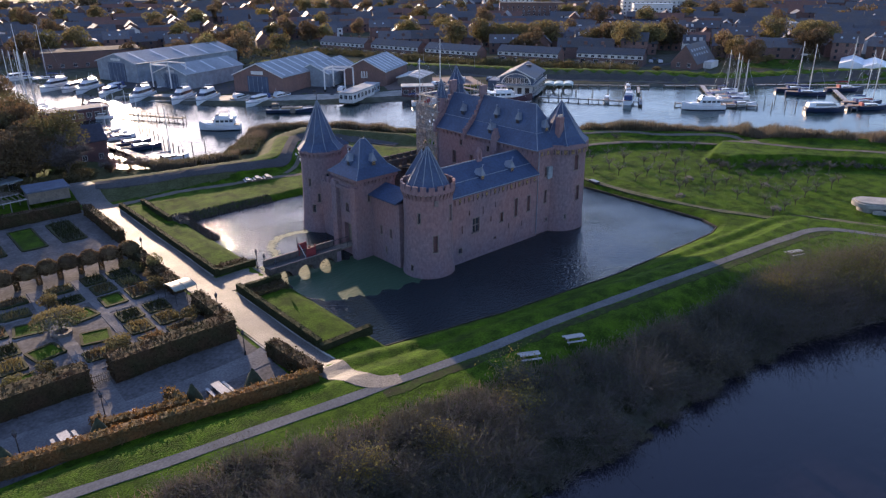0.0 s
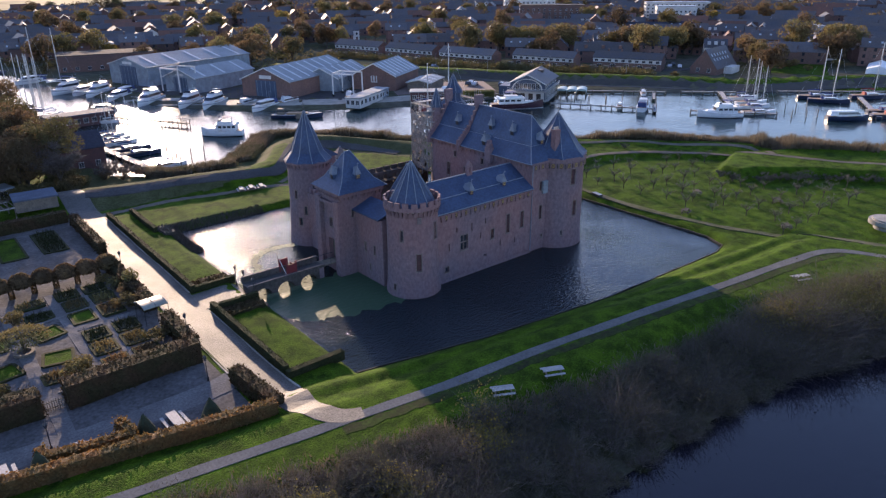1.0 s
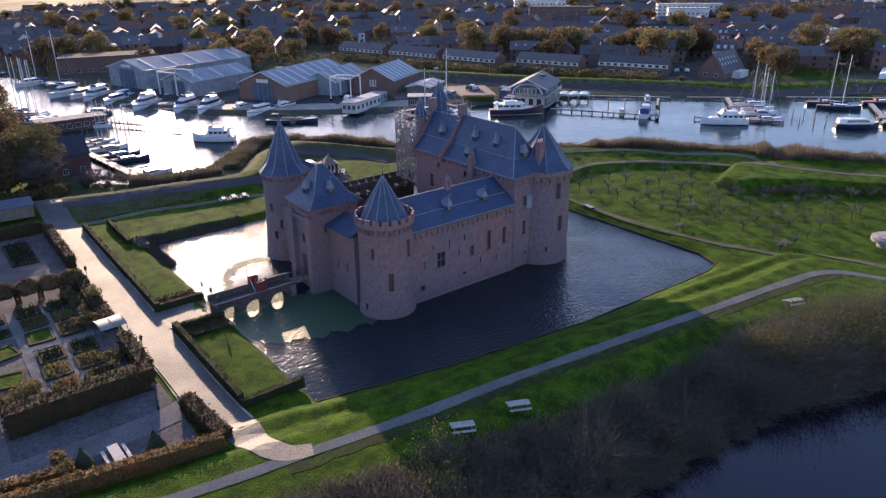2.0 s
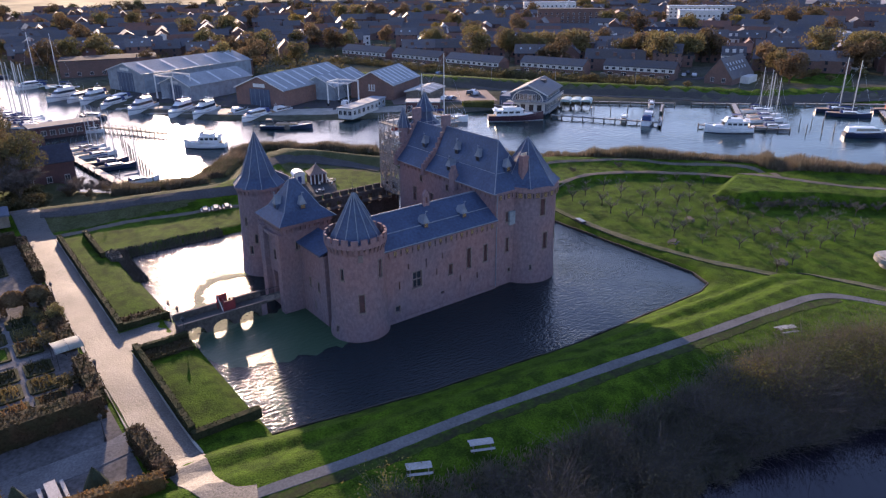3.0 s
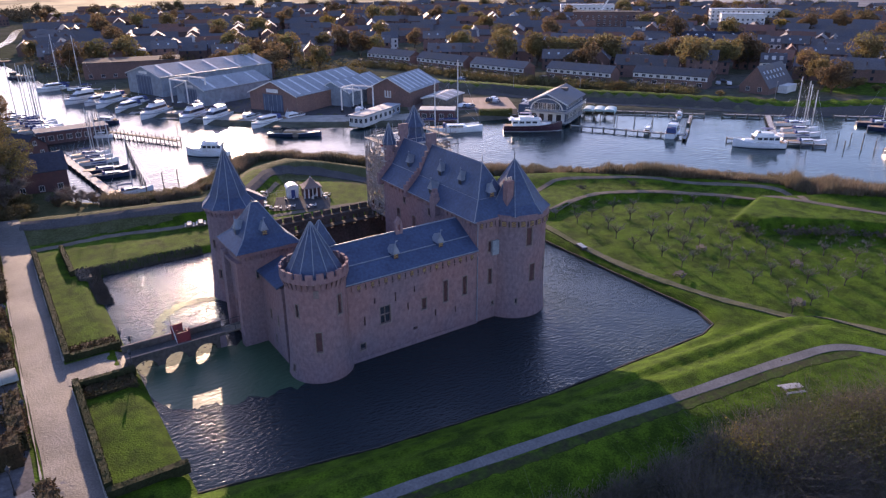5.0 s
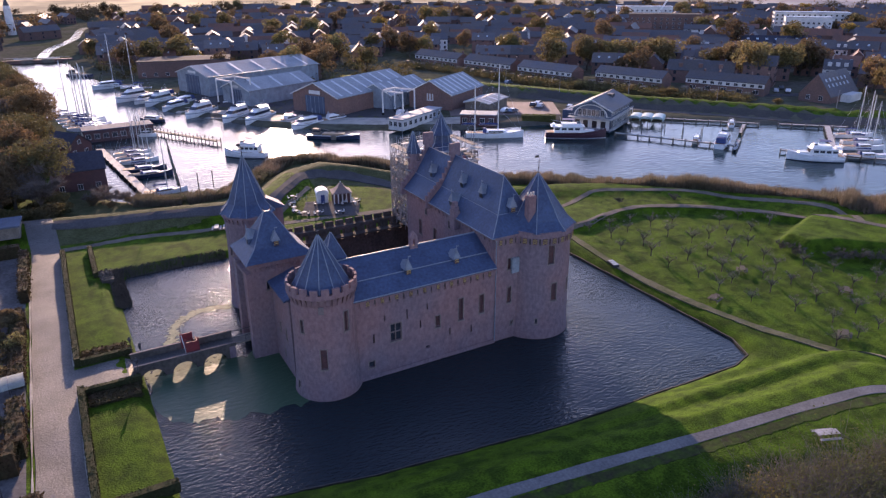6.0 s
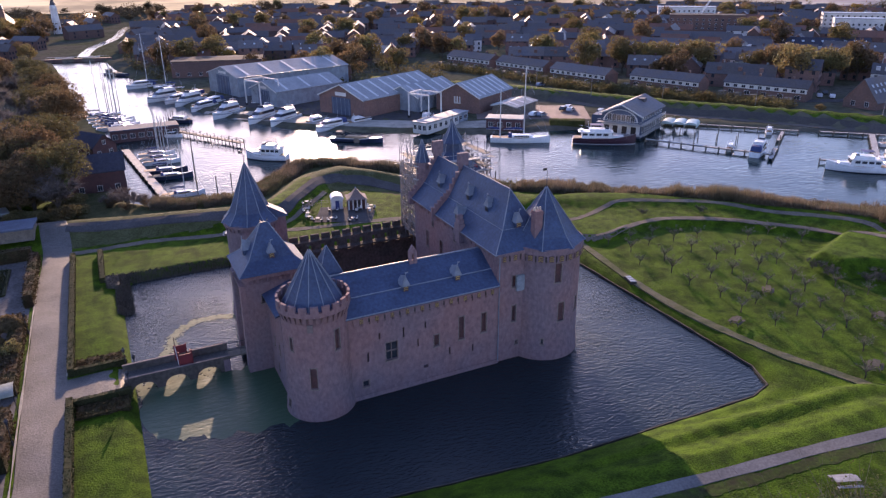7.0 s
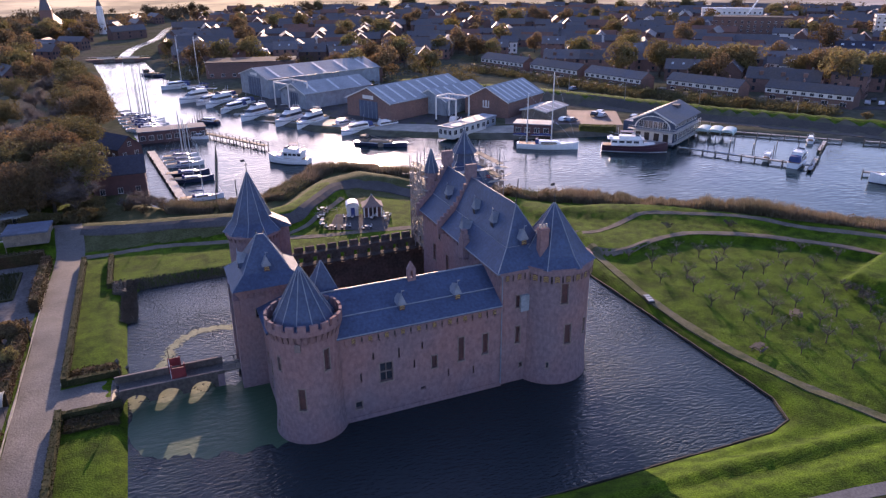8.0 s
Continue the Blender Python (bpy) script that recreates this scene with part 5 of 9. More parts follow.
# hedges round the moat lawns
hedge(37.0, 91.6, 37.65, 133.0, 1.3, HEDGEG, "low clipped box hedge between lawn and lane", 18)
hedge(37.7, 91.6, 43.6, 92.2, 0.9, HEDGEG, "low clipped hedge at the bridge approach", 18)
hedge(37.9, 92.5, 43.2, 95.0, 0.4, HEDGEB, "brown overgrown planting strip on the lawn", 30)
hedge(41.2, 120.0, 41.9, 133.5, 1.1, HEDGEG, "clipped hedge closing the lawn", 18)
hedge(37.0, 63.6, 37.65, 84.8, 1.3, HEDGEG, "low clipped box hedge between lawn and lane", 18)
hedge(37.7, 84.2, 43.8, 84.8, 0.95, HEDGEG, "low clipped hedge at the bridge approach", 18)
hedge(37.9, 81.4, 43.4, 83.9, 0.4, HEDGEB, "brown overgrown planting strip on the lawn", 30)
hedge(37.0, 62.6, 44.4, 63.4, 1.0, HEDGEG, "clipped hedge across the lawn end", 18)
hedge(42.2, 117.0, 43.9, 121.4, 0.5, TWIGD, "brown leafy shrub at the moat corner", 40)

# formal garden hedges
hedge(-16.0, 72.6, 14.2, 75.2, 2.7, HEDGEB, "tall clipped beech hedge, brown in autumn", 16)
hedge(16.6, 72.4, 31.0, 74.8, 2.7, HEDGEB, "tall clipped beech hedge, brown in autumn", 16)
hedge(30.2, 75.0, 31.7, 84.0, 2.3, HEDGEB, "clipped hedge along the lane", 16)
hedge(30.0, 90.0, 31.6, 110.0, 1.8, HEDGEB, "uneven hedge along the lane", 20)
hedge(31.0, 115.5, 32.2, 134.0, 2.0, HEDGEB, "russet hedge along the lane", 16)
hedge(6.0, 135.6, 31.0, 137.2, 2.2, HEDGEB, "russet hedge closing the garden", 14)
HEDGEO = mat("orange_hedge", (0.20, 0.095, 0.03), (0.12, 0.085, 0.03), 0.85, 0.5, 4, 0.4, 0.05, thin=0.4)
hedge_line(32.3, 66.2, 33.1, 57.2, 1.4, 2.1, HEDGEB, "tall hedge beside the lane")
hedge_line(-18.0, 66.0, 32.4, 56.4, 1.1, 1.65, HEDGEO, "orange-brown beech hedge along the dike foot", 26)
hedge_line(12.6, 63.8, 20.3, 62.0, 1.0, 1.4, HEDGEO, "rust-coloured clipped inner garden hedge", 30)
hedge_line(20.0, 62.4, 19.6, 65.2, 0.9, 1.5, HEDGEO, "rust-coloured inner hedge end", 30)
hedge_line(12.7, 64.0, 12.5, 66.0, 0.9, 1.3, HEDGEO, "rust-coloured inner hedge end", 30)


def leaf_blob(rng, n, rx, ry, rz, cz, hollow=0.55, lumps=9):
    """Leaf centres gathered in uneven lumps with gaps."""
    out = []
    for _ in range(lumps):
        d = rng.normal(size=3)
        d /= np.linalg.norm(d)
        c = d * rng.uniform(0.35, 0.8) * np.array([rx, ry, rz])
        r = rng.uniform(0.28, 0.5)
        k = n // lumps
        p = rng.normal(size=(k, 3))
        p /= np.linalg.norm(p, axis=1)[:, None]
        p *= (rng.uniform(hollow, 1.0, k) ** 0.6)[:, None] * r * np.array([rx, ry, rz])
        out.append(c + p)
    p = np.concatenate(out)
    p[:, 2] += cz
    return p


def tree(name, label, h, r, leaf_mat, seed, leaves=2600, leaf=0.22, trunk_share=0.3, bare=False, lumps=11):
    """A tapered trunk, forking limbs and a crown of loose leaf lumps (or bare twigs)."""
    rng = np.random.default_rng(seed)
    t = thing(name, label, "tree")
    g = Geo()
    th = h * trunk_share
    g.tube([(0, 0, -0.3), (0.03 * h * rng.normal() * 0.3, 0, th * 0.6), (0.02 * h, 0.01 * h, th * 1.2)], [0.035 * h, 0.026 * h, 0.02 * h], 7)
    tips = []
    for i in range(9):
        a = 2 * math.pi * i / 9 + rng.uniform(-0.3, 0.3)
        z0 = th * rng.uniform(0.85, 1.2)
        e = Vector((math.cos(a) * r * rng.uniform(0.5, 0.85), math.sin(a) * r * rng.uniform(0.5, 0.85), th + (h - th) * rng.uniform(0.35, 0.85)))
        m = Vector((e.x * 0.45, e.y * 0.45, z0 + (e.z - z0) * 0.6))
        g.tube([(0.02 * h, 0.01 * h, z0), m, e], [0.014 * h, 0.009 * h, 0.003 * h], 5)
        tips += [m, e]
    part("trunk", g, BARK, t, "dark bark trunk and limbs")
    n = leaves
    if bare:
        base = np.array([tips[k % len(tips)] for k in range(n)]) + rng.normal(size=(n, 3)) * 0.05 * r
        way = rng.normal(size=(n, 3)) * np.array([0.5, 0.5, 0.4]) + np.array([0, 0, 0.35])
        way += base * np.array([0.35 / r, 0.35 / r, 0])
        way *= (rng.uniform(0.25, 0.6, n) * r * 0.8)[:, None]
        v, f = blades(base, way, leaf, rng)
        part("crown", raw_mesh("crown", v, f, leaf_mat), leaf_mat, t, "bare twiggy crown")
    else:
        p = leaf_blob(rng, n, r, r, (h - th) / 2, th + (h - th) / 2, lumps=lumps)
        v, f = leaf_cloud(p, leaf, rng)
        part("crown", raw_mesh("crown", v, f, leaf_mat), leaf_mat, t)
    return t


def plant(ob, spots, rng, group="", first=True, lo=0.8, hi=1.2):
    """Stands copies of ob at the spots; the original takes the first."""
    for i, (x, y) in enumerate(spots):
        s = rng.uniform(lo, hi)
        m = pose(x, y, H(x, y) - 0.1, 0, 0, rng.uniform(0, 360)) @ Matrix.Diagonal((s, s, s * rng.uniform(0.9, 1.1), 1))
        if group:
            ob["group"] = group
        if i == 0 and first:
            ob.matrix_basis = m
            base = ob
        else:
            c = copy_thing(ob, Matrix.Identity(4))
            c.matrix_basis = m


R1 = np.random.default_rng(21)
TWIGF = mat("lichened_twigs", (0.13, 0.118, 0.098), (0.09, 0.082, 0.066), 0.95, 0.3, 3, 0.3)
# orchard of small bare fruit trees
spots = []
for i in range(9):
    for j in range(11):
        x, y = 122.5 + 5.0 * i + 1.6 * (j % 2) + R1.uniform(-0.8, 0.8), 48 + 4.9 * j + R1.uniform(-0.8, 0.8)
        px, py = np.array([x]), np.array([y])
        if outside(px, py, BASTION)[0] > 4 and y < 101 - (x - 122) * 0.42 and y > 44 + (x - 122) * 0.1 and R1.random() < 0.9 and outside(px, py, KEEP)[0] > 3:
            spots.append((x, y))
for k in range(3):
    o = tree("fruit_tree", "small bare orchard tree on the grass", 2.9, 1.6, TWIGF, 40 + k, 230, 0.036, 0.35, True)
    plant(o, spots[k::3], R1, "orchard trees", lo=0.75, hi=1.15)

# autumn trees on the west side of the harbour
big = [(30, 165), (25, 175), (35, 157), (28, 160), (33, 198), (20, 218), (27, 205), (30, 246), (24, 262), (33, 268), (27, 288), (17, 312), (30, 300), (22, 335), (14, 180), (8, 200), (4, 232), (24, 232), (30, 181), (12, 160), (0, 172), (18, 196), (10, 250), (14, 285), (36, 232), (6, 300), (26, 320), (28, 171), (30, 190), (-8, 152), (2, 156), (10, 152), (20, 166), (-14, 166), (6, 168), (-4, 182), (24, 160), (-22, 156), (18, 178), (-2, 196)]
west = [tree("tree", "broad tree with thinning russet autumn leaves", 12.0, 6.0, LEAFB, 61, 9000, 0.2, lumps=22), tree("tree", "broad tree with dull olive-brown autumn leaves", 13.0, 6.2, LEAFD, 62, 9000, 0.2, lumps=22),
        tree("tree", "half-bare tree with brown autumn twigs", 11.0, 5.2, TWIG, 63, 6000, 0.07, 0.3, True)]
for k, o in enumerate(west):
    plant(o, big[k::3], R1, lo=0.9, hi=1.25)
RB = np.random.default_rng(88)
plant(west[0], [(31.5, 177), (25.5, 183.5)], RB, first=False, lo=1.2, hi=1.3)
plant(west[1], [(36.0, 167.5)], RB, first=False, lo=1.15, hi=1.2)
tree_low = tree("shrub", "low rounded shrub on the bank", 2.4, 1.7, LEAFB, 70, 900, 0.12, 0.15)
plant(tree_low, [(47, 157), (51, 157.5), (44, 160), (120, 135), (128, 131), (110, 150), (172, 92), (186, 79), (190, 72), (74, 161), (66, 158), (131, 130), (31, 108), (29.5, 96), (30.5, 92)], R1, lo=0.7, hi=1.3)

bare_low = tree("shrub", "bare grey bush below the rampart", 2.2, 1.8, TWIGD, 71, 900, 0.05, 0.15, True)
plant(bare_low, [(150.5, 65), (153, 63.5), (156, 61), (159, 58.5), (162, 55), (165, 51), (168, 47.5), (171, 43), (148, 100), (137, 104), (149, 66), (151.5, 64.6), (154.5, 62.6), (157.5, 60), (160.5, 57), (163.5, 53.5), (166.5, 49.5), (169.5, 45.5), (174, 38), (145.6, 70), (145.8, 73)], R1, lo=0.55, hi=1.0)

under = tree("shrub", "dark leafy undergrowth below the trees", 3.4, 3.0, LEAFD, 72, 2600, 0.16, 0.06, lumps=16)
plant(under, [(36, 152), (33, 155), (30, 153.5), (27, 156), (23, 158), (19, 160), (34, 160), (37, 163), (30, 168), (26, 163), (21, 165), (15, 160), (10, 158), (5, 160), (33, 170), (28, 177), (22, 171), (38, 156.5), (14, 167), (0, 160), (-6, 160), (31, 199), (28, 210), (36, 190), (35, 221), (30, 238), (28, 255)], R1, lo=0.8, hi=1.25)
grey = tree("shrub", "bare grey bush above the landing stage", 3.2, 2.6, TWIG, 73, 2600, 0.04, 0.12, True)
plant(grey, [(46.5, 163.5), (48.6, 161.5), (44.6, 161), (50.5, 159.5)], R1, lo=0.8, hi=1.1)

# far trees between the houses
far = [(282, 247), (288, 240), (276, 254), (315, 215), (322, 208), (308, 222), (330, 200), (157, 355), (164, 348), (171, 345), (215, 353), (222, 348), (253, 314), (260, 308), (311, 351), (350, 140), (346, 132), (240, 262), (224, 290), (265, 232), (292, 196), (205, 322), (330, 168), (318, 160), (310, 150), (300, 140)]
for i in range(130):
    a, d = R1.uniform(25, 88), R1.uniform(330, 900)
    x, y = 30 + d * math.cos(radians(a)), d * math.sin(radians(a))
    if outside(np.array([x]), np.array([y]), RIVER)[0] > 12:
        far.append((x, y))
for i in range(70):
    far.append((R1.uniform(-110, 18), R1.uniform(300, 640)))
for i in range(10):
    a, d = R1.uniform(20, 84), R1.uniform(560, 640)
    far.append((30 + d * math.cos(radians(a)), d * math.sin(radians(a))))
far = [p for p in far if seg_dist(np.array([p[0]]), np.array([p[1]]), [(208, 330), (222, 268), (230, 238), (247, 208), (269, 172), (292, 158)])[0] > 12 and seg_dist(np.array([p[0]]), np.array([p[1]]), [(40, 458), (46, 510), (62, 577), (73, 666), (89, 716)])[0] > 12]
kinds = [tree("tree", "broad tree with yellow-brown autumn leaves among houses", 11, 6.0, LEAFB, 81, 2600, 0.36, 0.2, lumps=16), tree("tree", "broad tree with olive autumn leaves among houses", 12, 6.0, LEAFG, 82, 2600, 0.36, 0.2, lumps=16),
         tree("tree", "tree with golden autumn leaves among houses", 9, 5.0, LEAFY, 83, 2200, 0.33, 0.2, lumps=14)]
grand = tree("tree", "tall broad tree with golden-olive autumn leaves", 15.0, 8.0, LEAFG, 84, 6000, 0.34, 0.18, lumps=26)
plant(grand, [(263, 263), (270, 257), (279, 252), (287, 246), (301, 222), (306, 214), (308, 205), (313, 197), (252, 312), (290, 324), (376, 141), (370, 146)], R1, lo=0.9, hi=1.15)
bushy = tree("shrub", "yellow-green bush on the lawn behind the dike", 3.4, 2.3, LEAFG, 85, 700, 0.24, 0.1)
plant(bushy, [(313, 151), (312, 147), (314, 142), (319, 141), (319, 133), (338, 129), (345, 158), (360, 150), (276, 219), (250, 176), (262, 160), (306, 156), (330, 145), (240, 190), (234, 204), (225, 222), (218, 240), (212, 262)], R1, lo=0.8, hi=1.4)
order = [0, 1, 0, 1, 2, 0, 1, 0]
for k, o in enumerate(kinds):
    plant(o, [p for i, p in enumerate(far) if order[i % 8] == k], R1, lo=0.85, hi=1.45)

# dry reed belt along the river
n = 135000
bank = [Vector(p) for p in RIVER[1:20]]
cum = [0.0]
for a, b in zip(bank[:-1], bank[1:]):
    cum.append(cum[-1] + (b - a).length)
t_ = R1.random(n) * cum[-1]
bx = np.interp(t_, cum, [p.x for p in bank])
by = np.interp(t_, cum, [p.y for p in bank])
ii = np.clip(np.searchsorted(cum, t_) - 1, 0, len(bank) - 2)
dx = np.array([bank[i + 1].x - bank[i].x for i in range(len(bank) - 1)])[ii]
dy = np.array([bank[i + 1].y - bank[i].y for i in range(len(bank) - 1)])[ii]
ln = np.hypot(dx, dy)
dx_ = np.array([bank[i + 1].x - bank[i].x for i in range(len(bank) - 1)])
dy_ = np.array([bank[i + 1].y - bank[i].y for i in range(len(bank) - 1)])
ln_ = np.hypot(dx_, dy_)
off = R1.uniform(-1.5, 5.5, n) * (1 + 0.5 * np.clip((t_ - 95) / 40, 0, 1) + 1.3 * np.clip((bx - 172) / 14, 0, 1)) + 0.9 * np.sin(t_ * 0.21)
qx, qy = bx + dy / ln * off, by - dx / ln * off
patch = 0.55 + 0.45 * np.sin(t_ * 0.13 + 1) * np.sin(t_ * 0.051)
hh = (1 + 0.2 * np.clip((bx - 168) / 14, 0, 1)) * (0.9 + 1.7 * patch + 0.35 * np.sin(t_ * 0.47 + 2 * np.sin(t_ * 0.31)) + 0.3 * np.sin(t_ * 1.7 + 3 * np.sin(t_ * 0.53))) * R1.uniform(0.5, 1.25, n)
base = np.stack([qx, qy, np.maximum(height(qx, qy), 0) - 0.05], 1)
way = np.stack([R1.normal(size=n) * 0.16, R1.normal(size=n) * 0.16, np.ones(n)], 1) * hh[:, None]
v, f = blades(base, way, 0.16, R1)
tagged(new("reed_belt", raw_mesh("reed_belt", v, f, REED)), "tan dry reeds along the river bank", "reeds", kind="stuff")

# scrub among the reeds
k = 1500
t_ = R1.random(k) * cum[-1]
bx, by = np.interp(t_, cum, [p.x for p in bank]), np.interp(t_, cum, [p.y for p in bank])
ii = np.clip(np.searchsorted(cum, t_) - 1, 0, len(bank) - 2)
off = R1.uniform(0.5, 5.5, k)
qx, qy = bx + dy_[ii] / ln_[ii] * off, by - dx_[ii] / ln_[ii] * off
sz = R1.uniform(0.5, 1.3, k) * (0.7 + 0.6 * (np.sin(t_ * 0.083) > 0.4))
per = 90
p = R1.normal(size=(k * per, 3)) * np.array([0.5, 0.5, 0.35])
ctr = np.column_stack([qx, qy, np.maximum(height(qx, qy), 0) + sz * 0.5])
v, f = leaf_cloud(np.repeat(ctr, per, 0) + p * np.repeat(sz, per)[:, None], 0.15, R1)
tagged(new("bank_scrub", raw_mesh("bank_scrub", v, f, DULL)), "dull olive scrub between the bank reeds", "bushes", kind="stuff")

# bare thicket on the outer slope of the dike
edge = [(-30, 53), (0, 50.5), (18, 48.4), (28, 45.8), (43, 41.6), (53, 39.2), (66, 36.8), (89, 34.0), (107, 29.5), (116, 20)]
wat = [(-30, 35.5), (0, 33), (39, 30.2), (52, 28.7), (65, 28.2), (82, 26.7), (97, 21.7), (107, 16), (116, 6)]


def thicket(name, label, material, n, per, lo, hi, width, seed, leafs=0, leaf_mat=None, leaf=0.09, pick=None):
    rng = np.random.default_rng(seed)
    x = rng.uniform(-22, 112, n)
    ye, yw = np.interp(x, [p[0] for p in edge], [p[1] for p in edge]), np.interp(x, [p[0] for p in wat], [p[1] for p in wat])
    k = rng.uniform(-0.04, 1.02, n)
    y = yw + (ye - yw) * k
    if pick is not None:
        x, y = np.array([p[0] for p in pick] * (n // len(pick))), np.array([p[1] for p in pick] * (n // len(pick)))
        x, y = x + rng.normal(size=len(x)) * 0.7, y + rng.normal(size=len(x)) * 0.7
        k = np.full(len(x), 0.5)
    n = len(x)
    size = lo + (hi - lo) * (0.25 + 0.75 * np.clip(1 - np.abs(k - 0.45) * 1.5, 0, 1)) * rng.uniform(0.4, 1.2, n)
    size *= (0.82 + 0.85 * np.clip((x - 74) / 24, 0, 1)) * (0.95 + 0.42 * np.sin(x * 0.42 + 1.3 * np.sin(y * 0.5)) * np.sin(y * 0.6 + x * 0.17) + 0.3 * np.sin(x * 0.95 + 2.0 * np.sin(y * 0.8)))
    z = np.maximum(height(x, y), -0.1) - 0.1
    bx_, by_, bz_, s_ = (np.repeat(a, per) for a in (x, y, z, size))
    m = len(bx_)
    d = rng.normal(size=(m, 3)) * np.array([0.55, 0.55, 0.22]) + np.array([0, 0, 0.75])
    lift = rng.uniform(0, 0.65, m)
    start = np.stack([bx_, by_, bz_], 1) + d * (s_ * lift)[:, None] * 0.8 + rng.normal(size=(m, 3)) * 0.12
    d2 = d + rng.normal(size=(m, 3)) * 0.35
    way = d2 * (s_ * rng.uniform(0.25, 0.7, m))[:, None]
    v, f = blades(start, way, width * rng.uniform(0.6, 1.4, m), rng)
    tagged(new(name, raw_mesh(name, v, f, material)), label, "bushes", kind="stuff")
    if leafs:
        b = np.repeat(np.stack([x, y, z], 1), leafs, axis=0)
        s = np.repeat(size, leafs)
        p = rng.normal(size=(len(b), 3)) * np.array([0.42, 0.42, 0.26])
        p[:, 2] += 0.62
        v, f = leaf_cloud(b + p * s[:, None], leaf, rng)
        tagged(new(name + "_leaves", raw_mesh(name + "_leaves", v, f, leaf_mat)), "sparse leaves left on the " + label.split(",")[0], "leaves", kind="stuff")


thicket("thicket", "bare grey-brown thicket on the dike slope", TWIGT, 1300, 170, 1.2, 3.3, 0.038, 91, 200, DULLT, 0.075)
thicket("olive_bush", "olive-yellow leafy bushes in the thicket", TWIGT, 48, 60, 1.8, 2.8, 0.05, 94, 420, OLIVE, 0.10, [(96, 29.5), (100, 28), (91, 31), (104, 25.5), (107, 23), (99, 25.5)])
thicket("bramble", "low dull-green bramble under bare bushes", HEDGEG, 900, 40, 0.6, 1.4, 0.09, 92)
thicket("yellow_bush", "yellow-leaved bush in the thicket", TWIGT, 60, 60, 1.6, 2.6, 0.05, 93, 200, YELOL, 0.11, [(34, 38.5), (35, 37.6), (46, 39), (45.2, 38), (88, 31.5), (86.5, 32.5), (27, 40), (99, 25)])
# rough grass fringe at the thicket's upper edge
n = 9000
x = R1.uniform(-20, 112, n)
y = np.interp(x, [p[0] for p in edge], [p[1] for p in edge]) + R1.normal(size=n) * 0.8
base = np.stack([x, y, height(x, y) - 0.03], 1)
way = np.stack([R1.normal(size=n) * 0.3, R1.normal(size=n) * 0.3, np.ones(n)], 1) * R1.uniform(0.25, 0.8, n)[:, None]
v, f = blades(base, way, 0.12, R1)
tagged(new("rough_grass", raw_mesh("rough_grass", v, f, REED)), "dry rough grass fringe beside the thicket", "grass", kind="stuff")


# brown reeds on the moat's north-west bank
n = 7000
x = np.concatenate([R1.uniform(44.0, 62, n // 2), R1.uniform(43.2, 45.4, n // 2)])
y = np.concatenate([R1.uniform(119.6, 121.8, n // 2), R1.uniform(108, 121, n // 2)])
keep = (x < 47) | (R1.random(len(x)) < 0.6)
x, y = x[keep], y[keep]
base = np.stack([x, y, np.maximum(height(x, y), 0) - 0.05], 1)
way = np.stack([R1.normal(size=len(x)) * 0.25, R1.normal(size=len(x)) * 0.25, np.ones(len(x))], 1) * R1.uniform(0.25, 0.8, len(x))[:, None]
v, f = blades(base, way, 0.12, R1)
tagged(new("moat_reeds", raw_mesh("moat_reeds", v, f, TWIGD)), "brown sedge fringe on the moat bank", "reeds", kind="stuff")


# ---- formal garden ----
def cone_yew(x, y, h, r):
    rng = np.random.default_rng(int(abs(x) * 10) + 1)
    t = thing("topiary", "dark clipped yew cone in the garden", "topiary", pose(x, y, H(x, y) - 0.05), "yew cones")
    part("body", Geo().lathe(0, 0, [(r * 0.85, -0.1), (r, 0.3), (r * 0.55, h * 0.6), (0.06, h)], 14), YEW, t)
    k = 900
    u, a = rng.random(k) ** 0.7, rng.random(k) * 2 * math.pi
    rr = r * (1 - u) + 0.05
    v, f = leaf_cloud(np.stack([rr * np.cos(a), rr * np.sin(a), (u) * h], 1), 0.08, rng)
    part("leaves", raw_mesh("leaves", v, f, YEW), YEW, t)


for x, y, h, r in ((21.4, 63.0, 2.3, 1.0), (27.6, 61.6, 2.3, 1.1), (12.0, 62.6, 2.2, 1.0), (4.2, 63.2, 2.2, 1.0), (-3, 64, 2.2, 1.0)):
    cone_yew(x, y, h, r)


def picnic_table(x, y, turn, L=2.0, group="picnic tables", label="silver-grey timber picnic table on the grass", wood=None):
    wood = wood or PALEWOOD
    t = thing("picnic_table", label, "table", pose(x, y, H(x, y) + 0.02, 0, 0, turn), group)
    for i in range(5):
        part("plank", Geo().chamfer(0, -0.32 + 0.16 * i, 0.72, L, 0.145, 0.05, 0.01), wood, t)
    for s in (-0.72, 0.72):
        for k in (-0.08, 0.08):
            part("seat_plank", Geo().chamfer(0, s + k, 0.43, L, 0.145, 0.05, 0.01), wood, t)
    for e in (-L * 0.36, L * 0.36):
        part("crossbar", Geo().box(e, 0, 0.36, 0.08, 1.6, 0.09), TIMBER, t)
        for s in (-1, 1):
            part("leg", Geo().tube([(e, s * 0.6, 0), (e, s * 0.25, 0.72)], 0.06, 4), TIMBER, t)
    return t


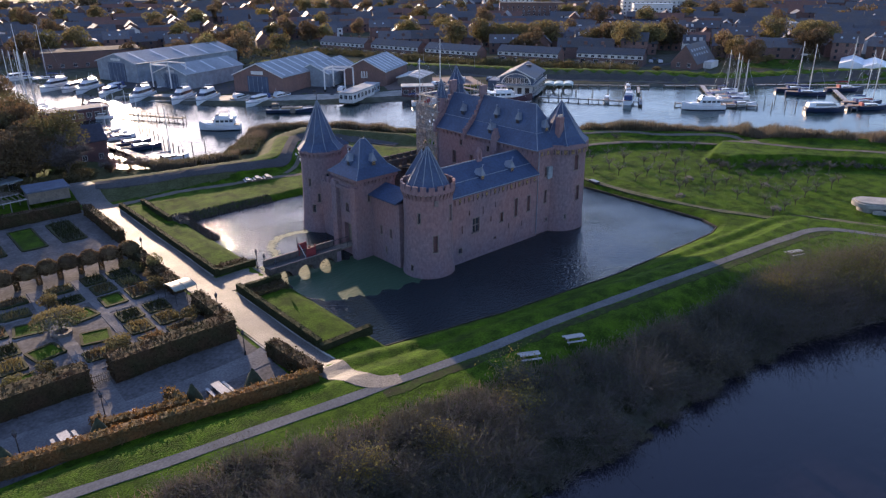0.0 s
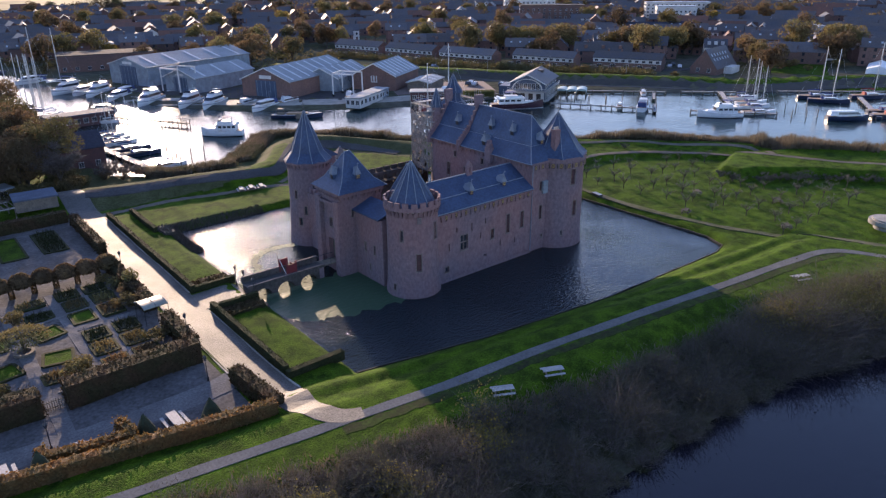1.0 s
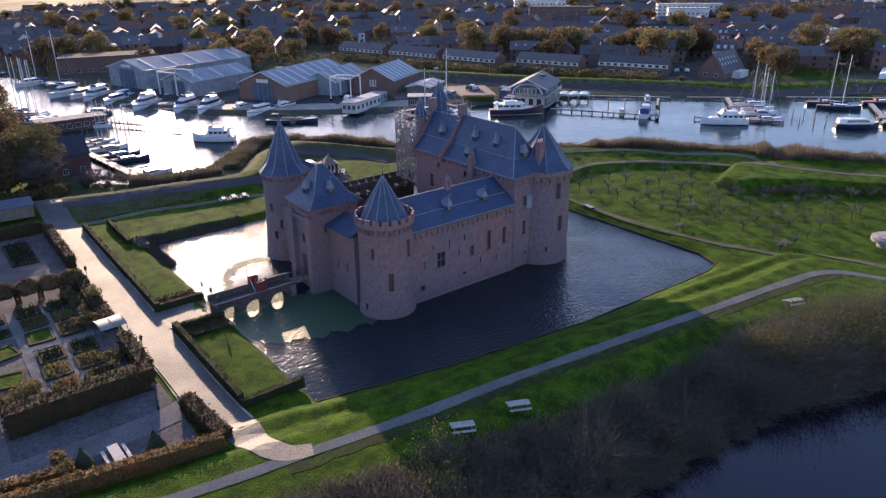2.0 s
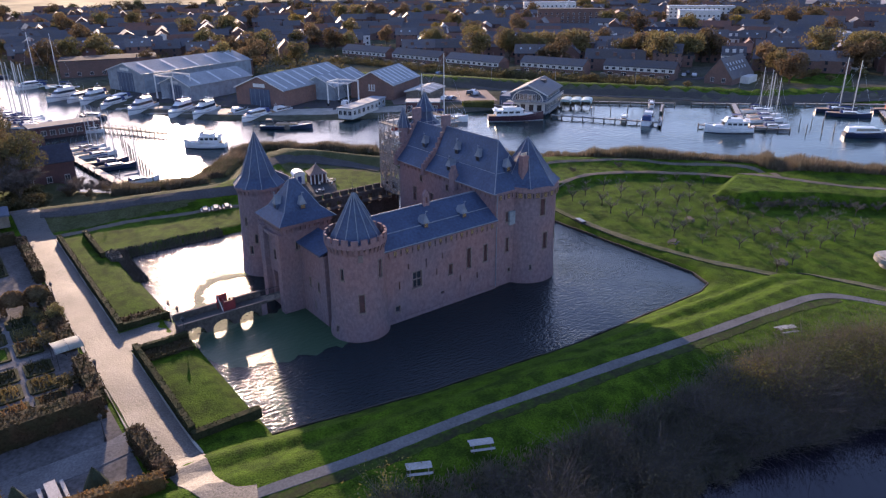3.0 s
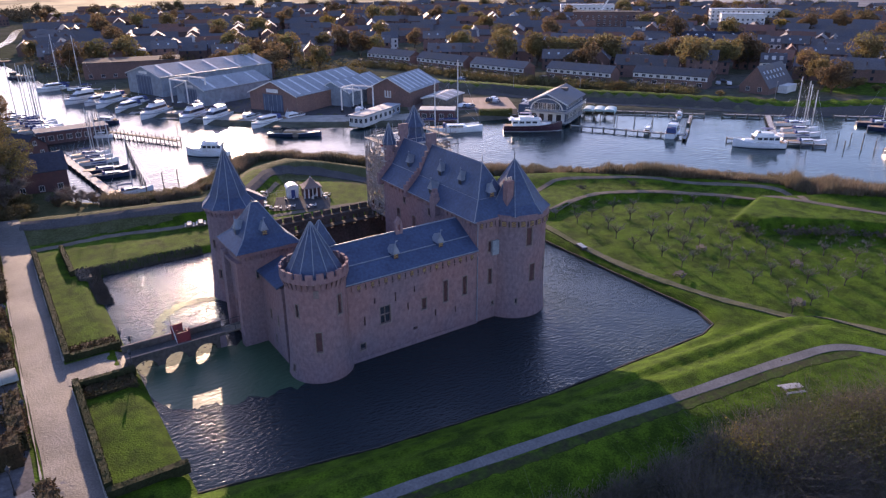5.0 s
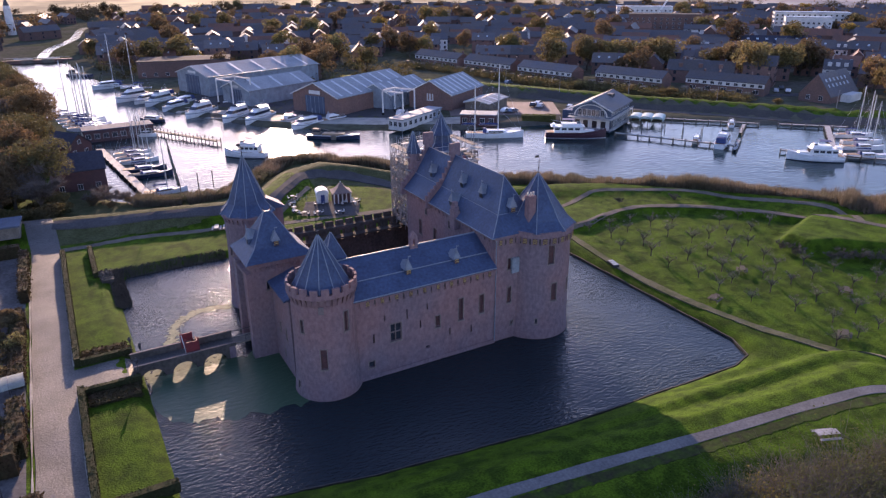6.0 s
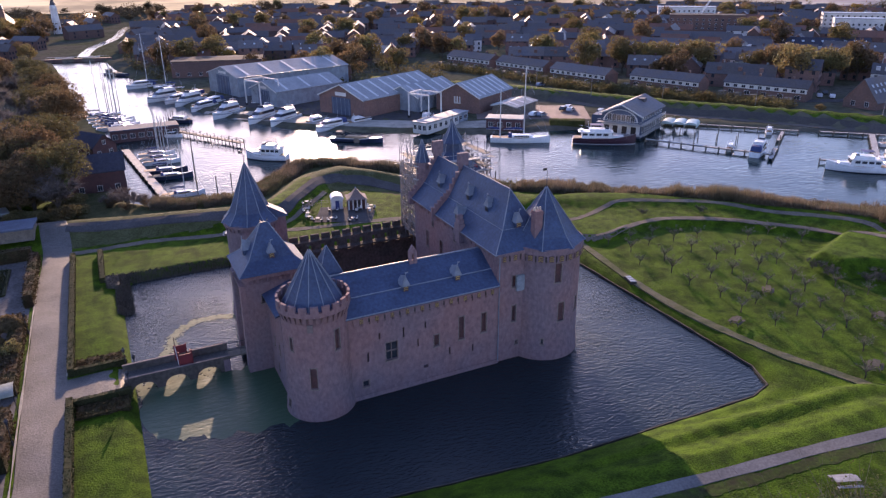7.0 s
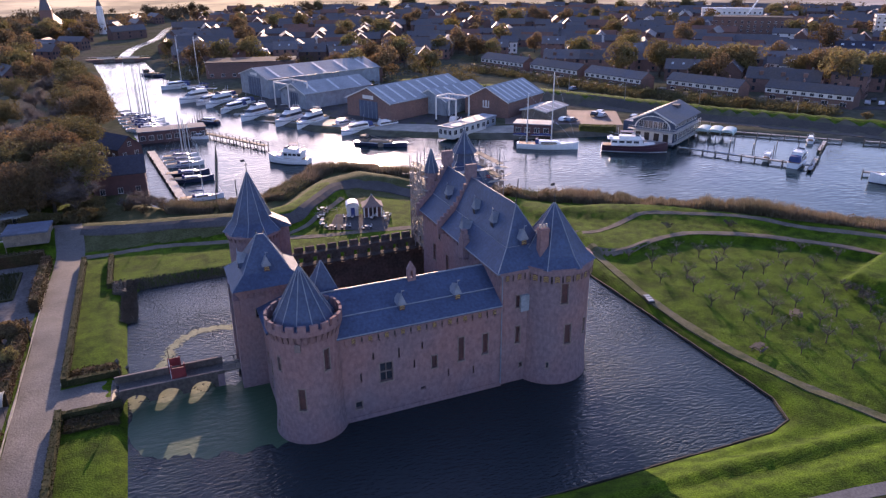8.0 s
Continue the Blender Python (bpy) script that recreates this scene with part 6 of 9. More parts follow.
for x, y, a in ((50.6, 42.2, -28), (57.0, 41.2, -26), (100.5, 35.2, -22)):
    picnic_table(x, y, a, 2.3)
for x, y, a in ((119.9, 64.9, 20), (132, 70, 40), (139, 57, 35), (126, 49, 30)):
    picnic_table(x, y, a, 1.9, label="weathered picnic table among the fruit trees", wood=BOARD)
for x, y, a in ((67.3, 131.6, 75), (65.2, 132, 75), (63.2, 132.4, 75)):
    picnic_table(x, y, a, 2.2, label="pale picnic table beside the gravel path")


def long_table(x, y, turn):
    t = thing("garden_table", "long pale garden table with benches on gravel", "table", pose(x, y, H(x, y) + 0.05, 0, 0, turn), "garden tables")
    part("tabletop", Geo().chamfer(0, 0, 0.72, 3.2, 1.0, 0.06, 0.02), PALEWOOD, t)
    for s in (-0.95, 0.95):
        part("bench", Geo().chamfer(0, s, 0.42, 3.2, 0.35, 0.06, 0.02), PALEWOOD, t)
        for e in (-1.3, 1.3):
            part("bench_leg", Geo().box(e, s, 0, 0.1, 0.3, 0.42), TIMBER, t)
    for e in (-1.3, 1.3):
        part("leg", Geo().box(e, 0, 0, 0.12, 0.8, 0.72), TIMBER, t)


for x, y, a in ((24.2, 62.3, 92), (15.7, 63.2, 92), (9.2, 62.6, 92)):
    long_table(x, y, a)


def lamp_post(x, y, h=3.2):
    t = thing("street_lamp", "black iron lantern post beside the lane", "lamp", pose(x, y, H(x, y)), "lantern posts")
    part("post", Geo().lathe(0, 0, [(0.14, 0), (0.14, 0.4), (0.06, 0.6), (0.05, h - 0.7), (0.1, h - 0.62)], 8), BLACKI, t)
    part("lantern", Geo().lathe(0, 0, [(0.12, h - 0.6), (0.22, h - 0.15), (0.2, h - 0.12)], 6), GLASS, t)
    part("cap", Geo().lathe(0, 0, [(0.26, h - 0.14), (0.08, h + 0.05), (0.03, h + 0.2)], 6), BLACKI, t)


for x, y in ((43.5, 91.0), (43.6, 85.2), (31.9, 106.5), (31.9, 79.6), (29.9, 68.2), (13.5, 66.2), (5.6, 65.0), (44.5, 90.6)):
    lamp_post(x, y)


# box-edged beds
def flower_bed(x, y, w, d, turn, seed, lawn=False):
    rng = np.random.default_rng(seed)
    t = thing("flower_bed", "grass bed edged with clipped box" if lawn else "box-edged bed of brown autumn perennials", "flower bed", pose(x, y, H(x, y), 0, 0, turn), "parterre beds")
    for sx, sy, ox, oy in ((w, 0.35, 0, d / 2), (w, 0.35, 0, -d / 2), (0.35, d, w / 2, 0), (0.35, d, -w / 2, 0)):
        part("edging", noise_box(ox - sx / 2, oy - sy / 2, -0.1, ox + sx / 2, oy + sy / 2, 0.22, 0.6, 0.04, 0.04), HEDGEG, t)
    part("soil", Geo().box(0, 0, -0.1, w - 0.3, d - 0.3, 0.22), GRASS if lawn else UNDER, t)
    if not lawn:
        k = int(w * d * 16)
        c = np.stack([rng.uniform(-w / 2 + 0.2, w / 2 - 0.2, k), rng.uniform(-d / 2 + 0.2, d / 2 - 0.2, k), np.full(k, 0.1)], 1)
        way_ = rng.normal(size=(k, 3)) * 0.25 + np.array([0, 0, 0.6])
        v, f = blades(c, way_, 0.16, rng)
        m = (HEDGEG, LEAFB, LEAFG)[seed % 3]
        part("planting", raw_mesh("planting", v, f, m), m, t)


for x, y, turn in ((12.4, 84.4, 12), (18.1, 84.6, -12), (12.3, 92.2, -12), (18.5, 91.8, 12)):
    flower_bed(x, y, 3.2, 3.2, turn, int(x * 10), lawn=True)
k = 0
for x in (1.2, 4.9, 8.6, 23.1, 26.7):
    for y, d in ((79.6, 2.6), (83.7, 3.2), (87.8, 3.0), (93.8, 3.6), (98.4, 3.2), (102.4, 2.8)):
        k += 1
        flower_bed(x + 0.2 * (k % 2), y, 2.7, d, 0, k, lawn=k % 9 == 4)
for x, y in ((17.2, 80.0), (12.0, 97.6), (18.6, 97.6), (12.6, 102), (18.4, 102)):
    k += 1
    flower_bed(x, y, 3.2, 2.4, 0, k)
for i in range(4):
    flower_bed(8 + 6.0 * i, 127, 3.6, 11, 0, 300 + i, lawn=i == 2)
for name, pts, w in (("path_parterre", [(15, 77), (15.2, 84), (15.2, 96), (15.5, 104)], 1.6), ("path_parterre_2", [(-2, 90.8), (8, 90.8), (22, 90.8), (29.5, 90.6)], 1.3), ("path_parterre_3", [(25.0, 77.5), (25.0, 92), (25.0, 104)], 0.8), ("path_parterre_4", [(-2, 96.1), (12, 96.1), (29.5, 96.1)], 1.0), ("path_parterre_5", [(21.0, 77.5), (21.0, 92), (21.0, 104)], 1.2), ("path_parterre_6", [(-2, 77.2), (12, 77.2), (29.8, 76.9)], 1.4), ("path_gate", [(15.4, 77), (15.4, 72), (15.2, 67)], 1.7)):
    ribbon(name, pts, w, GARDG, "narrow gravel walk between garden beds", 0.06)

# umbrella-trained tree in the middle of the garden
rng = np.random.default_rng(77)
um = thing("umbrella_tree", "flat dome tree trained over a ring seat, yellow-green", "tree", pose(15.2, 88.2, H(15.2, 88.2)))
part("trunk", Geo().tube([(0, 0, -0.2), (0, 0, 2.6)], [0.22, 0.14], 7), BARK, um)
for i in range(8):
    a = math.pi * i / 4
    part("limb", Geo().tube([(0, 0, 2.3), (math.cos(a) * 1.6, math.sin(a) * 1.6, 2.7), (math.cos(a) * 3, math.sin(a) * 3, 2.3)], [0.09, 0.06, 0.03], 5), BARK, um)
u = np.sqrt(rng.random(2600)) * 3.3
a = rng.random(2600) * 2 * math.pi
v, f = leaf_cloud(np.stack([u * np.cos(a), u * np.sin(a), 3.0 - 0.075 * u * u + rng.normal(size=2600) * 0.13], 1), 0.13, rng)
part("crown", raw_mesh("crown", v, f, LEAFG), LEAFG, um)
part("ring_seat", Geo().lathe(0, 0, [(0.8, 0.1), (0.8, 0.45), (1.2, 0.45), (1.2, 0.1)], 16, close=False), TIMBER, um, "grey ring bench")
tree2 = tree("tree", "small rounded tree behind the dome tree", 3.6, 1.4, LEAFG, 171, 900, 0.12)
plant(tree2, [(15.4, 94.5), (31, 98.5)], R1)
shr = tree("shrub", "leafy yellow-green garden shrub", 1.9, 1.5, LEAFG, 172, 1100, 0.11, 0.1)
plant(shr, [(20.0, 80.2), (11.4, 79.2), (2.6, 82), (19.2, 79.0), (28.5, 104), (29.2, 100.5), (7.6, 79), (29, 81), (28.8, 93)], R1, lo=0.8, hi=1.3)

# row of dome-headed trained trees
for i in range(11):
    x = 1.3 + 2.85 * i
    ar = thing("trained_arch", "dome-headed trained beech with brown leaves", "topiary", pose(x, 106.2, H(x, 106.2) - 0.05), "garden arches")
    for s in (-1.1, 1.1):
        part("trunk", Geo().tube([(s, 0, -0.1), (s * 1.02, 0, 1.7)], [0.1, 0.07], 6), BARK, ar)
    part("core", Geo().lathe(0, 0, [(1.1, 1.5), (1.45, 1.9), (1.38, 2.5), (1.05, 3.0), (0.5, 3.3), (0.04, 3.4)], 12), LEAFB, ar)
    k = 1500
    u, a = rng.random(k), rng.random(k) * 2 * math.pi
    el = np.arcsin(u * 1.15 - 0.15)
    rr = rng.uniform(0.92, 1.07, k)
    v, f = leaf_cloud(np.stack([1.56 * rr * np.cos(el) * np.cos(a), 1.45 * rr * np.cos(el) * np.sin(a), 1.85 + 1.6 * rr * np.sin(el)], 1), 0.14, rng)
    part("crown", raw_mesh("crown", v, f, LEAFB), LEAFB, ar)
    k = 420
    a, zz = rng.random(k) * 2 * math.pi, rng.uniform(0, 1.9, k)
    v, f = leaf_cloud(np.stack([1.42 + 0.32 * np.cos(a), 0.4 * np.sin(a), zz], 1), 0.14, rng)
    part("leafy_leg", raw_mesh("leafy_leg", v, f, LEAFB), LEAFB, ar)

# white entrance canopy by the lane
cn_ = thing("canopy", "pale greenish translucent vaulted canopy over the garden entrance", "canopy", pose(30.3, 87.5, H(30.3, 87.5), 0, 0, 4))
arc = [(1.75 * math.cos(math.pi * (0.12 + 0.76 * q / 10)), 2.1 + 0.6 * math.sin(math.pi * (0.12 + 0.76 * q / 10))) for q in range(11)]
g = Geo().extrude([(-1.6, a, b) for a, b in arc] + [(-1.6, a, b - 0.06) for a, b in reversed(arc)], (3.2, 0, 0))
CANOPY = mat("weathered_sheet", (0.40, 0.43, 0.39), (0.30, 0.33, 0.29), 0.45, 0.6, 3, 0.15, thin=0.5)
part("cover", g, CANOPY, cn_)
for x in (-1.55, 0, 1.55):
    part("hoop", Geo().tube([(x, a, b + 0.04) for a, b in arc], 0.04, 4), GALV, cn_)
    for y in (-1.25, 1.25):
        part("post", Geo().tube([(x, y * 1.3, -0.1), (x, y * 1.3, 2.3)], 0.04, 5), BLACKI, cn_)
# garden gate in the tall hedge
gg = thing("garden_gate", "low dark timber picket gate in the hedge gap", "gate", pose(15.4, 73.4, H(15.4, 73.4)))
for i in range(9):
    part("picket", Geo().box(-0.9 + 0.225 * i, 0, 0.1, 0.09, 0.05, 1.3, 0, 0.6), TIMBER, gg)
for z in (0.35, 1.05):
    part("rail", Geo().box(0, 0.05, z, 2.0, 0.06, 0.1), TIMBER, gg)

# floating weed lines on the western moat
RW = np.random.default_rng(12)
band = [(44.6, 91.6), (46.6, 92.3), (48.6, 94.2), (49.6, 98.2), (51.0, 100.2), (53.2, 101.6), (55.8, 101.6), (58.4, 100.9)]
cumb = np.concatenate([[0], np.cumsum([math.hypot(b[0] - a[0], b[1] - a[1]) for a, b in zip(band[:-1], band[1:])])])
k = 800
tt_ = RW.random(k) * cumb[-1]
cxs, cys = np.interp(tt_, cumb, [p[0] for p in band]), np.interp(tt_, cumb, [p[1] for p in band])
cxs, cys = cxs + RW.normal(size=k) * 0.34, cys + RW.normal(size=k) * 0.34
wr = Geo()
for x, y in zip(cxs, cys):
    r = RW.uniform(0.07, 0.24)
    a0 = RW.uniform(0, 6.28)
    zq = 0.012 + RW.uniform(0, 0.012)
    wr.add([(x + r * math.cos(a0 + q * 1.2566) * 1.4, y + r * math.sin(a0 + q * 1.2566), zq) for q in range(5)], [(0, 1, 2, 3, 4)])
tagged(put("floating_weed", wr, ALGAE), "pale curved line of floating weed on the moat", "weed", kind="stuff")

# thin green film on the water in the lee of the bridge
film = [(44.0, 85.7), (44.1, 77.4), (46.0, 75.2), (48.0, 73.9), (50.2, 72.9), (53.0, 72.1), (57.0, 71.6), (61.5, 71.2), (64.0, 73.0), (64.0, 80.0), (60.0, 86.0), (55.0, 86.2)]
rim = []
for (ax, ay), (bx_, by_) in zip(film, film[1:] + film[:1]):
    for q in range(6):
        x, y = ax + (bx_ - ax) * q / 6, ay + (by_ - ay) * q / 6
        x, y = x + (54 - x) * 0.04, y + (80 - y) * 0.04
        rim.append((x + 0.3 * math.sin(x * 3.1 + y), y + 0.5 * math.sin(y * 1.3 + x * 1.9) + 0.25 * math.sin(x * 5.3), 0.006))
fg = Geo()
fg.add(rim, [tuple(range(len(rim)))])
tagged(put("weed_film", fg, WEEDW), "dull green weed film on the moat", "weed", kind="stuff")
wr = Geo()
for x, y, r in zip(RW.uniform(44.3, 50.5, 420), RW.uniform(85.0, 91.0, 420), RW.uniform(0.1, 0.4, 420)):
    a0, zq = RW.uniform(0, 6.28), 0.012 + RW.uniform(0, 0.012)
    wr.add([(x + r * math.cos(a0 + q * 1.2566) * 1.4, y + r * math.sin(a0 + q * 1.2566), zq) for q in range(5)], [(0, 1, 2, 3, 4)])
for x, y, r in zip(RW.uniform(48, 54.5, 260), RW.uniform(85.5, 89.4, 260), RW.uniform(0.1, 0.35, 260)):
    a0, zq = RW.uniform(0, 6.28), 0.012 + RW.uniform(0, 0.012)
    wr.add([(x + r * math.cos(a0 + q * 1.2566) * 1.4, y + r * math.sin(a0 + q * 1.2566), zq) for q in range(5)], [(0, 1, 2, 3, 4)])
tagged(put("floating_weed", wr, ALGAE), "pale weed drifted against the bridge arches", "weed", kind="stuff")

# woods and tree rows of the far polder
RF = np.random.default_rng(55)
cl = []
for i in range(1300):
    a, d = RF.uniform(3, 118), RF.uniform(0, 1) ** 0.7
    d = 590 + 330 * d
    x, y = 30 + d * math.cos(radians(a)), d * math.sin(radians(a))
    if math.sin(a * 0.7 + d * 0.02) > -0.25:
        cl.append((x, y))
cl = np.array([q for q in cl if seg_dist(np.array([q[0]]), np.array([q[1]]), [(40, 458), (46, 510), (62, 577), (73, 666), (89, 716), (109, 828), (141, 890)])[0] > 14])
sz = RF.uniform(3.5, 8.0, len(cl))
per = 130
p = RF.normal(size=(len(cl) * per, 3)) * np.array([0.42, 0.42, 0.3])
ctr = np.column_stack([cl, height(cl[:, 0], cl[:, 1]) + sz * 0.75])
v, f = leaf_cloud(np.repeat(ctr, per, 0) + p * np.repeat(sz, per)[:, None], 0.95, RF)
tagged(new("far_woods", raw_mesh("far_woods", v, f, LEAFB)), "hazy brown woods behind the town", "woods", kind="stuff")

# back gardens between the far dike and the rows
rowl = [(206, 329), (223, 268), (231, 236), (249, 204), (268, 173)]
k = 1100
t_ = RF.random(k) * (len(rowl) - 1)
qx, qy = np.interp(t_, range(len(rowl)), [p[0] for p in rowl]), np.interp(t_, range(len(rowl)), [p[1] for p in rowl])
off = RF.uniform(1.5, 16, k)
qx, qy = qx - 0.9 * off, qy - 0.42 * off
sz = RF.uniform(0.9, 2.6, k)
per = 40
p = RF.normal(size=(k * per, 3)) * np.array([0.55, 0.55, 0.4])
ctr = np.column_stack([qx, qy, height(qx, qy) + sz * 0.5])
v, f = leaf_cloud(np.repeat(ctr, per, 0) + p * np.repeat(sz, per)[:, None], 0.32, RF)
tagged(new("garden_shrubs", raw_mesh("garden_shrubs", v, f, LEAFD)), "dark shrubs in the back gardens of the rows", "bushes", kind="stuff")

# scrub and garden trees between the boatyard and the town
k = 420
qx, qy = RF.uniform(62, 190, k), RF.uniform(285, 460, k)
keep = (qx * 0.9 + qy > 392) & (outside(qx, qy, RIVER) > 8) & ~((qx > 74) & (qx < 160) & (qy > 300) & (qy < 368)) & ~((np.abs(qx - 84) < 18) & (np.abs(qy - 408) < 12))
qx, qy = qx[keep], qy[keep]
sz = RF.uniform(1.0, 3.6, len(qx))
per = 60
p = RF.normal(size=(len(qx) * per, 3)) * np.array([0.6, 0.6, 0.42])
ctr = np.column_stack([qx, qy, height(qx, qy) + sz * 0.6])
v, f = leaf_cloud(np.repeat(ctr, per, 0) + p * np.repeat(sz, per)[:, None], 0.5, RF)
tagged(new("yard_scrub", raw_mesh("yard_scrub", v, f, LEAFD)), "brown scrub and small trees behind the boatyard", "bushes", kind="stuff")


# ---- boats ----
def hull(L, B, D, sheer=0.35, bow=1.0, n=14, transom=0.75):
    """A lofted hull on the waterline, bow towards +x."""
    g = Geo()
    secs = []
    for i in range(n + 1):
        t = i / n
        x = -L / 2 + L * t
        w = B / 2 * (transom + (1 - transom) * min(1, t / 0.35)) if t < 0.35 else B / 2 * max(0.02, 1 - ((t - 0.35) / 0.65) ** (1.9 * bow))
        top = D + sheer * max(0, t - 0.4) ** 2 / 0.36
        secs.append([(x, w * s, z) for s, z in ((-1, top), (-0.93, top * 0.45), (-0.7, -0.25), (0, -0.45), (0.7, -0.25), (0.93, top * 0.45), (1, top))])
    v = [p for s in secs for p in s]
    f = [(i * 7 + j, i * 7 + j + 1, (i + 1) * 7 + j + 1, (i + 1) * 7 + j) for i in range(n) for j in range(6)]
    f += [tuple(range(7)), tuple(n * 7 + j for j in range(6, -1, -1))]
    f += [(i * 7 + 6, i * 7, (i + 1) * 7, (i + 1) * 7 + 6) for i in range(n)]
    return g.add(v, f)


def cabin(x0, x1, w0, w1, z0, z1, rake=0.3, rake_b=0.1, narrow=0.86):
    """A deckhouse with sloping front, back and sides; the front is towards +x."""
    return Geo().add([(x0, -w0 / 2, z0), (x1, -w1 / 2, z0), (x1, w1 / 2, z0), (x0, w0 / 2, z0),
                      (x0 + rake_b, -w0 / 2 * narrow, z1), (x1 - rake, -w1 / 2 * narrow, z1), (x1 - rake, w1 / 2 * narrow, z1), (x0 + rake_b, w0 / 2 * narrow, z1)],
                     [(3, 2, 1, 0), (4, 5, 6, 7), (0, 1, 5, 4), (1, 2, 6, 5), (2, 3, 7, 6), (3, 0, 4, 7)])


def rails(t, L, B, z, h=0.6):
    for s in (-1, 1):
        pts = [(-L * 0.1 + L * 0.56 * k / 5, s * B / 2 * (0.92 if k < 3 else 0.92 - 0.17 * (k - 2) ** 1.25), z + h + 0.06 * k) for k in range(6)]
        part("rail", Geo().tube(pts, 0.025, 4), MAST, t)
        for p in pts[::2]:
            part("stanchion", Geo().tube([(p[0], p[1], z), p], 0.02, 4), MAST, t)


def motor_yacht(label, L=12.0, hull_mat=None, fly=True, canvas=None):
    B, D = L * 0.3, L * 0.105
    t = thing("motor_yacht", label, "boat")
    part("hull", hull(L, B, D, L * 0.05), hull_mat or WHITE, t)
    part("deck", Geo().extrude([(-L * 0.48, -B * 0.36, D + 0.02), (L * 0.1, -B * 0.42, D + 0.06), (L * 0.36, -B * 0.2, D + 0.2), (L * 0.36, B * 0.2, D + 0.2), (L * 0.1, B * 0.42, D + 0.06), (-L * 0.48, B * 0.36, D + 0.02)], (0, 0, 0.04)), TEAK, t)
    part("cabin", cabin(-L * 0.30, L * 0.33, B * 0.78, B * 0.5, D, D + L * 0.13, L * 0.17, L * 0.02), WHITE, t)
    part("window_band", cabin(-L * 0.27, L * 0.275, B * 0.795, B * 0.56, D + L * 0.052, D + L * 0.105, L * 0.072, 0.02, 0.93), GLASS, t, "dark wraparound windows")
    z = D + L * 0.13
    part("sheer_stripe", hull(L * 1.004, B * 1.01, D * 0.78, L * 0.035), hull_mat if hull_mat else STEELG, t, "dark sheer stripe")
    part("hull_top", hull(L * 1.006, B * 1.016, D * 0.64, L * 0.03), hull_mat or WHITE, t)
    if fly:
        part("flybridge", cabin(-L * 0.26, L * 0.1, B * 0.68, B * 0.56, z, z + L * 0.05, L * 0.05, 0.0, 0.95), WHITE, t)
        part("windscreen", cabin(L * 0.02, L * 0.09, B * 0.5, B * 0.46, z + L * 0.045, z + L * 0.085, L * 0.04, L * 0.02), GLASS, t)
        part("radar_arch", Geo().tube([(-L * 0.2, -B * 0.3, z), (-L * 0.23, -B * 0.27, z + L * 0.1), (-L * 0.23, B * 0.27, z + L * 0.1), (-L * 0.2, B * 0.3, z)], 0.07, 5), WHITE, t)
    if canvas:
        part("canopy", cabin(-L * 0.46, -L * 0.2, B * 0.7, B * 0.7, D + 0.2, D + L * 0.125, 0.0, 0.3), canvas, t, "dark cockpit canopy")
    else:
        part("cockpit_seat", cabin(-L * 0.45, -L * 0.36, B * 0.6, B * 0.6, D, D + 0.5, 0.1, 0.0), TEAK, t)
    part("antenna", Geo().tube([(-L * 0.22, 0, z + L * 0.03), (-L * 0.24, 0, z + L * 0.19)], 0.03, 4), MAST, t)
    rails(t, L, B, D + 0.1)
    return t


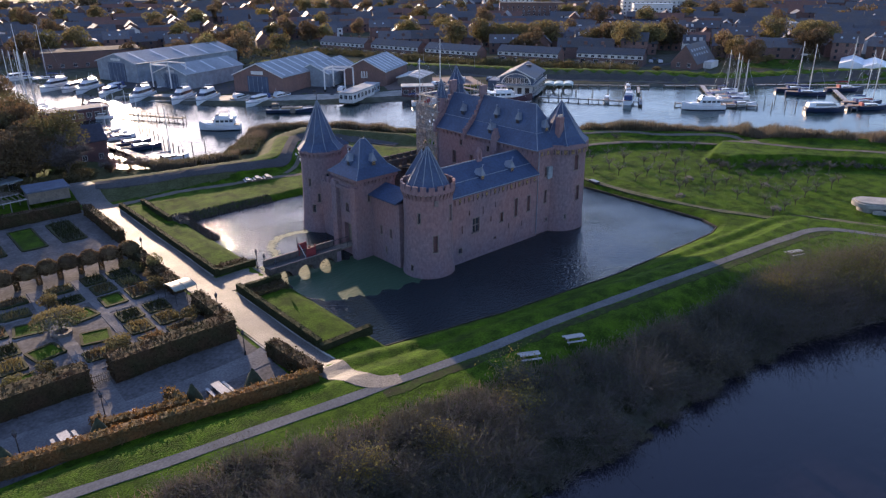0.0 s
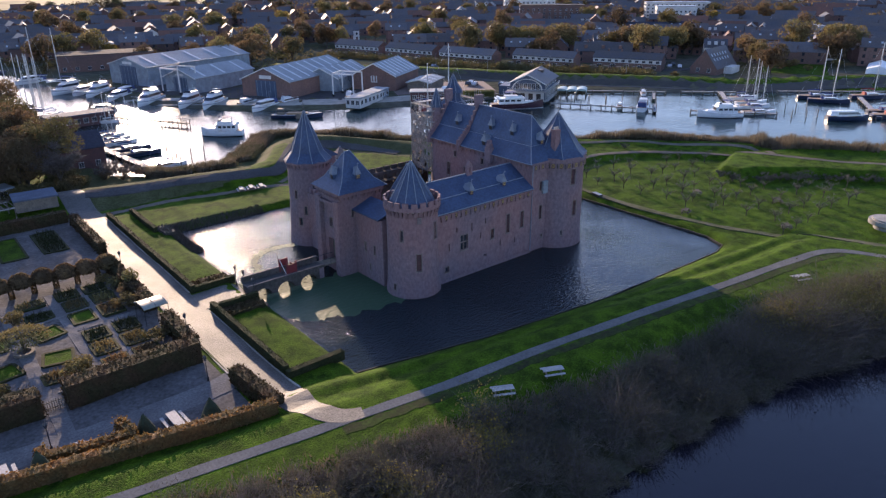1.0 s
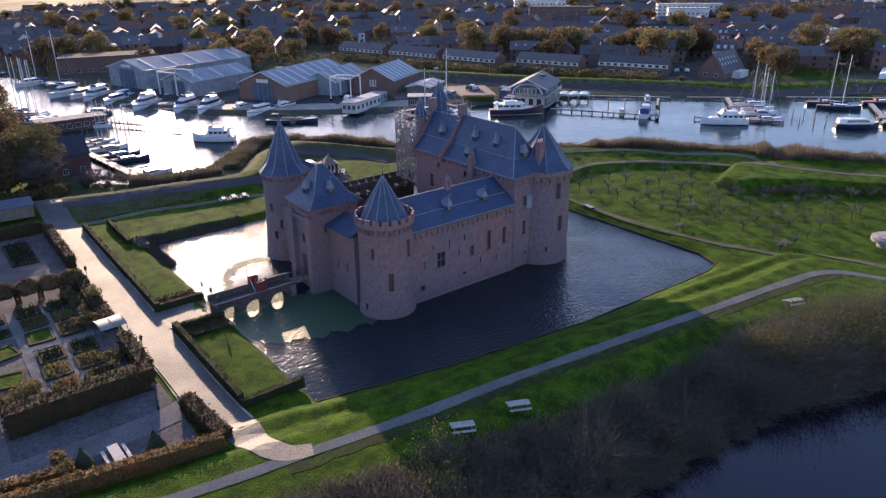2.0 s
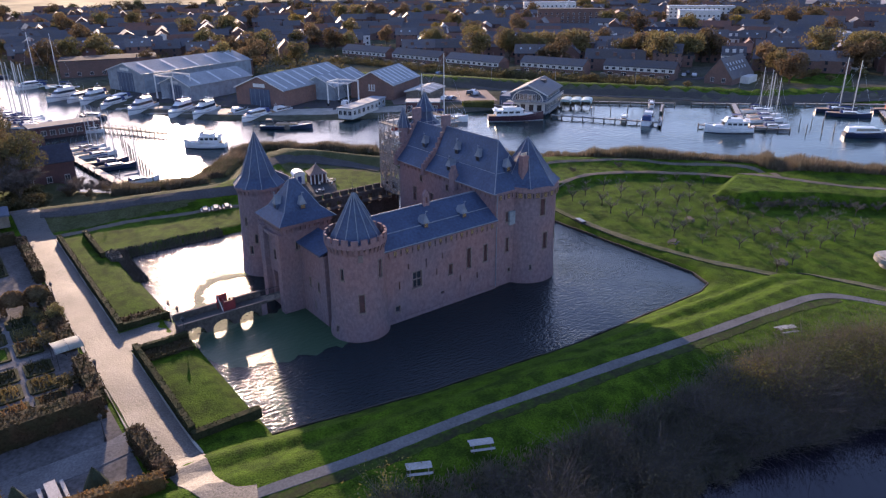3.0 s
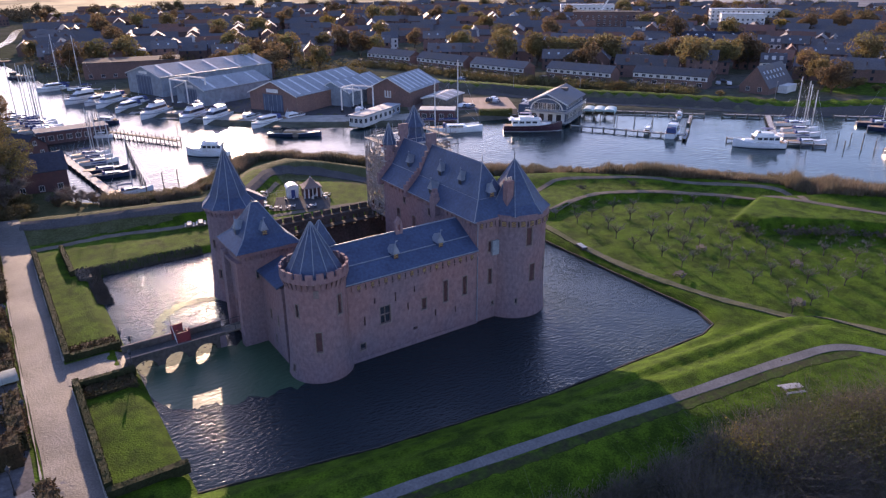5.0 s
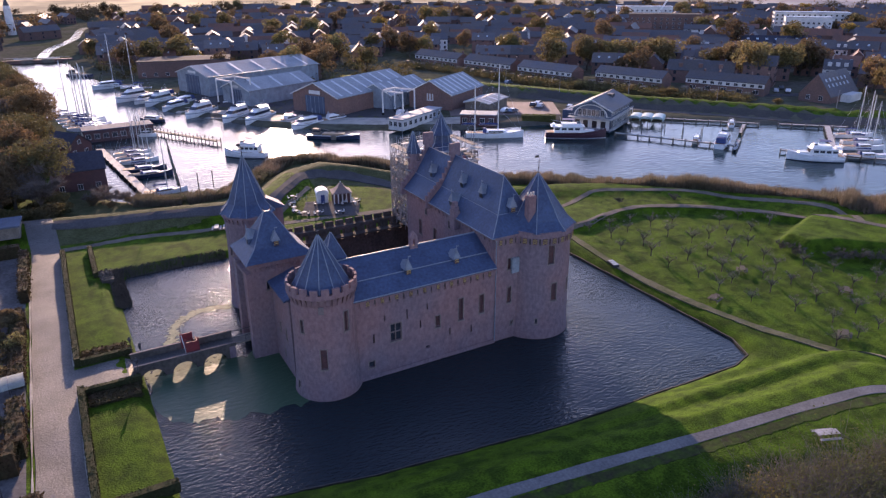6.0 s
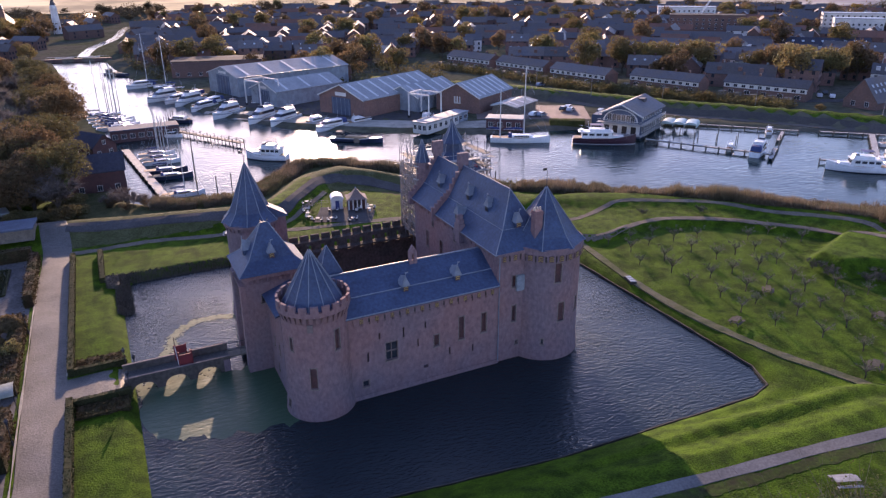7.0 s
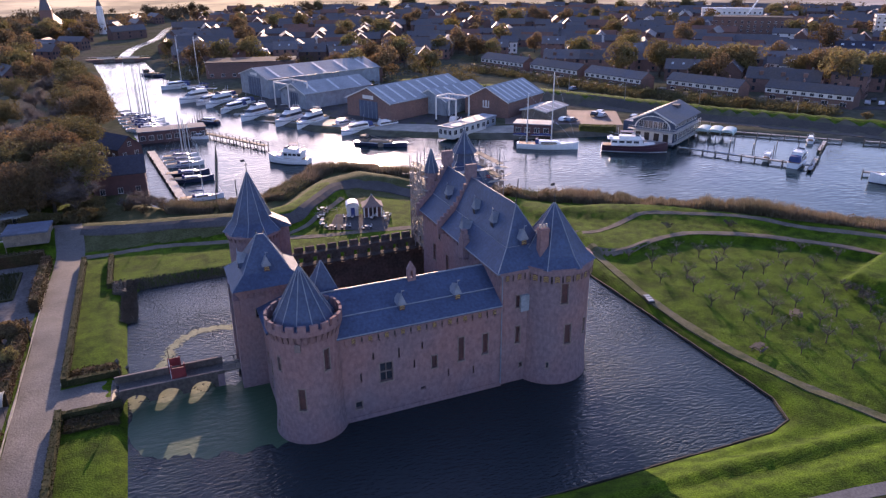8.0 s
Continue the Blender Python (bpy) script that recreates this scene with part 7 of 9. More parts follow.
def trawler_yacht(label, L=11.5, hull_mat=None, beam=0.33, free=0.13):
    """A high two-deck yacht with a fly bridge, mast and side decks."""
    hull_mat, B, D = hull_mat or WHITE, L * beam, L * free
    t = thing("motor_yacht", label, "boat")
    part("hull", hull(L, B, D, L * free * 0.7, 1.25), hull_mat, t)
    part("rubbing_strake", hull(L * 1.005, B * 1.02, D * 0.62, L * 0.05, 1.25), hull_mat, t)
    part("boot_top", hull(L * 1.006, B * 1.03, 0.14, 0.0, 1.25), NAVY if hull_mat is WHITE else WHITE, t, "waterline stripe")
    part("deck", Geo().extrude([(-L * 0.48, -B * 0.36, D + 0.02), (L * 0.1, -B * 0.42, D + 0.06), (L * 0.34, -B * 0.2, D + 0.2), (L * 0.34, B * 0.2, D + 0.2), (L * 0.1, B * 0.42, D + 0.06), (-L * 0.48, B * 0.36, D + 0.02)], (0, 0, 0.04)), TEAK, t)
    part("fore_cabin", cabin(L * 0.05, L * 0.33, B * 0.66, B * 0.4, D + 0.1, D + 0.75, 0.5, 0.0), WHITE, t)
    part("saloon", cabin(-L * 0.36, L * 0.14, B * 0.78, B * 0.7, D, D + 1.75, 0.45, 0.05, 0.93), WHITE, t)
    for i in range(4):
        for sgn in (-1, 1):
            part("window", Geo().box(-L * 0.31 + i * L * 0.11, sgn * B * 0.375, D + 0.8, L * 0.08, 0.12, 0.6), GLASS, t, "dark saloon window")
    part("windscreen", cabin(L * 0.06, L * 0.137, B * 0.66, B * 0.62, D + 0.85, D + 1.5, 0.2, 0.0, 0.97), GLASS, t)
    z = D + 1.75
    part("boat_deck", Geo().box(-L * 0.14, 0, z, L * 0.56, B * 0.86, 0.1), WHITE, t)
    part("flybridge", cabin(-L * 0.24, L * 0.1, B * 0.7, B * 0.56, z + 0.1, z + 0.85, 0.35, 0.0, 0.95), WHITE, t)
    part("fly_screen", cabin(L * 0.0, L * 0.07, B * 0.5, B * 0.46, z + 0.85, z + 1.25, 0.2, 0.1), GLASS, t)
    part("sun_cover", Geo().box(-L * 0.13, 0, z + 1.9, L * 0.2, B * 0.6, 0.06), CANVAS, t, "dark sun cover")
    for sx in (-L * 0.22, -L * 0.04):
        for sy in (-B * 0.28, B * 0.28):
            part("cover_pole", Geo().tube([(sx, sy, z + 0.8), (sx, sy, z + 1.92)], 0.03, 4), MAST, t)
    part("mast", Geo().tube([(-L * 0.24, 0, z), (-L * 0.27, 0, z + 2.9)], [0.07, 0.04], 5), MAST, t)
    part("boom", Geo().tube([(-L * 0.25, 0, z + 1.2), (-L * 0.42, 0, z + 1.7)], 0.04, 4), MAST, t)
    part("dinghy", hull(2.6, 1.2, 0.45, 0.1), TARP, t, "small covered dinghy").matrix_local = pose(-L * 0.37, 0, z + 0.15, 0, 0, 90)
    rails(t, L, B, D + 0.1)
    return t


def sail_boat(label, L=10.0, hull_mat=None, cover=None, mast=1.25, ketch=False):
    B, D = L * 0.29, L * 0.085
    t = thing("sailing_yacht", label, "boat")
    part("hull", hull(L, B, D, L * 0.04, 0.8, transom=0.6), hull_mat or WHITE, t)
    part("deck", Geo().extrude([(-L * 0.47, -B * 0.28, D + 0.02), (0, -B * 0.45, D + 0.03), (L * 0.34, -B * 0.2, D + 0.12), (L * 0.34, B * 0.2, D + 0.12), (0, B * 0.45, D + 0.03), (-L * 0.47, B * 0.28, D + 0.02)], (0, 0, 0.04)), TEAK, t)
    part("cabin", cabin(-L * 0.14, L * 0.24, B * 0.58, B * 0.4, D, D + L * 0.045, L * 0.08, 0.05), WHITE, t)
    part("window_band", cabin(-L * 0.1, L * 0.16, B * 0.595, B * 0.47, D + L * 0.012, D + L * 0.033, L * 0.02, 0.02, 0.97), GLASS, t)
    mh = L * mast
    for mx, k in ((L * 0.06, 1.0),) + (((-L * 0.34, 0.7),) if ketch else ()):
        part("mast", Geo().tube([(mx, 0, D), (mx, 0, D + mh * k)], [L * 0.011, L * 0.008], 6), MAST, t, "tall pale mast")
        part("boom", Geo().tube([(mx, 0, D + L * 0.12), (mx - L * 0.34 * k, 0, D + L * 0.125)], 0.06, 5), MAST, t)
        part("sail_cover", Geo().tube([(mx - 0.1, 0, D + L * 0.14), (mx - L * 0.16 * k, 0, D + L * 0.15), (mx - L * 0.33 * k, 0, D + L * 0.137)], [L * 0.02, L * 0.017, L * 0.008], 6), cover or CANVAS, t, "furled sail under a cover")
        part("spreader", Geo().tube([(mx, -B * 0.3, D + mh * k * 0.6), (mx, B * 0.3, D + mh * k * 0.6)], 0.03, 4), MAST, t)
        for q in ((L * 0.48, 0), (-L * 0.47, 0), (mx - 0.2, B * 0.46), (mx - 0.2, -B * 0.46)):
            part("stay", Geo().tube([(mx, 0, D + mh * k * 0.98), (q[0], q[1], D + 0.1)], 0.016, 3), MAST, t)
    part("sprayhood", cabin(-L * 0.2, -L * 0.1, B * 0.5, B * 0.44, D, D + L * 0.075, L * 0.06, 0.05), cover or CANVAS, t)
    return t


def barge(label, L=16.0):
    B, D = L * 0.23, 0.9
    t = thing("barge", label, "boat")
    part("hull", hull(L, B, D, 0.6, 1.6, transom=0.55), NAVY, t)
    part("hatch_cover", cabin(-L * 0.2, L * 0.22, B * 0.7, B * 0.62, D, D + 0.7, 0.3, 0.2), TEAK, t)
    part("wheelhouse", cabin(-L * 0.38, -L * 0.24, B * 0.6, B * 0.6, D, D + 1.9, 0.15, 0.1), TIMBER, t)
    part("window_band", cabin(-L * 0.375, -L * 0.243, B * 0.57, B * 0.57, D + 1.0, D + 1.6, 0.1, 0.1, 1.0), GLASS, t)
    part("mast", Geo().tube([(L * 0.25, 0, D), (-L * 0.32, 0, D + 2.4)], [0.13, 0.07], 6), TIMBER, t, "lowered timber mast")
    part("gunwale", Geo().tube([(-L * 0.45, -B * 0.36, D + 0.1), (L * 0.1, -B * 0.48, D + 0.12), (L * 0.45, -B * 0.1, D + 0.5)], 0.08, 4), WHITE, t)
    part("leeboard", Geo().lathe(0, 0, [(0.9, -0.05), (0.9, 0.05)], 10), TIMBER, t).matrix_local = pose(0.6, -B * 0.5, 0.6, 90, 0, 0)
    return t


def moor(ob, spots, group=""):
    """Lays copies of a boat at (x, y, heading)."""
    if group:
        ob["group"] = group
    for i, (x, y, a) in enumerate(spots):
        if i == 0:
            ob.matrix_basis = pose(x, y, 0.02, 0, 0, a)
        else:
            copy_thing(ob, pose(x, y, 0.02, 0, 0, a))


moor(trawler_yacht("white twin-deck trawler yacht moored in glittering water", 11.5), [(83.0, 188.2, 143)])
moor(motor_yacht("sleek white motor yacht at the yard quay", 15.5), [(84.3, 253.2, 222), (93.4, 239.8, 222), (99.0, 233.0, 222), (75.6, 283.4, 222), (68, 297, 213)], "yard motor yachts")
moor(motor_yacht("white motor yacht with a dark canopy at the yard quay", 12.5, None, False, CANVAS), [(78.6, 269.4, 220), (82.4, 276.4, 220), (72, 289.6, 218), (77.5, 294.5, 210), (109.5, 216, 205), (62, 333, 200)], "yard motor cruisers")
moor(motor_yacht("small dark-hulled motor launch in the fairway", 8.5, NAVY, False), [(68, 250, 140)])
moor(trawler_yacht("long dark maroon-hulled motor yacht with white superstructure", 17.5, MAROON, 0.25, 0.095), [(172.6, 161, -34)])
moor(trawler_yacht("white motor cruiser moored at the jetty end", 13.5, WHITE, 0.3, 0.11), [(208.5, 109.5, 138)])
moor(motor_yacht("white motor cruiser with a dark canopy beside the jetty", 12.5, WHITE, True, CANVAS), [(202.5, 133, 30)])
moor(motor_yacht("small white cabin boat at the jetty", 7.0, WHITE, False), [(199, 139.5, 35), (225, 149, 40), (207, 172, 120), (50, 271, 95), (43, 272, 190), (63, 228, -30)])
moor(motor_yacht("dark motor cruiser at the eastern pontoon", 12.0, NAVY, False, TARP), [(232.5, 82, -45)])
moor(sail_boat("white two-masted sailing yacht with bare masts", 17.0, WHITE, CANVAS, 1.15, True), [(152.5, 173.5, -32)])
moor(sail_boat("white sailing yacht with bare mast and blue covers", 11.0), [(242, 120, -30), (236, 114, -32), (230, 110, -34), (222, 104, -36)], "eastern sailing yachts")
moor(sail_boat("dark blue sailing yacht at the pontoon", 13.0, NAVY), [(257.5, 98, -60), (252, 78, -40), (262, 104, -45)], "dark sailing yachts")
moor(sail_boat("large white sailing yacht with red cover", 14.0, NAVY, REDP), [(246, 74, -42), (276, 92, -40)])
moor(sail_boat("white sailing yacht moored at the west jetty", 9.5), [(59, 164.8, -4), (57.5, 196.5, -2), (57, 206, -2), (57, 201, 0)], "west jetty yachts")
moor(sail_boat("dark-hulled sailing boat moored at the west jetty", 10.5, NAVY), [(58, 181, -8), (57.5, 187, -6)], "west jetty dark boats")
moor(sail_boat("tall-masted sailing yacht with blue covers", 12.0, WHITE, CANVAS, 1.5), [(48, 252, -2), (49, 256, -2), (49, 260, -2), (49, 247, -2), (44, 270, -2), (46.5, 264, -2), (50, 250, -2), (47, 258, -2)], "tall-masted yachts")
moor(sail_boat("white sailing yacht laid up at the far quay", 13.0, WHITE, CANVAS, 1.6), [(65.5, 333, 150), (72, 322, 150)])
moor(barge("dark sailing barge with lowered mast at the quay", 16.0), [(111, 196.5, -38), (54.5, 378, -50)])
moor(motor_yacht("boat parked ashore in the yard", 9.0), [(104, 262, 120), (99.5, 269, 200), (113.3, 289, 170), (142, 214, 40), (120, 219, 10), (108, 226, 20)], "boats ashore")


# ---- piers, jetties and piles ----
def pier(name, label, ax, ay, bx, by, w=1.6, z=0.75, pile=3.0, rail=False):
    L = math.hypot(bx - ax, by - ay)
    t = thing(name, label, "pier", pose(ax, ay, 0, 0, 0, math.degrees(math.atan2(by - ay, bx - ax))))
    n = max(2, int(L / 1.0))
    for i in range(n):
        part("deck_plank", Geo().box((i + 0.5) * L / n, 0, z, L / n - 0.05, w, 0.08), PALEWOOD if not rail else TIMBER, t)
    for s in (-1, 1):
        part("beam", Geo().box(L / 2, s * w * 0.42, z - 0.22, L, 0.15, 0.22), TIMBER, t)
        if rail:
            part("rail", Geo().tube([(0, s * w * 0.48, z + 1.0), (L, s * w * 0.48, z + 1.0)], 0.05, 4), TIMBER, t)
    k = max(2, int(L / pile))
    for i in range(k + 1):
        for s in (-1, 1):
            part("support_post", Geo().lathe(i * L / k, s * w * 0.5, [(0.14, -1.8), (0.13, z + (0.9 if rail else 0.35)), (0.05, z + (0.95 if rail else 0.4))], 6), TIMBER, t)
    return t


pier("footbridge_pier", "timber footbridge pier with rails across the water", 65.5, 231, 80, 206, 1.4, 1.0, 3.0, True)
pier("jetty", "grey timber landing stage beside the boathouse", 49.6, 214, 55.4, 161, 2.0, 0.8, 4.0)
pier("jetty", "long narrow timber jetty in the harbour", 184, 156.5, 201.2, 127.8, 0.9, 0.9, 3.2)
pier("jetty", "short dark finger jetty with mooring posts", 197.8, 125.4, 208.1, 132.4, 1.0, 0.7, 2.5)
pier("jetty", "short dark finger jetty with mooring posts", 216.1, 138.3, 226.6, 145.5, 1.0, 0.7, 2.5)
pier("jetty", "timber jetty along the far basin", 209, 168.5, 231.5, 144, 0.8, 0.8, 3.5)
pier("jetty", "timber jetty along the far basin", 236, 140.5, 250, 127, 0.8, 0.8, 3.5)
pier("jetty", "broad timber jetty for sailing yachts", 246, 131, 219, 111, 1.6, 0.8, 3.5)
pier("jetty", "timber cross jetty at the basin end", 208, 119, 222.5, 98.5, 1.0, 0.8, 3.0)
pier("jetty", "timber jetty of the eastern basin", 275, 96, 240, 76, 1.6, 0.8, 3.5)
pier("jetty", "timber cross jetty of the eastern basin", 238, 80, 262, 64, 1.0, 0.8, 3.5)
pier("jetty", "timber jetty of the eastern basin", 262, 118, 300, 82, 0.9, 0.8, 3.5)


def piles(spots, hgt=2.2):
    for x, y in spots:
        t = thing("mooring_post", "dark timber mooring post in the water", "post", pose(x, y, 0), "mooring posts")
        part("pole", Geo().tube([(0, 0, -1.8), (0.05, 0.03, hgt)], [0.14, 0.12], 6), TIMBER, t)
        part("top", Geo().lathe(0.05, 0.03, [(0.14, hgt), (0.04, hgt + 0.12)], 6), BLACKI, t)


RP = np.random.default_rng(9)
piles([(62 + 0.4 * i, 163 + 4.2 * i + RP.uniform(-.5, .5)) for i in range(12)], 2.4)
piles([(188 + 3.4 * i, 165 - 4.4 * i + RP.uniform(-.6, .6)) for i in range(8)])
piles([(196 + 3.4 * i, 163 - 4.2 * i + RP.uniform(-.6, .6)) for i in range(7)])
piles([(67, 170), (70.5, 170.5), (124, 146), (127, 143.5), (233, 101), (236, 99), (239, 97), (228, 92), (231, 90), (225, 95)])
piles([(58 + 1.2 * i, 372 - 10 * i) for i in range(7)])
piles([(61 + 1.0 * i, 240 + 3.2 * i) for i in range(7)], 2.8)


# ---- harbour buildings ----
def windows_row(t, n, x0, x1, y, z, w, h, face=-1, axis="x", framed=True):
    for i in range(n):
        x = x0 + (x1 - x0) * (i + 0.5) / n
        g = Geo().box(x, y + face * 0.02, z, w, 0.08, h) if axis == "x" else Geo().box(y + face * 0.02, x, z, 0.08, w, h)
        wdw = part("window", g, GLASS, t)
        if not framed:
            continue
        fr = Geo()
        for a, b, c, d in ((-w / 2, 0, 0.07, h + 0.1), (w / 2, 0, 0.07, h + 0.1), (0, 0, 0.05, h)):
            fr.box(x + a, y + face * 0.05, z - 0.05, c, 0.1, d) if axis == "x" else fr.box(y + face * 0.05, x + a, z - 0.05, 0.1, c, d)
        fr.box(x, y + face * 0.05, z + h, w + 0.1, 0.1, 0.07) if axis == "x" else fr.box(y + face * 0.05, x, z + h, 0.1, w + 0.1, 0.07)
        fr.box(x, y + face * 0.07, z - 0.08, w + 0.2, 0.16, 0.07) if axis == "x" else fr.box(y + face * 0.07, x, z - 0.08, 0.16, w + 0.2, 0.07)
        part("frame", fr, RENDER_W, wdw, "white window frame")


def gable_roof(W, L, h, rise, over=0.5, thick=0.2):
    """Two slabs; ridge along y, the span is W along x."""
    g = Geo()
    k = rise / (W / 2)
    a = W / 2 + over
    g.slab((-a, -L / 2 - over, h - over * k), (0, -L / 2 - over, h + rise), (0, L / 2 + over, h + rise), (-a, L / 2 + over, h - over * k), thick)
    g.slab((0, -L / 2 - over, h + rise), (a, -L / 2 - over, h - over * k), (a, L / 2 + over, h - over * k), (0, L / 2 + over, h + rise), thick)
    return g


def gable_body(W, L, h, rise):
    q = [(-W / 2, 0), (W / 2, 0), (W / 2, h), (0, h + rise), (-W / 2, h)]
    return Geo().extrude([(x, -L / 2, z - 0.3 if z == 0 else z - 0.05) for x, z in q], (0, L, 0))


def shed(x, y, turn, W, L, h, rise, wall, label, strips=8, door=True, emblem=False):
    """A boat shed: ridge along its own y, gable with doors at -y."""
    t = thing("boat_shed", label, "building", pose(x, y, 1.0, 0, 0, turn))
    part("wall", gable_body(W, L, h, rise), wall, t)
    r = part("roof", gable_roof(W, L, h, rise), CORRUG, t, "blue-grey sheet roof")
    k = rise / (W / 2)
    for i in range(strips):
        yy = -L / 2 + L * (i + 0.5) / strips
        for s in (-1, 1):
            part("rooflight", Geo().slab((s * W * 0.48, yy - 0.5, h + W * 0.02 * k + 0.05), (s * W * 0.04, yy - 0.5, h + rise - W * 0.04 * k + 0.05), (s * W * 0.04, yy + 0.5, h + rise - W * 0.04 * k + 0.05), (s * W * 0.48, yy + 0.5, h + W * 0.02 * k + 0.05), 0.04), CLEARS, r, "pale translucent strip")
    if door:
        d = part("door", Geo().box(0, -L / 2 - 0.06, 0, W * 0.42, 0.12, h * 0.95), BLUEW, t, "tall sliding door")
        for i in range(5):
            part("batten", Geo().box(-W * 0.18 + W * 0.09 * i, -L / 2 - 0.15, 0, 0.12, 0.08, h * 0.93), STEELG, d)
        part("signboard", Geo().box(0, -L / 2 - 0.1, h * 1.05, W * 0.24, 0.1, rise * 0.28), RENDER_W, t, "white sign panel")
    if emblem:
        for i in range(3):
            part("emblem_bar", Geo().box(-1.0 + 1.0 * i, -L / 2 - 0.12, h * 0.5, 0.5, 0.1, 2.4), RENDER_W, t, "white painted emblem stroke")
        part("emblem_bar", Geo().box(0, -L / 2 - 0.12, h * 0.5, 2.6, 0.1, 0.35), RENDER_W, t, "white painted emblem stroke")
    for s in (-1, 1):
        part("gutter", Geo().tube([(s * (W / 2 + 0.5), -L / 2, h - 0.5 * k), (s * (W / 2 + 0.5), L / 2, h - 0.5 * k)], 0.12, 5), STEELG, t)
    part("bargeboard", Geo().extrude([(-W / 2 - 0.5, -L / 2 - 0.55, h - 0.5 * k), (0, -L / 2 - 0.55, h + rise), (W / 2 + 0.5, -L / 2 - 0.55, h - 0.5 * k), (W / 2 + 0.5, -L / 2 - 0.55, h - 0.5 * k - 0.35), (0, -L / 2 - 0.55, h + rise - 0.35), (-W / 2 - 0.5, -L / 2 - 0.55, h - 0.5 * k - 0.35)], (0, -0.08, 0)), RENDER_W, t)
    return t


shed(115, 302, -72, 24, 52, 7.5, 3.2, STEELG, "long grey boat shed with pale roof lights", 5)
shed(136, 240, -64, 21, 40, 6.0, 4.2, REDBR, "large brick boat shed with doors to the quay", 8)
shed(150, 236, -58, 14, 26, 5.0, 3.4, STEELG, "smaller grey boat shed beside the brick one", 5, False)
shed(165, 224, -58, 17, 24, 5.5, 4.2, REDBR, "dark brick boat shed with a white emblem", 7, False, True)
shed(172, 208.5, -58, 9, 15, 3.2, 0.9, TIMBER, "low dark timber workshop", 3, False)
shed(113, 268, -68, 16, 30, 5.5, 3.0, STEELG, "grey boat shed behind the travel lift", 3)


def flat_block(name, label, x, y, turn, W, L, h, wall, roof_m=None, rows=1, cols=5, cat="building"):
    t = thing(name, label, cat, pose(x, y, H(x, y) if outside(np.array([x]), np.array([y]), RIVER)[0] > 0 else 0.1, 0, 0, turn))
    part("wall", Geo().box(0, 0, -0.3, W, L, h + 0.3), wall, t)
    part("roof", Geo().chamfer(0, 0, h, W + 0.5, L + 0.5, 0.3, 0.08), roof_m or STEELG, t, "flat roof")
    for r in range(rows):
        windows_row(t, cols, -W / 2, W / 2, -L / 2, 0.9 + r * 2.8, min(1.4, W / cols * 0.6), 1.3, -1)
        windows_row(t, max(2, cols // 2), -L / 2, L / 2, -W / 2, 0.9 + r * 2.8, 1.1, 1.3, -1, "y")
    return t


flat_block("houseboat", "white houseboat with a flat roof at the quay", 137.5, 198, 29, 17, 5.2, 2.9, RENDER_W, CORRUG, 1, 6, "houseboat")
flat_block("harbour_shed", "low dark red timber shed on the quay", 156.5, 188.5, -38, 11, 6, 3.2, SHUTTER, CORRUG, 1, 4)
flat_block("harbour_shed", "small grey workshop on the quay", 146.5, 204, 30, 9, 5, 2.8, STEELG, STEELG, 1, 3)
flat_block("harbour_office", "long low dark red floating clubhouse with grey-blue roof", 56, 231, 2, 19, 6.5, 3.2, SHUTTER, CANOPYB, 1, 8)

# boathouses at the west jetty
def cottage(x, y, turn, W, L, h, rise, wall, label, z=None, cat="house", name="house"):
    t = thing(name, label, cat, pose(x, y, H(x, y) if z is None else z, 0, 0, turn))
    part("wall", gable_body(W, L, h, rise), wall, t)
    part("roof", gable_roof(W, L, h, rise, 0.35, 0.18), NAVYR, t)
    windows_row(t, 2, -W / 2, W / 2, -L / 2, 0.9, 1.0, 1.3)
    windows_row(t, 1, -W / 2, W / 2, -L / 2, h + 0.2, 0.9, 1.0)
    windows_row(t, 3, -L / 2, L / 2, -W / 2, 0.9, 1.0, 1.2, -1, "y")
    windows_row(t, 3, -L / 2, L / 2, W / 2, 0.9, 1.0, 1.2, 1, "y")
    part("chimney", Geo().chamfer(0.2, L * 0.3, h + rise * 0.6, 0.6, 0.6, rise * 0.4 + 0.9, 0.06), REDBR, t)
    return t


cottage(42.6, 177.0, 90, 8.0, 11.0, 5.4, 3.0, SHUTTER, "dark timber boathouse with slate-dark roof beside the jetty", 0.4)
cottage(41.0, 211, 35, 7, 13, 3.6, 2.8, SHUTTER, "dark timber boathouse with pale gable")
cottage(19, 186, 80, 7, 12, 3.2, 2.6, REDBR, "brick cottage among the trees")
flat_block("kiosk_building", "low timber outbuilding with grey-blue roof", 27.9, 145.2, -4, 7, 5.6, 1.8, TIMBER, CANOPYB, 0, 3)
perg = thing("pergola", "dark timber pergola frame behind the garden hedge", "pergola", pose(19.5, 145.5, H(19.5, 145.5), 0, 0, 6))
for x in (-4.4, -1.5, 1.5, 4.4):
    for y in (-2.4, 2.4):
        part("post", Geo().box(x, y, -0.2, 0.16, 0.16, 2.5), TIMBER, perg)
for y in (-2.4, 2.4):
    part("beam", Geo().box(0, y, 2.3, 9.4, 0.14, 0.2), PALEWOOD, perg)
for i in range(11):
    part("rafter", Geo().box(-4.5 + 0.9 * i, 0, 2.5, 0.1, 5.4, 0.16), TIMBER, perg)
ribbon("path_west", [(10, 157), (18, 155), (24.5, 151.8), (33, 148)], 1.8, GRAVEL, "pale path towards the outbuildings")
flat_block("pavilion", "low dark pavilion behind the garden", 20, 158, 14, 12, 4, 2.4, TIMBER, CORRUG, 1, 3)

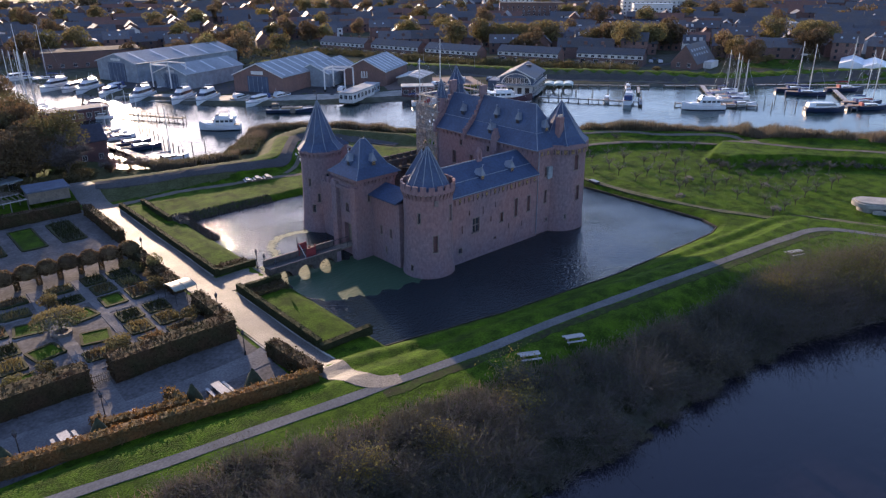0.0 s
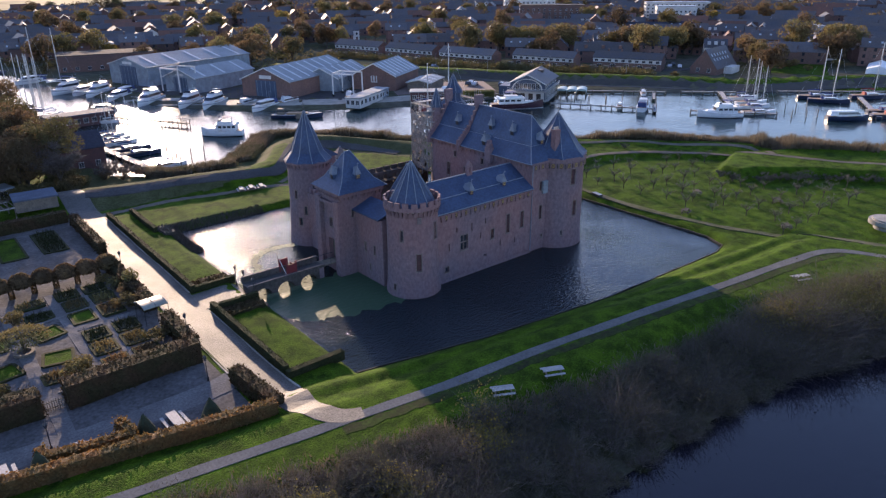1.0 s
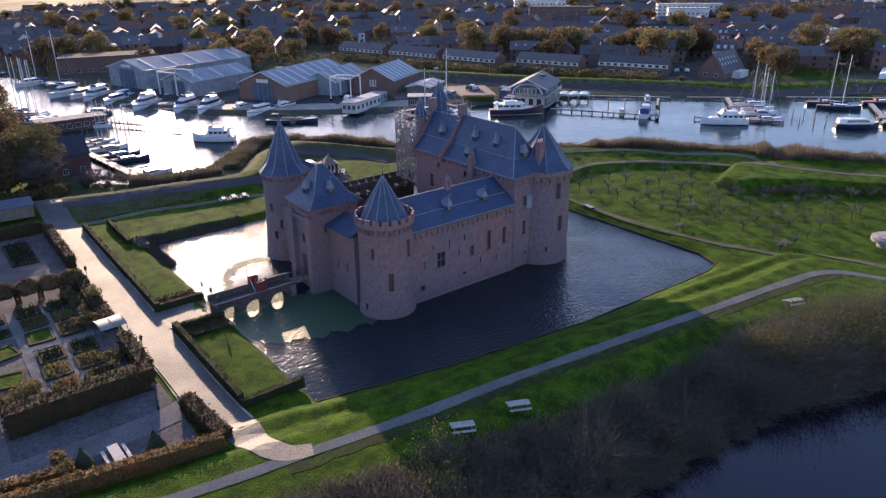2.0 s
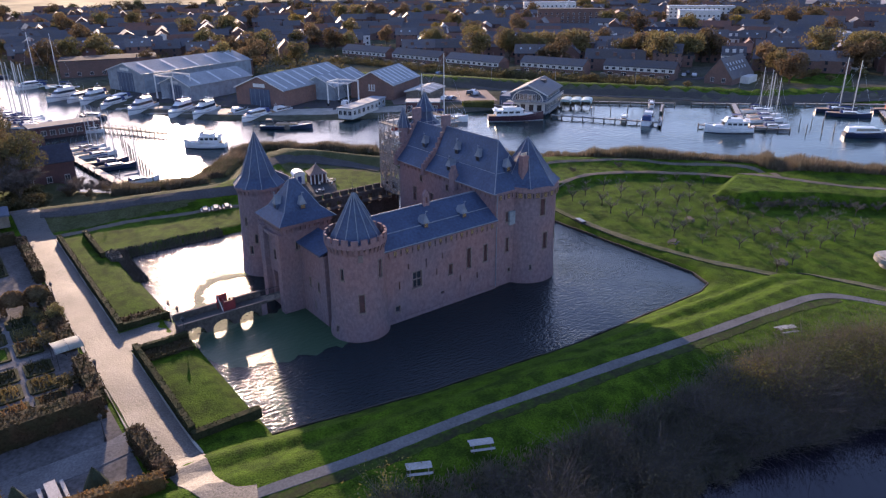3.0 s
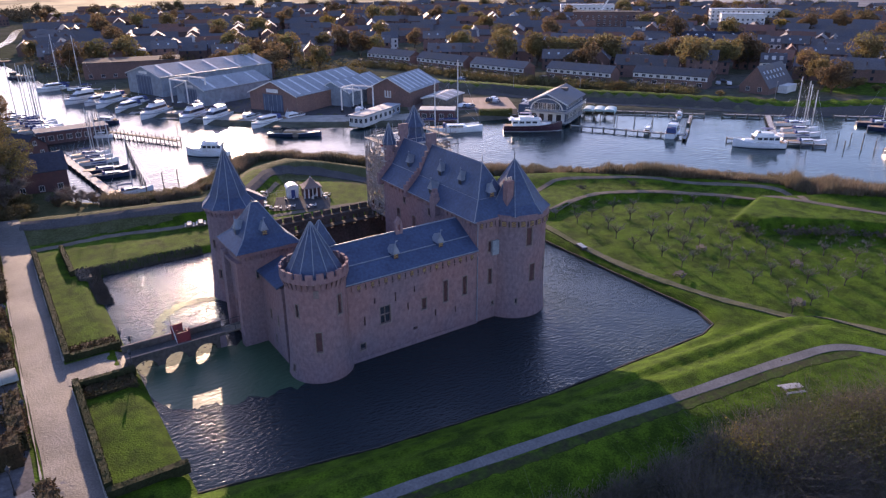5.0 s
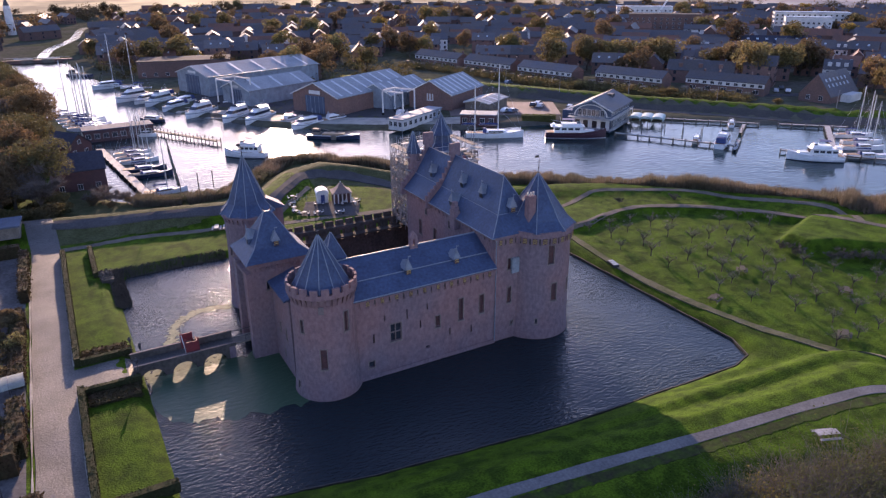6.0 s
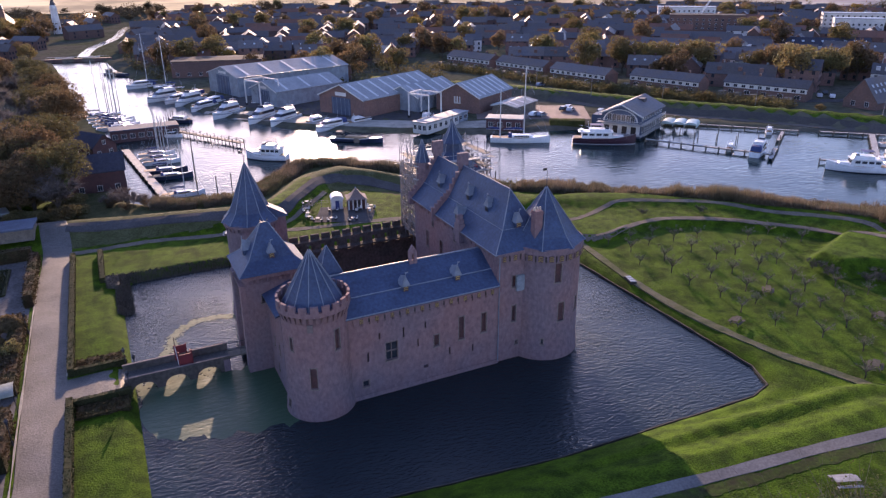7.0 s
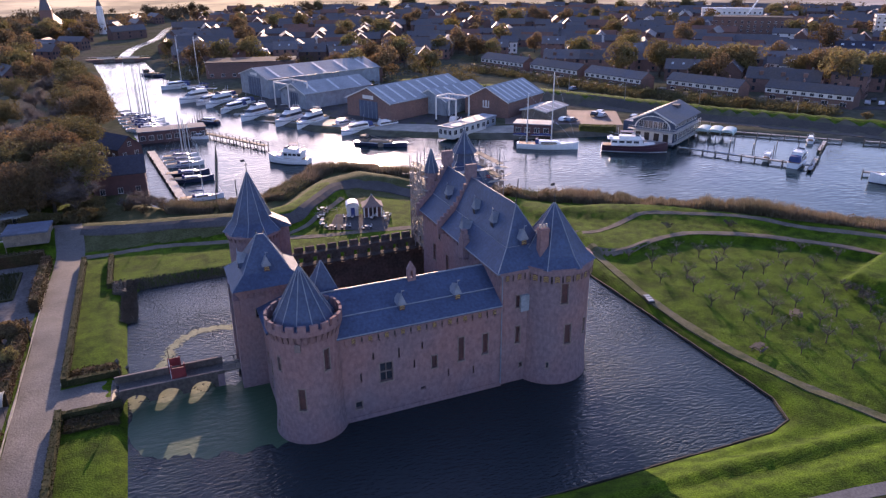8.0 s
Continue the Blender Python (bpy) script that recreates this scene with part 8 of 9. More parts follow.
# clubhouse on the water's edge
club = thing("clubhouse", "two-storey harbour clubhouse with white gable and dark roof", "building", pose(190.6, 170.6, 0.6, 0, 0, -59))
part("wall", Geo().box(0, 0, -0.6, 12, 20, 4.1), BLUEW, club)
part("upper_storey", gable_body(12, 20, 6.3, 2.8), BLUEW, club, "dark boarded upper storey")
part("roof", gable_roof(12, 20, 6.3, 2.8, 0.8, 0.25), TILE, club)
part("gable_panel", Geo().extrude([(-4.9, -10.05, 3.7), (4.9, -10.05, 3.7), (4.9, -10.05, 6.4), (0, -10.05, 8.5), (-4.9, -10.05, 6.4)], (0, -0.06, 0)), BLUEW, club, "dark boarded gable")
windows_row(club, 6, -4.2, 4.2, -10.12, 3.9, 1.15, 2.0)
arch_l = [(4.9 * math.cos(math.pi * q / 16), 3.9 + 3.4 * math.sin(math.pi * q / 16)) for q in range(17)]
part("arch_trim", Geo().extrude([(a * 1.06, -10.5, b + 0.2) for a, b in arch_l] + [(a, -10.5, b) for a, b in reversed(arch_l)], (0, -0.2, 0)), RENDER_W, club, "white arched timber trim")
for sgn in (-1, 1):
    part("bargeboard", Geo().extrude([(0, -10.85, 9.1), (sgn * 6.9, -10.85, 5.9), (sgn * 6.9, -10.85, 5.5), (0, -10.85, 8.7)], (0, -0.12, 0)), RENDER_W, club, "white bargeboard")
part("ground_panel", Geo().box(0, -10.04, 0, 11.6, 0.08, 3.3), RENDER_W, club, "white boarded ground floor front")
for x in (-4.2, -1.6, 1.2, 3.9):
    part("opening", Geo().box(x, -10.1, 0.2, 1.5, 0.1, 2.4), DARK, club, "dark glazed opening")
part("annex", Geo().chamfer(-9.0, 3.0, -0.6, 6.5, 9.0, 4.0, 0.1), BLUEW, club, "low dark annex with a flat roof")
windows_row(club, 8, -9.5, 9.5, 6.0, 4.4, 1.3, 1.5, 1, "y")
windows_row(club, 8, -9.5, 9.5, 6.0, 1.0, 1.3, 1.7, 1, "y")
for z in (3.4, 0.3):
    part("balcony", Geo().box(6.6, 0, z, 1.3, 20, 0.15), PALEWOOD, club)
    part("balcony", Geo().box(0, -11.0, z, 13.6, 2.0, 0.15), PALEWOOD, club)
for k in range(11):
    part("baluster", Geo().tube([(7.2, -9.8 + 1.95 * k, 0), (7.2, -9.8 + 1.95 * k, 4.5)], 0.06, 4), RENDER_W, club)
for z in (3.9, 4.4):
    part("handrail", Geo().tube([(7.25, -11.6, z), (7.25, 10, z)], 0.05, 4), RENDER_W, club)
    part("handrail", Geo().tube([(-6.7, -11.6, z), (7.25, -11.6, z)], 0.05, 4), RENDER_W, club)
part("dormer", Geo().box(1.5, 3, 7.4, 2.2, 2.4, 1.5), TILE, club)

# covered boats: three vaulted boat shelters
TEALT = mat("sea_green_tarpaulin", (0.34, 0.44, 0.43), (0.27, 0.36, 0.36), 0.55, 0.5, 2, 0.1)
for i in range(3):
    x, y = 203.4 + 2.5 * i, 168.4 - 2.4 * i
    t = thing("boat_shelter", "pale sea-green vaulted boat shelter on the water", "shelter", pose(x, y, 0.2, 0, 0, 36), "boat shelters")
    arc2 = [(1.75 * math.cos(math.pi * q / 8), 1.5 + 0.75 * math.sin(math.pi * q / 8)) for q in range(9)]
    part("cover", Geo().extrude([(-3.2, a * 1.04, b + 0.06) for a, b in arc2] + [(-3.2, a, b) for a, b in reversed(arc2)], (6.4, 0, 0)), TEALT, t)
    part("end_panel", Geo().extrude([(-3.15, a, b) for a, b in arc2], (0.05, 0, 0)), TEALT, t)
    for sy in (-1.74, 1.74):
        part("side_panel", Geo().box(0, sy, 0.7, 6.3, 0.05, 0.82), TEALT, t)
    for sx in (-3, 0, 3):
        for sy in (-1.5, 1.5):
            part("post", Geo().tube([(sx, sy, -1), (sx, sy, 1.52)], 0.07, 5), TIMBER, t)


# travel lift and crane frames
def boat_lift(x, y, turn, W=7, L=8, h=8):
    t = thing("boat_lift", "steel portal boat lift on the quay", "boat lift", pose(x, y, 1.0, 0, 0, turn))
    for s in (-1, 1):
        for e in (-1, 1):
            part("leg", Geo().box(s * W / 2, e * L / 2, 0, 0.35, 0.35, h), RENDER_W, t)
            part("wheel", Geo().lathe(0, 0, [(0.5, -0.18), (0.5, 0.18)], 12), TYRE, t).matrix_local = pose(s * W / 2, e * L / 2, 0.4, 90, 0, 90)
        part("side_beam", Geo().box(s * W / 2, 0, h - 0.3, 0.4, L, 0.45), RENDER_W, t)
    part("cross_beam", Geo().box(0, L / 2, h - 0.2, W, 0.4, 0.5), RENDER_W, t)
    for e in (-0.25, 0.25):
        part("sling", Geo().tube([(-W / 2, e * L, h - 0.3), (0, e * L, 2.0), (W / 2, e * L, h - 0.3)], 0.06, 4), BLACKI, t)


boat_lift(141, 214, 30)
boat_lift(98.5, 262, 22, 8, 9, 9)


# ---- cars ----
def car(label, paint_col):
    paint = mat("car_paint", paint_col, None, 0.25, 1, 2, 0.05, spec=0.6)
    t = thing("car", label, "car")
    prof = [(-2.1, 0.35), (2.1, 0.35), (2.12, 0.7), (1.2, 0.92), (0.55, 1.4), (-1.2, 1.45), (-1.95, 0.95), (-2.12, 0.8)]
    part("body", Geo().extrude([(x, -0.86, z) for x, z in prof], (0, 1.72, 0)), paint, t)
    gl = [(1.02, 0.95), (0.5, 1.34), (-1.12, 1.38), (-1.7, 0.98)]
    part("side_window", Geo().extrude([(x, -0.88, z) for x, z in gl], (0, 1.76, 0)), GLASS, t)
    part("windscreen", Geo().slab((0.6, -0.75, 1.4), (0.6, 0.75, 1.4), (1.2, 0.78, 0.96), (1.2, -0.78, 0.96), 0.02), GLASS, t)
    for x in (-1.3, 1.3):
        for y in (-0.8, 0.8):
            w = part("wheel", Geo().lathe(0, 0, [(0.33, -0.1), (0.33, 0.1)], 12), TYRE, t)
            w.matrix_local = pose(x, y, 0.33, 90, 0, 0)
            part("rim", Geo().lathe(0, 0, [(0.2, -0.11), (0.2, 0.11)], 8), MAST, w)
    return t


ribbon("car_park", [(160, 214), (176, 206), (193, 196)], 24, BRICKYARD, "red-paved harbour car park", 0.12, category="road")
cars = [car("white parked car on the harbour yard", (0.7, 0.7, 0.7)), car("dark grey parked car on the harbour yard", (0.04, 0.045, 0.05)), car("blue-grey parked car on the harbour yard", (0.12, 0.16, 0.22)), car("silver parked car on the harbour yard", (0.4, 0.41, 0.43))]
lot = [(173.6, 198.6, 20), (187.4, 201.8, 35), (175.2, 196.8, 20), (188.6, 199.4, 35), (190.6, 203.4, 35), (194.5, 190.6, 30), (196.2, 192.4, 30), (225, 262, 60), (229, 246, 60), (15, 228, 30), (209, 249, 20), (300, 250, 50), (296, 238, 50), (303, 252, 50), (290, 226, 50), (285, 178, 40), (288, 175, 40), (292, 181, 40), (310, 250, 80)]
for i, (x, y, a) in enumerate(lot):
    src = cars[i % 4]
    if i < 4:
        src.matrix_basis = pose(x, y, H(x, y) + 0.14, 0, 0, a)
    else:
        copy_thing(src, pose(x, y, H(x, y) + 0.14, 0, 0, a))
hedge_line(171.0, 185.6, 180.0, 180.2, 2.6, 1.7, OLIVE, "yellow-green clipped hedge beside the clubhouse")
bench = thing("bench", "dark flat bench frame on the moat bank", "bench", pose(116.3, 82.6, H(116.3, 82.6), 0, 0, 75))
for i in range(3):
    part("slab", Geo().chamfer(-0.75 + 0.75 * i, 0, 0.4, 0.66, 0.9, 0.08, 0.03), STEELG, bench, "pale seat slab")
part("frame", Geo().box(0, 0, 0, 2.4, 1.0, 0.4), BLACKI, bench)

# ---- kiosk terrace north of the castle ----
ribbon("terrace_paving", [(84.3, 129.3), (86.5, 133.5), (88.4, 137.8)], 11.5, ASPHALT, "dark gravel terrace behind the castle", 0.1, category="pavement")
kio = thing("tea_house", "small tea house with curved brown roof and pale columns", "kiosk", pose(90.0, 136.9, H(90, 136.9), 0, 0, -12))
part("wall", Geo().box(0, 0, 0, 3.6, 3.2, 2.4), SHUTTER, kio, "dark brown timber wall")
for i in range(5):
    part("column", Geo().lathe(-1.72 + 0.86 * i, -1.72, [(0.17, 0), (0.14, 0.2), (0.13, 2.2), (0.19, 2.4)], 10), RENDER_W, kio, "pale round column")
part("door", Geo().box(0, -1.66, 0, 0.95, 0.08, 2.0), DARK, kio)
prof_k = [(3.0, 2.3), (2.1, 2.6), (1.2, 3.2), (0.5, 3.9), (0.08, 4.2)]
part("roof", Geo().lathe(0, 0, prof_k, 4, 45, 405), WSTONE, kio, "flared weathered brown roof")
part("knob", Geo().lathe(0, 0, [(0.05, 4.1), (0.2, 4.3), (0.04, 4.5)], 8), LEAD, kio)
hut = thing("sales_hut", "white vaulted sales hut on the terrace", "kiosk", pose(86.3, 138.4, H(86.3, 138.4), 0, 0, -12))
arc3 = [(1.25 * math.cos(math.pi * q / 8), 2.1 + 0.9 * math.sin(math.pi * q / 8)) for q in range(9)]
part("wall", Geo().box(0, 0, 0, 2.3, 2.4, 2.2), RENDER_W, hut)
part("roof", Geo().extrude([(a * 1.06, -1.4, b + 0.07) for a, b in arc3] + [(a, -1.4, b) for a, b in reversed(arc3)], (0, 2.8, 0)), TARP, hut)
part("end_panel", Geo().extrude([(a, -1.25, b) for a, b in arc3], (0, 2.5, 0)), RENDER_W, hut)
part("door", Geo().box(0, -1.3, 0, 0.8, 0.08, 1.9), CANVAS, hut)


def cafe_set(x, y, seed):
    t = thing("cafe_table", "small pale cafe table with white chairs on the terrace", "table", pose(x, y, H(x, y) + 0.1, 0, 0, seed * 37), "terrace tables")
    part("tabletop", Geo().lathe(0, 0, [(0.45, 0.72), (0.45, 0.76)], 12), PALEWOOD, t)
    part("pedestal", Geo().tube([(0, 0, 0), (0, 0, 0.72)], 0.05, 5), BLACKI, t)
    for a in (0, 180):
        c = part("chair", Geo().box(0, 0, 0.42, 0.42, 0.42, 0.05).box(0, 0.2, 0.45, 0.42, 0.04, 0.45), RENDER_W, t)
        c.matrix_local = pose(0.8 * math.cos(radians(a)), 0.8 * math.sin(radians(a)), 0, 0, 0, a - 90)
        part("chair_leg", Geo().box(-0.17, 0, 0, 0.04, 0.36, 0.42).box(0.17, 0, 0, 0.04, 0.36, 0.42), BLACKI, c)


for i, (x, y) in enumerate(((80.6, 140.4), (80.0, 138.2), (79.4, 136.0), (78.9, 133.9), (80.6, 132.4), (82.6, 131.2), (89.6, 134.0), (91.2, 132.6), (92.6, 134.2), (84.6, 136.2), (86.6, 128.6))):
    cafe_set(x + RP.uniform(-.3, .3), y + RP.uniform(-.3, .3), i)
fen = thing("post_fence", "thin post and wire fence round the terrace", "fence", pose(84, 140, H(84, 140)))
for i in range(9):
    part("post", Geo().tube([(-9 + 2.2 * i, -2.0 + 0.8 * min(i, 8 - i), -0.4), (-9 + 2.2 * i, -2.0 + 0.8 * min(i, 8 - i), 1.2)], 0.05, 4), PALEWOOD, fen)
for z in (0.7, 1.1):
    part("wire", Geo().tube([(-9 + 2.2 * i, -2.0 + 0.8 * min(i, 8 - i), z) for i in range(9)], 0.02, 3), GALV, fen)

# concrete casemate in the eastern meadow
bk = thing("bunker", "pale concrete casemate with a rounded end, half sunk in the grass", "bunker", pose(139.9, 36.3, H(139.9, 36.3) - 0.3, 0, 0, -59))
plan = [(-2.4 - 2.3 * math.sin(math.pi * q / 12), 2.5 * math.cos(math.pi * q / 12)) for q in range(13)] + [(4.8, -2.5), (4.8, 2.5)]
part("roof_slab", Geo().prism(plan, 1.25, 1.95), CONCRETE, bk, "thick rounded roof slab")
part("roof_top", Geo().prism([(x * 0.9, y * 0.86) for x, y in plan], 1.94, 2.2), CONCRETE, bk, "raised worn roof crown")
part("body", Geo().prism([(x * 0.86 + 0.3, y * 0.8) for x, y in plan], -0.4, 1.27), CONCRETE, bk)
part("embrasure", Geo().box(1.6, -2.06, 0.35, 3.0, 0.2, 0.8), DARK, bk, "dark firing slit")
part("wing_wall", Geo().extrude([(-1.6, -2.3, -0.4), (1.4, -2.3, -0.4), (1.4, -2.3, 0.7), (-0.6, -2.3, 1.15), (-1.6, -2.3, 0.9)], (0, -0.5, 0)), CONCRETE, bk, "sloping concrete wing wall")

# ---- terraced rows beyond the far dike ----
def terrace(x, y, turn, units, label):
    t = thing("terraced_row", label, "house", pose(x, y, H(x, y), 0, 0, turn))
    W = units * 5.9
    part("wall", Geo().box(0, 0, -0.3, W, 8.5, 5.0), REDBR, t)
    k = Geo()
    k.slab((-W / 2 - 0.3, -4.7, 4.6), (W / 2 + 0.3, -4.7, 4.6), (W / 2 + 0.3, 0, 7.1), (-W / 2 - 0.3, 0, 7.1), 0.2)
    k.slab((-W / 2 - 0.3, 0, 7.1), (W / 2 + 0.3, 0, 7.1), (W / 2 + 0.3, 4.7, 4.6), (-W / 2 - 0.3, 4.7, 4.6), 0.2)
    part("roof", k, TILE, t)
    part("gable", Geo().extrude([(-W / 2, -4.2, 4.6), (-W / 2, 4.2, 4.6), (-W / 2, 0, 6.9)], (W, 0, 0)), REDBR, t)
    part("fascia", Geo().box(0, -4.32, 2.8, W, 0.1, 1.6), RENDER_W, t, "white boarded upper storey")
    windows_row(t, units * 2, -W / 2, W / 2, -4.37, 3.1, 1.5, 0.95)
    windows_row(t, units, -W / 2, W / 2, -4.25, 0.7, 2.0, 1.3)
    for i in range(units):
        part("chimney", Geo().chamfer(-W / 2 + 5.9 * (i + 1) - 0.4, 0.3, 6.6, 0.6, 0.8, 1.4, 0.06), REDBR, t)
        part("shed", Geo().box(-W / 2 + 5.9 * (i + 0.3), -10 - (i % 3), -0.3, 2.2, 2.6, 2.5), TIMBER, t, "garden shed behind the row")
    return t


def along(ax, ay, bx, by, units, label):
    terrace((ax + bx) / 2 + 4.1, (ay + by) / 2 + 1.1, math.degrees(math.atan2(by - ay, bx - ax)), units, label)


along(206, 329, 214, 300, 5, "terraced brick row with white upper storey")
along(216, 297, 223, 268, 5, "terraced brick row with white upper storey")
along(224.3, 264.8, 231.7, 235.3, 5, "terraced brick row with white upper storey")
along(240.8, 231.4, 250, 204, 5, "terraced brick row with white upper storey")
along(260.5, 201.0, 271.7, 174.8, 5, "terraced brick row with white upper storey")
along(262, 330, 270, 301, 5, "terraced brick row with dark roof")
along(278, 292, 288, 258, 6, "terraced brick row with dark roof")
along(312, 256, 322, 222, 6, "terraced brick row with dark roof")


# ---- houses of the town ----
def town_house(label, W, L, h, rise, wall, roof_m, rows, dormer_row=False):
    t = thing("house", label, "house")
    part("wall", gable_body(W, L, h, rise), wall, t)
    r = part("roof", gable_roof(W, L, h, rise, 0.3, 0.2), roof_m, t)
    for k in range(rows):
        windows_row(t, 3, -W / 2, W / 2, -L / 2, 0.9 + 2.8 * k, 1.1, 1.4, framed=False)
        windows_row(t, max(3, int(L / 6)), -L / 2, L / 2, -W / 2, 0.9 + 2.8 * k, 1.1, 1.4, -1, "y", False)
    part("chimney", Geo().chamfer(0, L * 0.28, h + rise * 0.7, 0.7, 0.7, rise * 0.3 + 1.0, 0.06), REDBR, t)
    if dormer_row:
        for i in range(3):
            part("dormer", Geo().box(-W * 0.28, -L * 0.3 + L * 0.3 * i, h + rise * 0.25, 1.6, 1.5, rise * 0.42), wall, t)
    else:
        for i in range(2):
            part("rooflight", Geo().slab((-W * 0.3, -L * 0.2 + L * 0.4 * i, h + rise * 0.42), (-W * 0.2, -L * 0.2 + L * 0.4 * i, h + rise * 0.62), (-W * 0.2, -L * 0.2 + L * 0.4 * i + 0.9, h + rise * 0.62), (-W * 0.3, -L * 0.2 + L * 0.4 * i + 0.9, h + rise * 0.42), 0.03), CLEARS, r)
    return t


RT = np.random.default_rng(33)
REDT = mat("orange_roof_tile", (0.17, 0.07, 0.045), (0.12, 0.06, 0.045), 0.7, 0.2, 1.5, 0.25, vary=0.3)
models = [town_house("brick town house with dark tiled roof", 8, 11, 5.6, 3.6, REDBR, TILE, 2), town_house("white rendered town house with dark roof", 8, 10, 6.0, 3.4, RENDER_W, TILE, 2, True),
          town_house("brick town house with orange tiled roof", 7.5, 10, 5.2, 3.8, REDBR, REDT, 2), town_house("long brick terrace with dark roof", 9, 26, 5.6, 3.6, REDBR, TILE, 2, True),
          town_house("tall brick house with dark roof", 9, 12, 8.4, 3.4, REDBR, TILE, 3)]
spots = []
for ring_d in range(0, 26):
    d = 330 + 21 * ring_d
    step = 15 if d < 520 else 22
    a = 6.0 if d > 350 else 22.0
    while a < 83:
        a += math.degrees(step / d) * RT.uniform(0.8, 1.35)
        x, y = 25 + d * math.cos(radians(a)) + RT.normal() * 3, d * math.sin(radians(a)) + RT.normal() * 3
        px, py = np.array([x]), np.array([y])
        if outside(px, py, RIVER)[0] < 14 or seg_dist(px, py, FARDIKE)[0] < 34 or RT.random() < 0.16:
            continue
        if x * 0.55 + y < 352 and x > 150 and y < 330 and x < 330:
            continue
        if y < 345 and x < 205:
            continue
        spots.append((x, y, a + RT.choice([0, 0, 0, 90]) + RT.uniform(-6, 6)))
for i in range(46):
    spots.append((RT.uniform(-90, 14), RT.uniform(330, 640), RT.uniform(0, 180)))
for i in range(30):
    spots.append((RT.uniform(30, 120), RT.uniform(500, 760), RT.uniform(0, 180)))
ROWS = [(208, 330), (222, 268), (230, 238), (247, 208), (269, 172), (292, 158)]
CANAL = [(40, 458), (46, 510), (62, 577), (73, 666), (89, 716), (109, 828), (141, 890)]
spots = [p for p in spots if seg_dist(np.array([p[0]]), np.array([p[1]]), CANAL)[0] > 16 and seg_dist(np.array([p[0]]), np.array([p[1]]), ROWS)[0] > 27 and not (p[0] < 165 and p[1] < 372) and all(math.hypot(p[0] - q[0], p[1] - q[1]) > q[2] for q in ((521, 330, 24), (556, 352, 34), (441, 389, 32), (406, 280, 24), (427, 266, 18), (500, 470, 30), (486, 440, 10), (461, 420, 12)))]
spots.sort(key=lambda p: math.hypot(p[0] - 30, p[1]))
near_n = 96
pickm = RT.choice(5, len(spots), p=[0.22, 0.13, 0.10, 0.45, 0.10])
used = set()
for (x, y, a), k in zip(spots[:near_n], pickm):
    m = pose(x, y, H(x, y), 0, 0, a)
    if k in used:
        copy_thing(models[k], m)
    else:
        used.add(k)
        models[k].matrix_basis = m
# the rest of the town, too far to tell house from house
walls_g, roofs_g, panes_g = [Geo(), Geo()], [Geo(), Geo()], Geo()
for i, (x, y, a) in enumerate(spots[near_n:]):
    W, L, h, rise = RT.uniform(6.5, 8.5), RT.uniform(9, 28), RT.uniform(4.2, 6.8), RT.uniform(2.4, 3.6)
    m = pose(x, y, H(x, y), 0, 0, a)
    for dst, g in ((walls_g[int(RT.random() < 0.1)], gable_body(W, L, h, rise)), (roofs_g[int(RT.random() < 0.18)], gable_roof(W, L, h, rise, 0.3, 0.25))):
        dst.add([m @ Vector(p) for p in g.v], g.f)
    g = Geo()
    for q in range(3):
        for z in (1.0, 3.6):
            g.box(-W / 2 + W * (q + 0.5) / 3, -L / 2 - 0.03, z, 1.1, 0.08, 1.4)
            g.box(-W / 2 - 0.03, -L / 2 + L * (q + 0.5) / 3, z, 0.08, 1.1, 1.4)
    panes_g.add([m @ Vector(p) for p in g.v], g.f)
for nm, g, m_, lb in (("far_house_walls", walls_g[0], REDBR, "brick walls of distant town houses"), ("far_house_walls", walls_g[1], RENDER_W, "white walls of distant town houses"), ("far_house_roofs", roofs_g[0], TILE, "dark roofs of distant town houses"), ("far_house_roofs", roofs_g[1], REDT, "orange roofs of distant town houses"), ("far_house_windows", panes_g, GLASS, "dark windows of distant town houses")):
    tagged(put(nm, raw_mesh(nm, [tuple(p) for p in g.v], [f if len(f) == 4 else f for f in g.f], m_) if all(len(f) == 4 for f in g.f) else g, m_), lb, "houses", kind="stuff")

bh = thing("house", "steep-roofed brick house with rows of rooflights", "house", pose(288.8, 159.4, H(288.8, 159.4), 0, 0, -80))
part("wall", gable_body(11, 22, 2.8, 7.2), REDBR, bh)
bhr = part("roof", gable_roof(11, 22, 2.8, 7.2, 0.3, 0.25), TILE, bh)
for i in range(6):
    for k in (0.32, 0.56):
        xa, xb = 5.5 * (1 - k) + 0.12, 5.5 * (1 - k - 0.13) + 0.12
        za, zb = 2.8 + 7.2 * k + 0.28, 2.8 + 7.2 * (k + 0.13) + 0.28
        y0 = -9.5 + 3.0 * i
        part("rooflight", Geo().slab((xa, y0, za), (xa, y0 + 1.1, za), (xb, y0 + 1.1, zb), (xb, y0, zb), 0.04), CLEARS, bhr)
windows_row(bh, 2, -4.5, 4.5, -11, 0.9, 1.3, 1.5)
part("extension", Geo().box(7.2, 2, -0.3, 3.4, 9, 2.9), RENDER_W, bh, "white flat-roofed extension")
ribbon("park_lawn", [(306, 133), (345, 150), (392, 170)], 26, GRASS, "green lawn between dike and houses", 0.05, 4.0, "lawn")
flat_block("apartment_block", "white flat-roofed apartment block", 500, 470, -40, 46, 14, 13, RENDER_W, STEELG, 4, 12)
flat_block("apartment_block", "white flat-roofed apartment block", 521, 330, -48, 30, 13, 11, RENDER_W, STEELG, 3, 9)
flat_block("apartment_block", "long white apartment block with grey roof", 556, 352, -46, 52, 13, 12, RENDER_W, STEELG, 4, 14)
